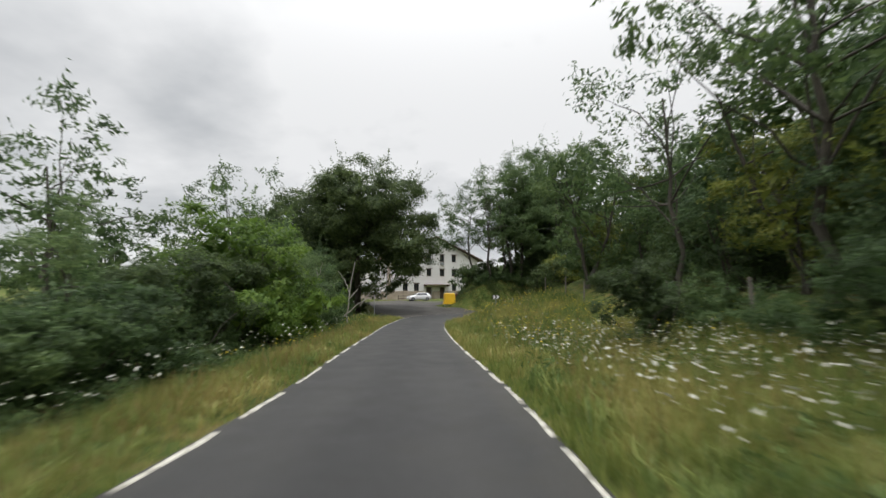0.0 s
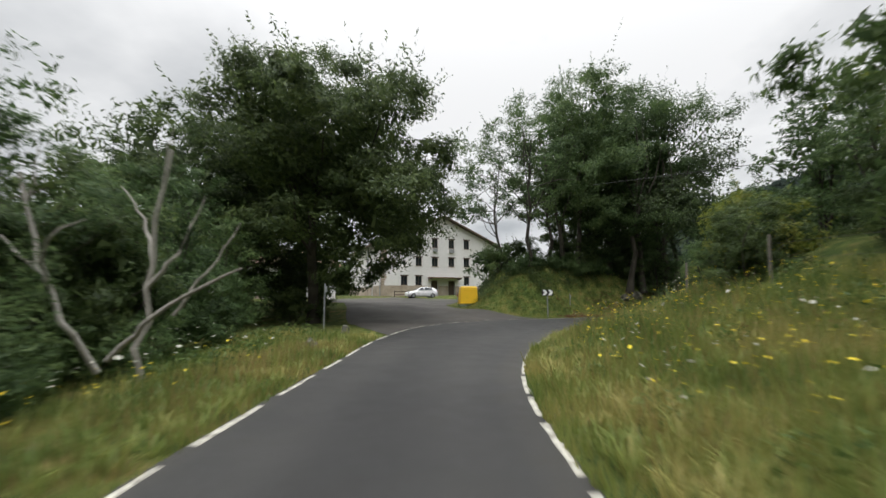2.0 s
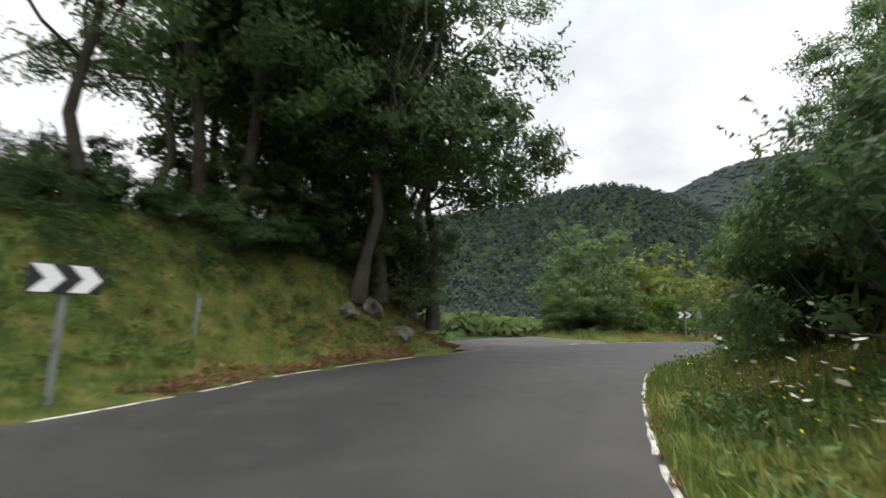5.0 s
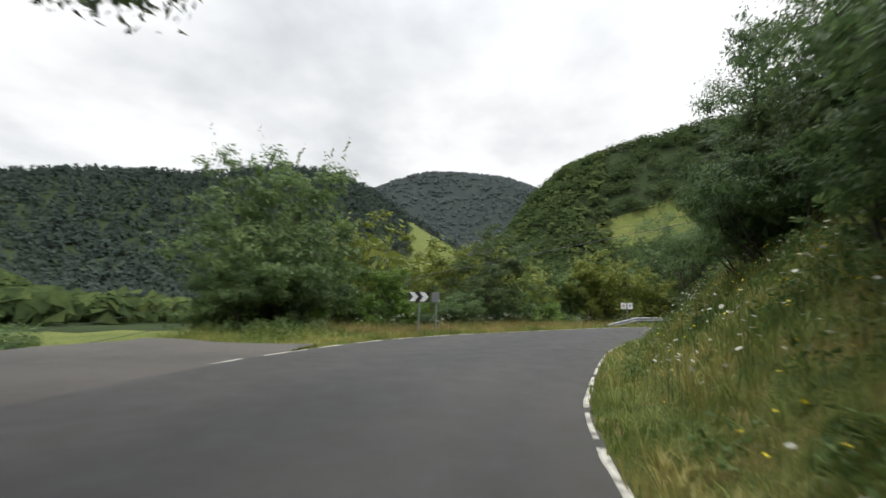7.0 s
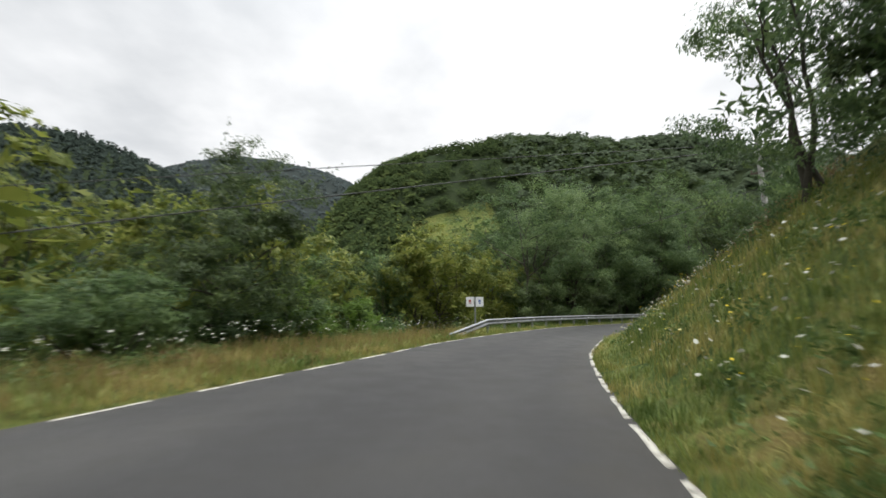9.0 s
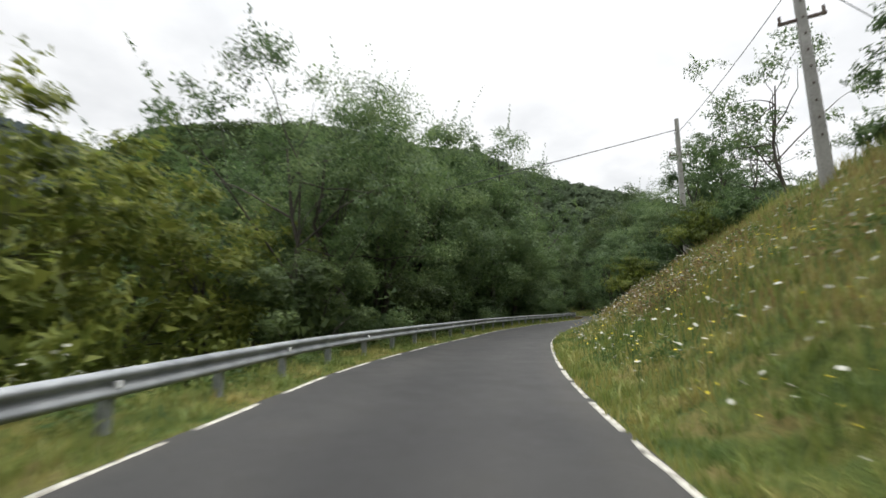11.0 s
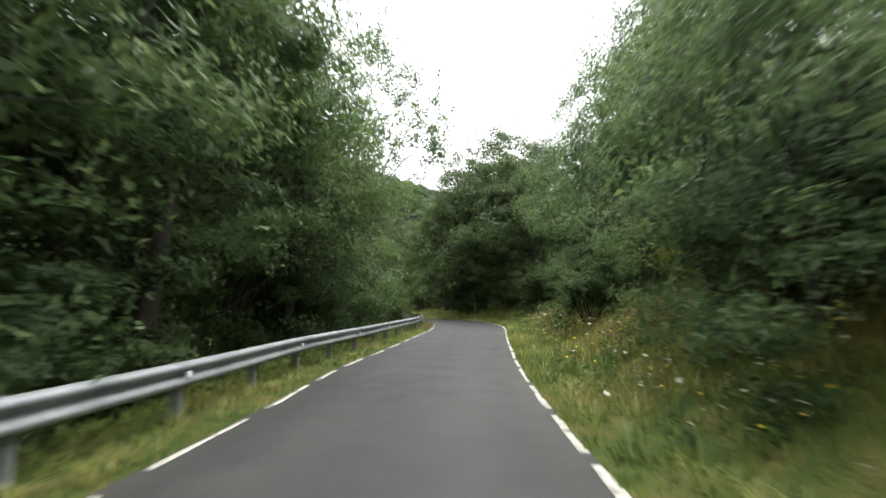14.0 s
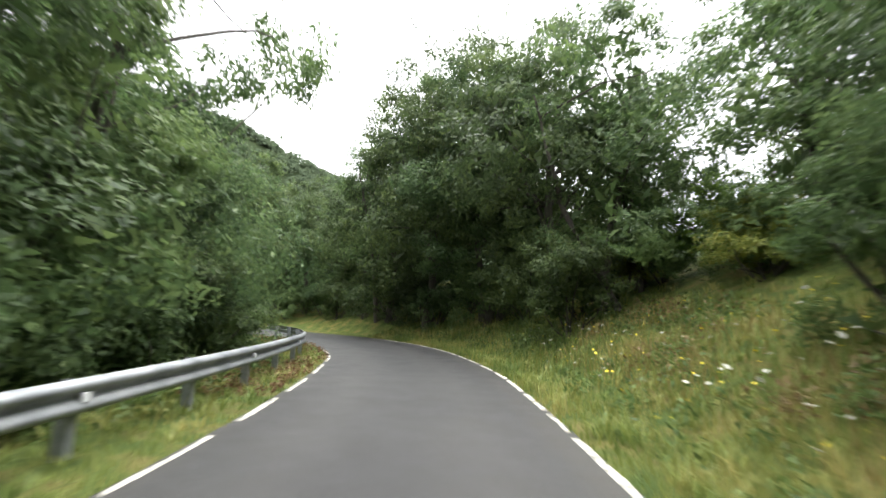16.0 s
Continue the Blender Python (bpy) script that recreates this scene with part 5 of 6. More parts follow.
def flowers(name, zones, mat, label, seed, sides=7):
    rng = np.random.default_rng(seed)
    vs, fs, count = [], [], 0
    for edge, side, lo, hi, near, far, n, low, high, size in zones:
        x, y = scatter(edge, side, lo, hi, near, far, n, rng)
        ok = free_spot(x, y)
        x, y = x[ok], y[ok]
        z = terrain(x, y)
        for a, b, c in zip(x, y, z):
            h, r = rng.uniform(low, high), size * rng.uniform(0.6, 1.3)
            top = np.array([a, b, c + h]) + np.r_[rng.normal(size=2) * 0.08, 0]
            tilt = rng.normal(size=2) * 0.35
            ang = np.linspace(0, 2 * np.pi, sides, endpoint=False) + rng.uniform(0, 1)
            rr = r * rng.uniform(0.75, 1.1, sides)
            rim = np.stack([np.cos(ang) * rr, np.sin(ang) * rr, (np.cos(ang) * tilt[0] + np.sin(ang) * tilt[1]) * rr - 0.2 * r], 1) + top
            vs.append(np.vstack([top[None], rim]))
            fs += [(count, count + 1 + k, count + 1 + (k + 1) % sides) for k in range(sides)]
            count += sides + 1
    ob = tagged(new(name, raw_mesh(name, np.vstack(vs), np.array(fs), mat)), label, "flowers", kind="stuff")
    return ob


def stems(name, blossom):
    """A thin green stalk under each blossom of a flower object."""
    co = np.empty(len(blossom.data.vertices) * 3, np.float32)
    blossom.data.vertices.foreach_get("co", co)
    top = co.reshape(-1, 8, 3)[:, 0]
    z = terrain(top[:, 0], top[:, 1]) - 0.02
    foot = np.c_[top[:, :2], z]
    w = np.array([0.006, 0.004, 0])
    v = np.stack([foot - w, foot + w, top], 1).reshape(-1, 3)
    tagged(new(name, raw_mesh(name, v, np.arange(len(v)).reshape(-1, 3), LEAF_GREEN)), "thin green flower stalks in the grass", "stalks", kind="stuff")


white_bloom = flowers("white_flowers", [
    (EDGE_R, 1, R(1.1, 3), R(0.5, 13), 0.8, 5.0, 820, 0.35, 0.75, 0.028),
    (EDGE_R, 1, R(0.5, 13), R(5, 40), 1.0, 5.0, 160, 0.4, 0.9, 0.028),
    (EDGE_L, -1, L(-2.4, 2), L(-3.2, 30), 1.2, 3.4, 240, 0.45, 0.85, 0.03),
    (EDGE_R, 1, R(9, 44), R(19, 48.2), 0.9, 2.6, 80, 0.5, 1.1, 0.042),
    (EDGE_R, 1, R(19, 48.2), R(46, 39), 0.8, 4.0, 560, 0.25, 0.6, 0.033),
    (EDGE_L, -1, L(36, 52.6), L(56, 36.5), 2.2, 5.2, 600, 0.5, 0.9, 0.035),
    (EDGE_R, 1, R(46, 39), R(66, 12), 0.8, 5.0, 1300, 0.25, 0.6, 0.036),
    (EDGE_R, 1, R(66, 12), R(75, -11), 0.9, 3.4, 240, 0.4, 0.9, 0.034),
    (EDGE_L, -1, L(59, 32), L(67, 19), 0.6, 2.2, 40, 0.3, 0.7, 0.04),
], PETAL_WHITE, "white umbel flowers standing in the long grass", 51)
stems("white_flower_stalks", white_bloom)
yellow_bloom = flowers("yellow_flowers", [
    (EDGE_R, 1, R(0.8, 9), R(3, 36.5), 1.0, 6.5, 1300, 0.35, 0.85, 0.02),
    (EDGE_R, 1, R(6, 41), R(46, 39), 0.8, 3.5, 520, 0.3, 0.7, 0.018),
    (EDGE_R, 1, R(46, 39), R(75, -11), 0.7, 4.0, 900, 0.3, 0.7, 0.02),
    (EDGE_L, -1, L(-2.4, 8), L(-3.2, 30), 0.8, 3.0, 130, 0.3, 0.6, 0.02),
], PETAL_YELLOW, "small yellow flowers scattered in the grass", 52)
stems("yellow_flower_stalks", yellow_bloom)


# ---- guard rail ----
def build_rail():
    rail = thing("guard_rail", pose(0, 0, 0), "galvanised steel guard rail along the outer edge", "guard rail")
    line = offset_line(EDGE_L, -0.8)
    s = np.r_[0, np.cumsum(np.linalg.norm(np.diff(line, axis=0), axis=1))]
    lo, hi = L(54.3, 38.1), L(86, -15)
    # waist-shaped beam section: out from the post, then height
    section = [(0.0, 0.31), (0.015, 0.30), (0.075, 0.275), (0.08, 0.225), (0.02, 0.18), (0.0, 0.155), (0.02, 0.13), (0.08, 0.085), (0.075, 0.035), (0.015, 0.01), (0.0, 0.0)]
    back = [(a - 0.012, b) for a, b in section[::-1]]
    ring = np.array(section + back)
    step = 4.0
    at, first = lo, True

    def place(q):
        p = np.stack([np.interp(q, s, line[:, 0]), np.interp(q, s, line[:, 1])], 1)
        t = np.stack([np.interp(q + 0.1, s, line[:, 0]) - p[:, 0], np.interp(q + 0.1, s, line[:, 1]) - p[:, 1]], 1)
        t /= np.linalg.norm(t, axis=1)[:, None]
        return p, np.stack([t[:, 1], -t[:, 0]], 1)

    def sweep(p, out, z):
        n, m = len(p), len(ring)
        v = np.empty((n, m, 3))
        v[..., :2] = p[:, None] + out[:, None] * ring[None, :, :1]
        v[..., 2] = z[:, None] + ring[None, :, 1]
        i, j = np.meshgrid(np.arange(n - 1), np.arange(m), indexing="ij")
        k = (j + 1) % m
        f = np.stack([i * m + j, i * m + k, (i + 1) * m + k, (i + 1) * m + j], -1).reshape(-1, 4)
        return v.reshape(-1, 3), f

    post_bm = bmesh.new()
    box(post_bm, -0.05, 0.05, -0.06, -0.052, -0.6, 0.68)
    box(post_bm, -0.05, 0.05, 0.052, 0.06, -0.6, 0.68)
    box(post_bm, -0.05, -0.042, -0.052, 0.052, -0.6, 0.68)
    post_me = bpy.data.meshes.new("post")
    post_bm.to_mesh(post_me)
    post_bm.free()
    post_me.materials.append(GALVANISED)
    block_bm = boxes((-0.03, 0.03, -0.055, 0.0, 0.49, 0.57), bevel=0.008)
    block_me = bpy.data.meshes.new("reflector")
    block_bm.to_mesh(block_me)
    block_bm.free()
    block_me.materials.append(SIGN_WHITE)
    while at < hi:
        q = np.linspace(at, at + step, 9)
        p, out = place(q)
        v, f = sweep(p, out, np.full(9, 0.38))
        mesh_part("beam", raw_mesh("beam", v, f, GALVANISED, False), rail)
        for h in (at + 0.2, at + 2.2):
            pp, oo = place(np.array([h]))
            turn = math.degrees(math.atan2(oo[0, 1], oo[0, 0])) + 90
            post = mesh_part("post", post_me, rail)
            post.matrix_local = pose(pp[0, 0] - oo[0, 0] * 0.08, pp[0, 1] - oo[0, 1] * 0.08, 0, 0, 0, turn)
        ref = mesh_part("reflector", block_me, rail, "small white reflector")
        ref.matrix_local = pose(pp[0, 0] + oo[0, 0] * 0.03, pp[0, 1] + oo[0, 1] * 0.03, 0, 0, 0, turn)
        at += step
    # the start, slanting down into the grass
    p0, out0 = place(np.array([lo]))
    end = np.array([50.6, 42.95])
    t = np.linspace(1, 0, 12)[:, None]
    p = p0[0] + (end - p0[0]) * t
    d = (p0[0] - end) / np.linalg.norm(p0[0] - end)
    out = np.repeat(np.array([[d[1], -d[0]]]), 12, 0)
    z = 0.38 - 0.53 * t[:, 0]
    v, f = sweep(p, out, z)
    mesh_part("end_beam", raw_mesh("end_beam", v, f, GALVANISED), rail, "slanted end piece dipping into the grass")


build_rail()


# ---- signs ----
def chevron(bm, x, w, h, y):
    """A flat arrow head pointing along +x, from x to x + w."""
    tip = 0.42 * w
    pts = [(x, -h / 2), (x + w - tip, -h / 2), (x + w, 0), (x + w - tip, h / 2), (x, h / 2), (x + tip, 0)]
    a = [bm.verts.new((px, y, pz)) for px, pz in pts]
    b = [bm.verts.new((px, y - 0.004, pz)) for px, pz in pts]
    bm.faces.new([a[0], a[1], a[2], a[5]])
    bm.faces.new([a[5], a[2], a[3], a[4]])
    bm.faces.new([b[5], b[2], b[1], b[0]])
    bm.faces.new([b[4], b[3], b[2], b[5]])
    for k in range(6):
        bm.faces.new([b[k], b[(k + 1) % 6], a[(k + 1) % 6], a[k]])


def chevron_sign(x, y, zc, turn, wide, high, label):
    g = ground_at(x, y)
    ob = thing("chevron_sign", pose(x, y, g, 0, 0, turn), label, "road sign", "bend signs")
    top = zc - g
    part("post", boxes((-0.04, 0.04, 0.02, 0.06, -0.3, top + 0.1), bevel=0.008), GALVANISED, ob)
    panel = part("panel", boxes((-wide / 2, wide / 2, -0.012, 0.02, top - high / 2, top + high / 2), bevel=0.006), SIGN_BLACK, ob, "black sign panel")
    for k in (-0.5, 0.0):
        bm = bmesh.new()
        chevron(bm, k * wide + 0.03 * wide, wide * 0.45, high * 0.92, 0)
        a = part("arrow", bm, SIGN_WHITE, panel, "white chevron arrow")
        a.location = (0, -0.0125, top)
    return ob


chevron_sign(6.12, 51.1, 1.78, 12, 0.85, 0.42, "black and white double chevron sign on a post")
chevron_sign(36.43, 53.45, 1.65, -106, 1.02, 0.44, "black and white double chevron sign on a post")


def plate_sign(name, x, y, zc, turn, plates, label, depth=0.004):
    """Square plates on a post: left, right, bottom, top, material of each, then a mark."""
    g = ground_at(x, y)
    ob = thing(name, pose(x, y, g, 0, 0, turn), label, "road sign")
    top = zc - g
    part("post", boxes((-0.035, 0.035, 0.01, 0.06, -0.3, top + 0.24), bevel=0.006), GALVANISED, ob)
    for x0, x1, h, mat, mark in plates:
        p = part("plate", boxes((x0, x1, -0.02, 0.01, top - h / 2, top + h / 2), bevel=0.004), mat, ob)
        if mark:
            c = (x0 + x1) / 2
            part("mark", boxes((c - 0.06, c + 0.05, -0.028, -0.016, top - 0.02, top + 0.09), (c - 0.05, c + 0.06, -0.028, -0.016, top - 0.09, top - 0.05)), mark, p, "small coloured symbol")
    return ob


plate_sign("route_sign", 53.34, 40.85, 1.54, -120, [(-0.45, -0.05, 0.48, SIGN_WHITE, SIGN_RED), (0.05, 0.42, 0.48, SIGN_WHITE, SIGN_BLUE)], "post with two small white plates behind the rail")
plate_sign("sign_back", 37.13, 52.83, 1.65, -128, [(-0.25, 0.25, 0.46, SIGN_BACK, None)], "grey back of a small road sign on its post")
plate_sign("marker_post", 8.5, 53.9, 1.5, 60, [(-0.05, 0.05, 0.3, SIGN_BACK, None)], "thin grey marker post on the mound's foot")
plate_sign("verge_post", -6.0, 38.3, 1.75, 88, [(-0.12, 0.12, 0.26, SIGN_BACK, None)], "thin grey sign post seen edge-on in the grass")


def boulder(name, x, y, size, seed, label):
    rng = np.random.default_rng(seed)
    bm = bmesh.new()
    bmesh.ops.create_icosphere(bm, subdivisions=2, radius=1)
    for v in bm.verts:
        k = 1 + 0.6 * noise.noise(v.co * 1.5 + Vector((seed * 3.7, 0, 0))) + 0.3 * noise.noise(v.co * 4 + Vector((0, seed, 0)))
        v.co = Vector((v.co.x * size[0], v.co.y * size[1], v.co.z * size[2])) * k
    ob = part(name, bm, MOSSY_ROCK)
    ob.matrix_world = pose(x, y, ground_at(x, y) + size[2] * 0.15, 0, 0, rng.uniform(0, 360))
    tagged(ob, label, "stone")


boulder("verge_stone", -4.6, 31.9, (0.2, 0.17, 0.26), 3, "weathered grey stone standing in the verge grass")
boulder("verge_stone", -5.0, 37.6, (0.17, 0.15, 0.3), 4, "weathered grey stone standing in the verge grass")
boulder("mound_rock", 15.6, 55.9, (0.5, 0.34, 0.32), 5, "grey mossy rock at the foot of the mound")
boulder("mound_rock", 13.6, 56.1, (0.42, 0.32, 0.3), 6, "grey mossy rock at the foot of the mound")
boulder("mound_rock", 14.8, 56.6, (0.52, 0.4, 0.44), 7, "grey mossy rock at the foot of the mound")


# ---- dead tree in the hedge ----
def dead_tree():
    rng = np.random.default_rng(9)
    ob = thing("dead_tree", pose(-6.0, 27.5, ground_at(-6.0, 27.5)), "leaning bare grey dead tree in the hedge", "dead tree")
    def bough(name, a, b, r0, r1, sag=0.1):
        p, r = limb(a, b, r0, r1, rng, sag, 9)
        v, f = tube_arrays(p, r, 7)
        mesh_part(name, raw_mesh(name, v, f, DEADWOOD, True), ob)
        return p
    p = bough("trunk", (0, 0, -0.2), (0.5, -0.4, 3.9), 0.06, 0.03)
    q = bough("bough", (-0.9, 0.2, 0.2), (-1.9, -0.5, 3.5), 0.06, 0.025)
    bough("branch", p[4], p[4] + np.array([1.0, -0.2, 1.5]), 0.04, 0.012)
    bough("branch", p[5], p[5] + np.array([-0.8, 0.2, 1.4]), 0.038, 0.01)
    bough("branch", p[7], p[7] + np.array([0.3, -0.3, 0.9]), 0.028, 0.008)
    bough("branch", q[5], q[5] + np.array([-0.7, -0.4, 1.0]), 0.035, 0.01)
    bough("branch", q[4], q[4] + np.array([0.9, -0.5, 1.0]), 0.035, 0.01)
    bough("branch", q[7], q[7] + np.array([0.3, -0.2, 0.9]), 0.026, 0.008)
    bough("branch", (-0.2, -0.5, 0.5), (2.0, -0.9, 1.9), 0.05, 0.016)
    bough("branch", (0.9, -0.7, 1.2), (1.9, -0.8, 2.6), 0.03, 0.01)


dead_tree()


# ---- poles and cables ----
def pole(x, y, top, lean, label):
    g = ground_at(x, y)
    ob = thing("utility_pole", pose(x, y, g, *lean), label, "utility pole", "poles")
    h = top - g
    bm = bmesh.new()
    box(bm, -0.13, 0.13, -0.17, 0.17, -0.5, h)
    for v in bm.verts:
        if v.co.z > 0:
            v.co.x *= 0.62
            v.co.y *= 0.62
    part("shaft", bm, CONCRETE, ob)
    part("bracket", boxes((-0.5, 0.5, -0.03, 0.03, h - 2.1, h - 2.02), (0.42, 0.48, -0.03, 0.03, h - 2.02, h - 1.85), (-0.48, -0.42, -0.03, 0.03, h - 2.02, h - 1.85)), DARK_WOOD, ob, "short dark cross bracket")
    for k in range(9):
        part("step", boxes((-0.02, 0.02, -0.2 + 0.006 * k, 0.2 - 0.006 * k, 1.2 + k * (h - 2.4) / 9, 1.25 + k * (h - 2.4) / 9)), DARK_WOOD, ob)
    part("insulator", boxes((0.06, 0.16, -0.04, 0.04, h - 0.85, h - 0.72), bevel=0.02), SIGN_WHITE, ob, "small pale insulator")


pole(50.7, 25.2, 10.75, (0, 1.5, 20), "slender grey concrete utility pole on the bank")
pole(58.0, 14.4, 11.6, (0, 0, 35), "slender grey concrete utility pole on the bank")


def cable(a, b, sag, thick, label):
    t = np.linspace(0, 1, 40)[:, None]
    p = np.array(a) + (np.array(b) - np.array(a)) * t
    p[:, 2] -= sag * 4 * (t * (1 - t))[:, 0]
    v, f = tube_arrays(p, np.full(40, thick), 5)
    tagged(new("cable", raw_mesh("cable", v, f, CABLE, True)), label, "cable", "overhead cables")


cable((50.6, 25.2, 10.05), (39.6, 96, -6.0), 0.03, 0.022, "twisted black overhead cable crossing the road")
cable((50.7, 25.2, 10.3), (36.5, 88, -3.2), 0.05, 0.013, "thin black overhead cable crossing the road")
cable((50.7, 25.2, 9.8), (44, 8, 7.5), 0.2, 0.014, "thin black overhead cable down the bank's back")
cable((58.0, 14.4, 11.0), (77.5, 37.2, 3.3), 0.1, 0.024, "twisted dark cable slanting down across the road")
cable((50.7, 25.2, 10.0), (58.0, 14.4, 10.8), 0.2, 0.014, "thin black overhead cable between the poles")
cable((10.0, 52.5, 9.9), (43.3, 6.7, 4.9), 0.3, 0.016, "thin black overhead cable above the bend")


# ---- the farmhouse ----
def wall_panel(u0, u1, z0, z1, openings, y0, y1):
    """A thick wall in the u-z plane with openings through it (u0, u1, z0, z1 each)."""
    us = sorted({u0, u1, *[q for o in openings for q in o[:2]]})
    zs = sorted({z0, z1, *[q for o in openings for q in o[2:]]})
    bm = bmesh.new()
    for a, b in zip(us, us[1:]):
        for c, d in zip(zs, zs[1:]):
            m, n = (a + b) / 2, (c + d) / 2
            if not any(o[0] < m < o[1] and o[2] < n < o[3] for o in openings):
                box(bm, a, b, y0, y1, c, d)
    bmesh.ops.remove_doubles(bm, verts=bm.verts, dist=0.0005)
    return bm


def house_window(parent, u, z, w, h, face, turn=0, balcony=False):
    """A recessed window: frame, panes, lintel and sill; face is the wall's outer plane."""
    win = new("window")
    win.parent = parent
    win.matrix_local = pose(*face(u, z), 0, 0, turn)
    part("lintel", boxes((-w / 2 - 0.16, w / 2 + 0.16, -0.09, 0.05, h / 2, h / 2 + 0.16), bevel=0.015), DARK_WOOD, win, "dark timber lintel")
    part("sill", boxes((-w / 2 - 0.1, w / 2 + 0.1, -0.07, 0.1, -h / 2 - 0.07, -h / 2), bevel=0.012), STONE, win)
    t = 0.07
    part("frame", boxes((-w / 2, -w / 2 + t, 0.16, 0.24, -h / 2, h / 2), (w / 2 - t, w / 2, 0.16, 0.24, -h / 2, h / 2), (-w / 2 + t, w / 2 - t, 0.16, 0.24, h / 2 - t, h / 2),
                        (-w / 2 + t, w / 2 - t, 0.16, 0.24, -h / 2, -h / 2 + t), (-0.035, 0.035, 0.15, 0.24, -h / 2 + t, h / 2 - t)), DARK_WOOD, win, "dark wooden window frame")
    part("pane", boxes((-w / 2 + t, -0.035, 0.19, 0.21, -h / 2 + t, h / 2 - t)), GLASS, win)
    part("pane", boxes((0.035, w / 2 - t, 0.19, 0.21, -h / 2 + t, h / 2 - t)), GLASS, win)
    if balcony:
        part("flower_box", boxes((-w / 2 + 0.1, w / 2 - 0.1, -0.3, -0.02, -h / 2 - 0.75, -h / 2 - 0.12), bevel=0.03), GREY_PLASTIC, win, "grey hanging flower box")


def farmhouse():
    wide, deep, eave, apex, mid = 20.5, 26.0, 8.65, 13.15, 10.4
    ob = thing("farmhouse", pose(-11.24, 88.13, 1.72, 0, 0, 23.2), "large white three-storey farmhouse with tiled gable roof", "house")
    cols, low, second, third = (6.18, 9.0, 11.98, 14.77), 2.55, 5.65, 8.75
    spots = [(3.74, low, 1.1, 1.5), (6.18, low, 1.1, 1.5), (14.77, low, 1.0, 1.4)]
    spots += [(u, second, 1.05, 1.45) for u in cols] + [(u, third, 1.0, 1.5) for u in cols]
    holes = [(u - w / 2, u + w / 2, z - h / 2, z + h / 2) for u, z, w, h in spots]
    doors = [(8.35, 9.55, 0.0, 2.6), (11.4, 12.6, 0.0, 2.6)]
    ovals = [(3.5, 3.98, 5.0, 5.75), (3.54, 3.94, 7.75, 8.4)]
    front = wall_panel(0, wide, 0, 9.6, holes + doors + ovals, 0.0, 0.5)
    a = [front.verts.new(p) for p in ((0, 0, 9.6), (wide, 0, 9.6), (mid, 0, apex), (0, 0.5, 9.6), (wide, 0.5, 9.6), (mid, 0.5, apex))]
    # the gable above the eaves is cut back to the roof's slopes
    k0 = (9.6 - eave) / (apex - eave)
    a[0].co.x = a[3].co.x = mid * k0
    a[1].co.x = a[4].co.x = wide - (wide - mid) * k0
    front.faces.new((a[0], a[1], a[2]))
    front.faces.new((a[3], a[5], a[4]))
    front.faces.new((a[0], a[2], a[5], a[3]))
    front.faces.new((a[1], a[4], a[5], a[2]))
    for v in front.verts:
        if v.co.z > eave + 0.02 and v.co.z < 9.61:
            v.co.x = min(max(v.co.x, mid * (v.co.z - eave) / (apex - eave)), wide - (wide - mid) * (v.co.z - eave) / (apex - eave))
    wall = part("front_wall", front, PLASTER, ob, "white plastered front wall")
    side_spots = [(v, z) for v in (3.0, 6.5, 10, 15, 20) for z in (second, 8.0)] + [(10, low), (16, low)]
    holes2 = [(v - 0.4, v + 0.4, z - 0.55, z + 0.55) for v, z in side_spots] + [(5.2, 6.3, 0.0, 2.3)]
    sb = wall_panel(0.5, deep, 0, eave, holes2, 0.0, 0.5)
    bmesh.ops.transform(sb, matrix=Matrix(((0, 1, 0, 0), (1, 0, 0, 0), (0, 0, 1, 0), (0, 0, 0, 1))), verts=sb.verts)
    bmesh.ops.recalc_face_normals(sb, faces=sb.faces)
    part("side_wall", sb, PLASTER, ob, "white plastered side wall")
    part("side_wall", boxes((wide - 0.5, wide, 0.5, deep, 0, eave)), PLASTER, ob)
    part("back_wall", boxes((0.5, wide - 0.5, deep - 0.5, deep, 0, eave)), PLASTER, ob)
    part("room_floor", boxes((0.5, wide - 0.5, 0.5, deep - 0.5, 4.0, 4.15), (0.5, wide - 0.5, 0.5, deep - 0.5, 7.1, 7.25), (0.5, wide - 0.5, 0.5, deep - 0.5, 9.4, 9.5)), DARK_WOOD, ob)
    part("partition", boxes((0.6, wide - 0.6, 3.0, 3.15, 0, 9.3)), PLASTER, ob)
    for k, (u, z, w, h) in enumerate(spots):
        house_window(ob, u, z, w, h, lambda u, z: (u, 0.0, z), 0, balcony=(z == third and u < 14))
    for v, z in side_spots:
        house_window(ob, v, z, 0.8, 1.1, lambda v, z: (0.0, v, z), -90)
    for o in ovals:
        part("small_window", boxes((o[0], o[1], 0.2, 0.24, o[2], o[3])), GLASS, ob)
    for o in doors:
        d = part("door", boxes((o[0] + 0.05, o[1] - 0.05, 0.25, 0.32, 0, 2.55)), DARK_WOOD, ob, "dark wooden entrance door")
        part("door_panel", boxes((o[0] + 0.2, o[1] - 0.2, 0.235, 0.26, 0.3, 1.2), (o[0] + 0.2, o[1] - 0.2, 0.235, 0.26, 1.4, 2.3), bevel=0.01), DARK_WOOD, d)
    part("side_door", boxes((0.2, 0.28, 5.2, 6.3, 0, 2.28)), DARK_WOOD, ob, "dark wooden side door")
    # stone plinth and corner stones
    part("plinth", boxes((-0.04, 8.3, -0.05, -0.003, 0, 1.72), (9.6, 11.35, -0.05, -0.003, 0, 1.72), (12.65, wide + 0.04, -0.05, -0.003, 0, 1.72)), STONE, ob, "sandstone plinth")
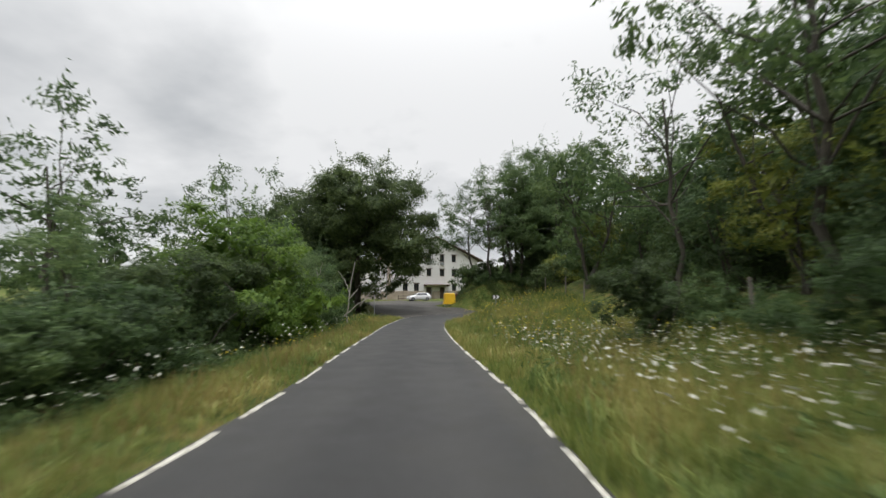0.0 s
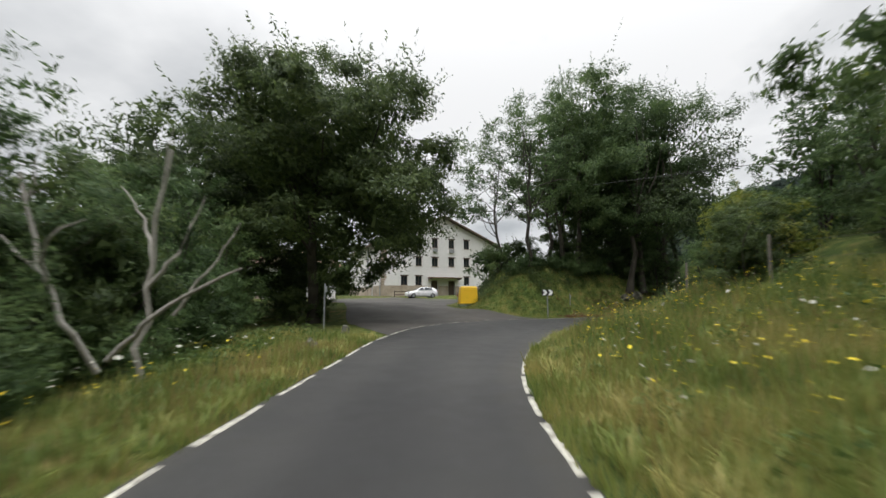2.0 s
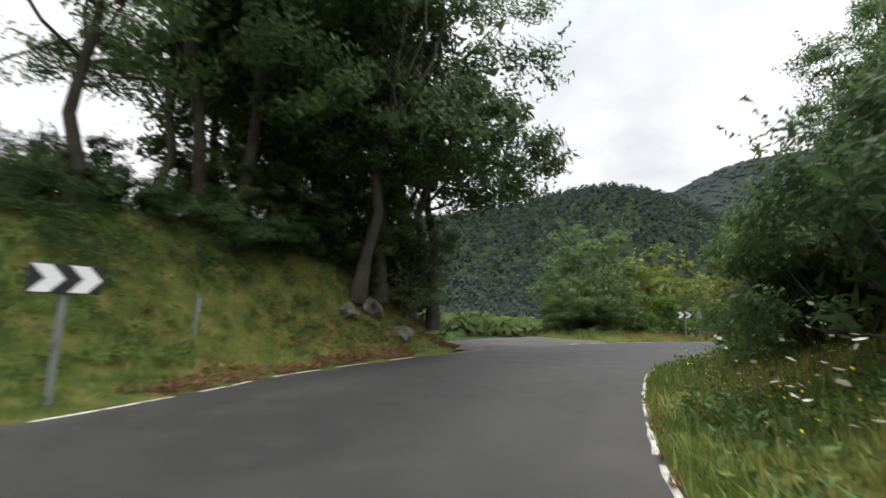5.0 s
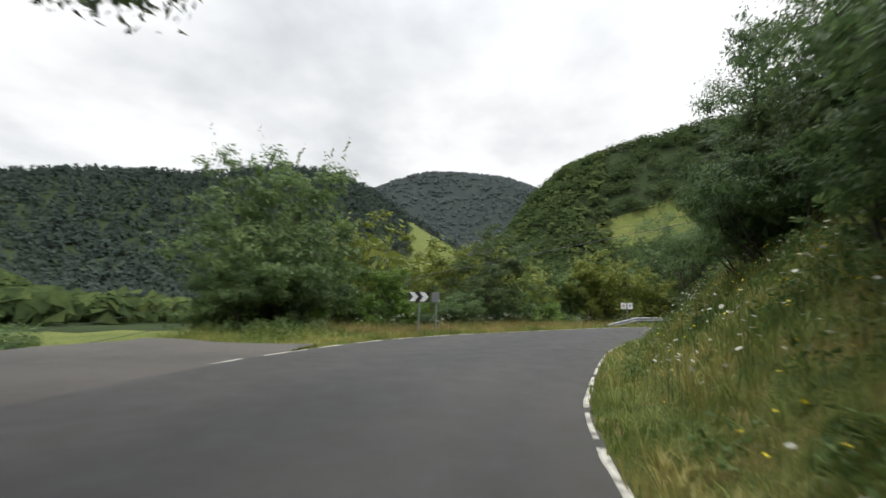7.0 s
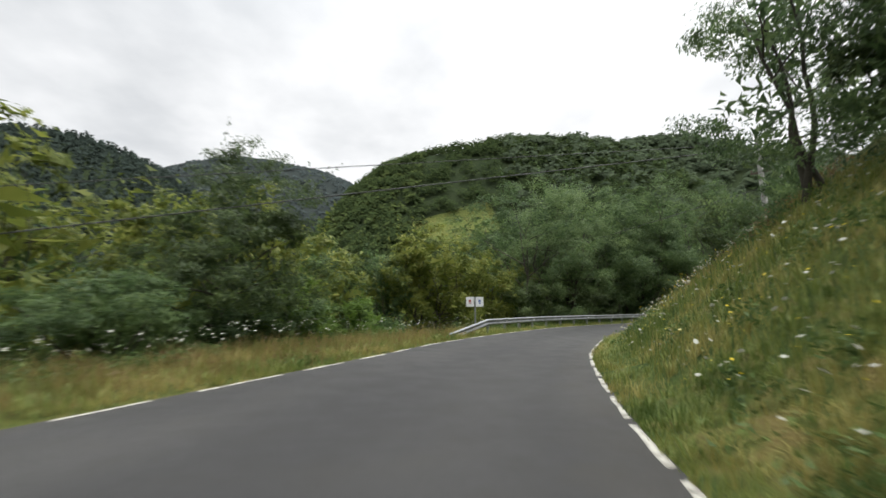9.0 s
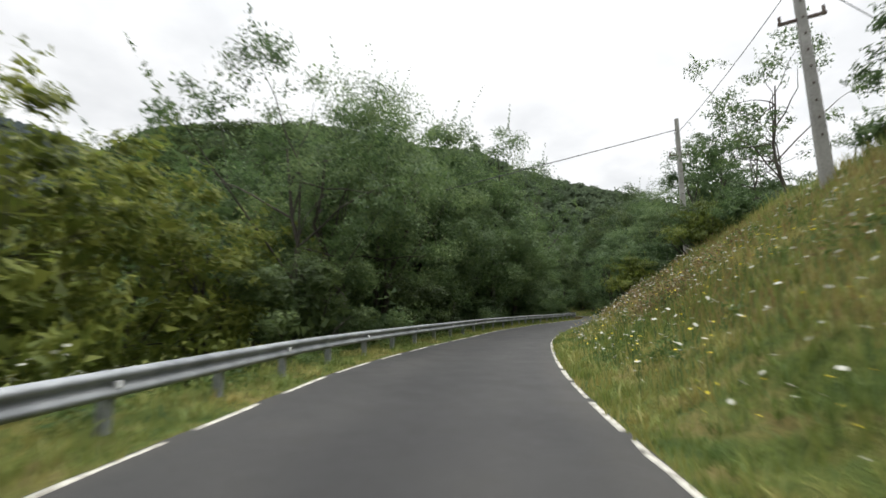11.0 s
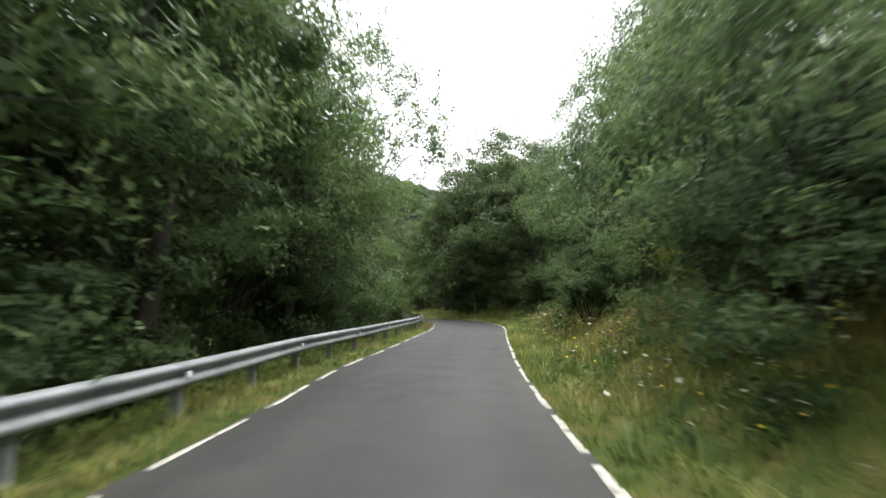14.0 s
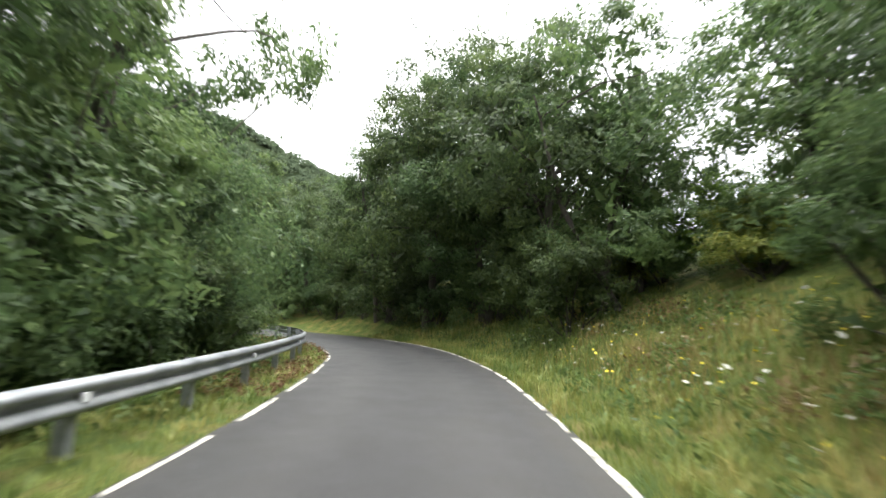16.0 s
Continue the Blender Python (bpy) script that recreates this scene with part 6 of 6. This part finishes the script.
    part("plinth", boxes((-0.05, -0.003, 0, 5.15, 0, 1.72), (-0.05, -0.003, 6.35, deep, 0, 1.72)), STONE, ob, "sandstone plinth")
    rng = random.Random(4)
    z = 1.74
    while z < eave - 0.5:
        h, w = rng.uniform(0.32, 0.48), rng.uniform(0.45, 0.95)
        part("corner_stone", boxes((-0.03, w, -0.035, 0.3, z, z + h - 0.03), bevel=0.01), STONE, ob)
        z += h
    # roof: two slopes with tile courses
    for sgn, edge_u in ((-1, 0.0), (1, wide)):
        run = abs(edge_u - mid)
        slope = (apex - eave) / run
        over = 0.95
        u_out = edge_u + sgn * over
        z_out = eave - slope * over
        bm = bmesh.new()
        box(bm, 0, 1, -0.9, deep + 0.6, 0, 0.16)
        for v in bm.verts:
            t = v.co.x
            v.co.x = u_out + (mid - u_out) * t
            v.co.z += z_out + (apex - z_out) * t + 0.03
        bmesh.ops.recalc_face_normals(bm, faces=bm.faces)
        roof = part("roof", bm, DARK_WOOD, ob, "dark timber eaves under clay tiles")
        bm = bmesh.new()
        n = 90
        for k in range(n):
            y = -0.95 + k * (deep + 1.6) / n
            prof = [(y, 0.0), (y + 0.09, 0.085), (y + 0.2, 0.085), (y + 0.29, 0.0)]
            rows = []
            for t in (0.0, 1.0):
                u = u_out - sgn * -0.06 * (1 - t) + (mid - u_out) * t
                zz = z_out + (apex - z_out) * t + 0.195
                rows.append([bm.verts.new((u, a, zz + b)) for a, b in prof])
            for q in range(3):
                bm.faces.new((rows[0][q], rows[0][q + 1], rows[1][q + 1], rows[1][q]))
        bmesh.ops.recalc_face_normals(bm, faces=bm.faces)
        part("tiles", bm, ROOF_TILE, roof, "weathered clay roof tiles")
        for k in range(9):
            t = (k + 0.5) / 9
            u, zz = u_out + (mid - u_out) * t, z_out + (apex - z_out) * t
            part("rafter_end", boxes((u - 0.08, u + 0.08, -0.75, -0.0, zz - 0.14, zz + 0.02)), DARK_WOOD, roof)
    part("canopy", boxes((7.7, 13.3, -1.5, 0.0, 2.98, 3.1), bevel=0.02), ROOF_TILE, ob, "reddish tiled porch canopy")
    for u in (7.8, 13.0):
        part("canopy_beam", boxes((u, u + 0.2, -1.3, 0.0, 2.75, 2.97)), DARK_WOOD, ob)
    chimney = part("chimney", boxes((2.2, 3.2, 6.0, 7.0, 9.4, 11.6), (2.1, 3.3, 5.9, 7.1, 11.6, 11.75), bevel=0.02), CONCRETE, ob, "grey block chimney")
    part("flue_pipe", boxes((-0.42, -0.2, 8.0, 8.22, 3.2, 11.2), (-0.48, -0.14, 7.94, 8.28, 11.2, 11.45), bevel=0.06), SIGN_BACK, ob, "tall grey metal flue pipe")
    part("downpipe", boxes((-0.25, -0.12, 0.05, 0.18, 0, 8.4), bevel=0.03), SIGN_BACK, ob, "grey downpipe")


farmhouse()


def cottage():
    ob = thing("cottage", pose(-31, 74.5, 1.2, 0, 0, 27), "low white farm building with dark windows under trees", "house")
    wide, high, deep = 16.0, 4.7, 8.0
    spots = [(3.0, 1.9, 1.2, 1.5), (7.0, 1.9, 1.3, 1.7), (11.0, 1.9, 1.2, 1.5), (3.0, 4.0, 0.9, 0.9), (11.0, 4.0, 0.9, 0.9)]
    holes = [(u - w / 2, u + w / 2, z - h / 2, z + h / 2) for u, z, w, h in spots] + [(13.2, 14.4, 0, 2.2)]
    part("front_wall", wall_panel(0, wide, -0.6, high, holes, 0, 0.4), PLASTER, ob, "white plastered wall")
    part("side_wall", boxes((0, 0.4, 0.4, deep, -0.6, high)), PLASTER, ob)
    part("side_wall", boxes((wide - 0.4, wide, 0.4, deep, -0.6, high)), PLASTER, ob)
    part("back_wall", boxes((0.4, wide - 0.4, deep - 0.4, deep, -0.6, high)), PLASTER, ob)
    for u, z, w, h in spots:
        house_window(ob, u, z, w, h, lambda u, z: (u, 0.0, z))
    part("door", boxes((13.25, 14.35, 0.2, 0.27, 0, 2.18)), DARK_WOOD, ob, "dark wooden door")
    bm = bmesh.new()
    box(bm, -0.5, wide + 0.5, -0.7, deep + 0.7, 0, 0.2)
    for v in bm.verts:
        v.co.z += high - 0.05
    top = [bm.verts.new(p) for p in ((-0.5, deep / 2, high + 2.4), (wide + 0.5, deep / 2, high + 2.4))]
    lo = [bm.verts.new(p) for p in ((-0.5, -0.7, high + 0.15), (wide + 0.5, -0.7, high + 0.15), (wide + 0.5, deep + 0.7, high + 0.15), (-0.5, deep + 0.7, high + 0.15))]
    bm.faces.new((lo[0], lo[1], top[1], top[0]))
    bm.faces.new((lo[2], lo[3], top[0], top[1]))
    bm.faces.new((lo[3], lo[0], top[0]))
    bm.faces.new((lo[1], lo[2], top[1]))
    part("roof", bm, ROOF_TILE, ob, "weathered clay tile roof")
    part("stone_base", boxes((-0.05, 6.2, -0.06, -0.003, -0.6, 0.75)), STONE, ob, "sandstone base course")


cottage()


# ---- cars ----
def hatchback(x, y, turn, paint, label):
    g = ground_at(x, y) + 0.035
    ob = thing("parked_car", pose(x, y, g, 0, 0, turn), label, "car", "parked cars")
    # stations along the car: place, sill, belt height, roof height, half width, roof half width
    st = [(-2.12, 0.36, 0.62, 0.63, 0.62, 0.55), (-2.02, 0.24, 0.76, 0.78, 0.80, 0.66), (-1.55, 0.20, 0.88, 0.90, 0.88, 0.70), (-1.0, 0.20, 0.96, 1.0, 0.90, 0.70),
          (-0.35, 0.20, 0.97, 1.38, 0.91, 0.62), (0.25, 0.20, 0.98, 1.47, 0.91, 0.63), (0.9, 0.20, 1.0, 1.45, 0.90, 0.62), (1.5, 0.20, 1.03, 1.36, 0.89, 0.58),
          (1.92, 0.24, 1.04, 1.14, 0.84, 0.60), (2.08, 0.34, 0.92, 0.94, 0.74, 0.6)]
    st = spline(np.array(st), 0.12)
    rows = []
    for px, sill, belt, roof, hw, rw in st:
        rows.append([(px, -hw * 0.9, sill), (px, -hw, sill + 0.18), (px, -hw, (sill + belt) / 2 + 0.1), (px, -hw * 0.96, belt), (px, -rw, roof - 0.05), (px, -rw * 0.7, roof),
                     (px, rw * 0.7, roof), (px, rw, roof - 0.05), (px, hw * 0.96, belt), (px, hw, (sill + belt) / 2 + 0.1), (px, hw, sill + 0.18), (px, hw * 0.9, sill)])
    v = np.array(rows).reshape(-1, 3)
    n, m = len(rows), 12
    i, j = np.meshgrid(np.arange(n - 1), np.arange(m), indexing="ij")
    k = (j + 1) % m
    f = np.stack([i * m + j, i * m + k, (i + 1) * m + k, (i + 1) * m + j], -1).reshape(-1, 4)
    body = mesh_part("body", raw_mesh("body", v, f, paint, True), ob)
    bm = bmesh.new()
    for e in (0, n - 1):
        bm.faces.new([bm.verts.new(p) for p in rows[e]])
    part("bumper", bm, paint, ob)
    # glass: side windows, windscreen and rear window, standing just proud
    def glass(name, pts):
        bm = bmesh.new()
        a = [bm.verts.new(p) for p in pts]
        bm.faces.new(a)
        r = bmesh.ops.extrude_face_region(bm, geom=list(bm.faces))
        bmesh.ops.translate(bm, vec=(0, 0, -0.01), verts=[q for q in r["geom"] if isinstance(q, bmesh.types.BMVert)])
        part(name, bm, GLASS, ob)
    for sg in (-1, 1):
        glass("side_window", [(-0.85, sg * 0.885, 1.0), (0.1, sg * 0.895, 1.01), (0.1, sg * 0.685, 1.41), (-0.3, sg * 0.70, 1.33)])
        glass("side_window", [(0.17, sg * 0.895, 1.01), (1.35, sg * 0.885, 1.05), (1.2, sg * 0.68, 1.37), (0.17, sg * 0.685, 1.41)])
    glass("windscreen", [(-1.05, -0.72, 1.03), (-1.05, 0.72, 1.03), (-0.38, 0.58, 1.40), (-0.38, -0.58, 1.40)])
    glass("rear_window", [(1.98, -0.62, 1.14), (1.98, 0.62, 1.14), (1.52, 0.55, 1.39), (1.52, -0.55, 1.39)])
    for sg in (-1, 1):
        part("headlight", boxes((-2.03, -1.75, sg * 0.72 - 0.1, sg * 0.72 + 0.1, 0.66, 0.80), bevel=0.03), GLASS, ob)
        part("tail_light", boxes((1.9, 2.04, sg * 0.72 - 0.1, sg * 0.72 + 0.1, 0.80, 1.0), bevel=0.03), SIGN_RED, ob)
        part("mirror", boxes((-0.82, -0.66, sg * 1.0 - 0.09, sg * 1.0 + 0.09, 0.98, 1.1), bevel=0.03), paint, ob)
        part("door_handle", boxes((0.0, 0.16, sg * 0.915 - 0.012, sg * 0.915 + 0.012, 0.86, 0.89)), GREY_PLASTIC, ob)
    for wx in (-1.33, 1.31):
        for sg in (-1, 1):
            bm = bmesh.new()
            bmesh.ops.create_cone(bm, cap_ends=True, segments=24, radius1=0.32, radius2=0.32, depth=0.2)
            wheel = part("wheel", bm, RUBBER, ob, "black tyre")
            wheel.matrix_local = pose(wx, sg * 0.83, 0.32, 90, 0, 0)
            bm = bmesh.new()
            bmesh.ops.create_cone(bm, cap_ends=True, segments=20, radius1=0.21, radius2=0.19, depth=0.215)
            part("rim", bm, SIGN_BACK, wheel, "silver wheel rim")
    return ob


hatchback(-4.4, 78.6, 20, CAR_WHITE, "white hatchback parked before the farmhouse")
hatchback(2.6, 81.0, 24, CAR_RED, "dark red car parked near the porch")


# ---- containers ----
def container(x, y, turn, mat, label, w=1.5, d=1.15, h=1.5):
    g = ground_at(x, y)
    ob = thing("recycling_container", pose(x, y, g, 0, 0, turn), label, "container", "containers")
    part("foot", boxes((-w / 2 + 0.12, w / 2 - 0.12, -d / 2 + 0.1, d / 2 - 0.1, -0.1, 0.1)), SIGN_WHITE, ob, "pale base plate")
    bm = bmesh.new()
    box(bm, -w / 2, w / 2, -d / 2, d / 2, 0.08, h)
    for v in bm.verts:
        if v.co.z > 0.5:
            v.co.x *= 0.9
            v.co.y *= 0.8
    top = [e for e in bm.edges if all(v.co.z > 0.5 for v in e.verts)]
    bmesh.ops.bevel(bm, geom=top, offset=0.16, segments=4, affect="EDGES", profile=0.5)
    side = [e for e in bm.edges if abs(e.verts[0].co.z - e.verts[1].co.z) > 0.6]
    bmesh.ops.bevel(bm, geom=side, offset=0.06, segments=3, affect="EDGES", profile=0.5)
    body = part("body", bm, mat, ob, smooth=False)
    part("rim", boxes((-w / 2 - 0.03, w / 2 + 0.03, -d / 2 - 0.03, d / 2 + 0.03, 0.08, 0.17), bevel=0.02), mat, ob)
    part("slot", boxes((-0.3, 0.3, -d / 2 * 0.845 - 0.015, -d / 2 * 0.845 + 0.04, h - 0.42, h - 0.28), bevel=0.01), mat, ob)
    part("lifting_lug", boxes((-0.08, 0.08, -0.03, 0.03, h - 0.02, h + 0.12), bevel=0.015), SIGN_BACK, ob)


container(0.75, 56.25, 8, YELLOW_PLASTIC, "bright yellow recycling container on the grass edge")
container(0.75, 57.75, 10, GREY_PLASTIC, "grey recycling container behind a yellow one")


# ---- fences ----
def panel_fence(x0, y0, x1, y1, high, label):
    """A pale weathered fence: rails, slats and end posts on the ground."""
    span = math.hypot(x1 - x0, y1 - y0)
    turn = math.degrees(math.atan2(y1 - y0, x1 - x0))
    g = min(ground_at(x0, y0), ground_at(x1, y1))
    ob = thing("panel_fence", pose(x0, y0, g, 0, 0, turn), label, "fence")
    part("top_rail", boxes((0, span, -0.07, 0.07, high - 0.12, high), bevel=0.01), OLD_WOOD, ob)
    part("low_rail", boxes((0, span, -0.05, 0.05, 0.08, 0.2), bevel=0.01), OLD_WOOD, ob)
    rng = random.Random(8)
    slat = boxes((-0.075, 0.075, -0.03, 0.03, 0.2, high - 0.12))
    me = bpy.data.meshes.new("slat")
    slat.to_mesh(me)
    slat.free()
    me.materials.append(OLD_WOOD)
    at = 0.35
    while at < span - 0.2:
        sl = mesh_part("slat", me, ob)
        sl.location = (at, rng.uniform(-0.01, 0.01), 0)
        at += 0.24
    for k in range(int(span // 3) + 1):
        part("post", boxes((k * 3 - 0.13, k * 3 + 0.13, -0.13, 0.13, -0.3, high + 0.1), bevel=0.015), CONCRETE, ob)


panel_fence(31.3, 59.8, 30.2, 74, 1.05, "weathered grey slatted fence beside the side lane")


def wire_fence():
    ob = thing("wire_fence", pose(0, 0, 0), "old wooden posts with slack wire in the meadow", "fence")
    spots = [(7.6, 2 + 4.2 * k) for k in range(9)]
    rng = random.Random(3)
    tops = []
    for x, y in spots:
        x += rng.uniform(-0.3, 0.3)
        g = ground_at(x, y)
        bm = bmesh.new()
        bmesh.ops.create_cone(bm, cap_ends=True, segments=9, radius1=0.05, radius2=0.04, depth=1.5)
        p = part("post", bm, OLD_WOOD, ob)
        p.matrix_local = pose(x, y, g + 0.5, rng.uniform(-4, 4), rng.uniform(-4, 4), 0)
        tops.append((x, y, g))
    for h in (0.6, 1.0):
        v, f = tube_arrays([(x, y, g + h) for x, y, g in tops], np.full(len(tops), 0.003), 4)
        mesh_part("wire", raw_mesh("wire", v, f, CABLE), ob, "thin dark wire")


wire_fence()


def rail_bench():
    ob = thing("low_rail_fence", pose(-8.6, 83.5, ground_at(-8.6, 83.5), 0, 0, 23.2), "low dark wooden rail before the farmhouse", "fence")
    for k in range(3):
        part("post", boxes((k * 2.2 - 0.06, k * 2.2 + 0.06, -0.06, 0.06, -0.2, 0.95), bevel=0.01), DARK_WOOD, ob)
    part("rail", boxes((-0.1, 4.5, -0.05, 0.05, 0.78, 0.9), bevel=0.01), DARK_WOOD, ob)
    part("rail", boxes((-0.1, 4.5, -0.05, 0.05, 0.35, 0.45), bevel=0.01), DARK_WOOD, ob)


rail_bench()
plant("shrub", "porch_shrub", 3.4, 64.5, "leafy green shrub at the edge of the mound", scale=1.25)
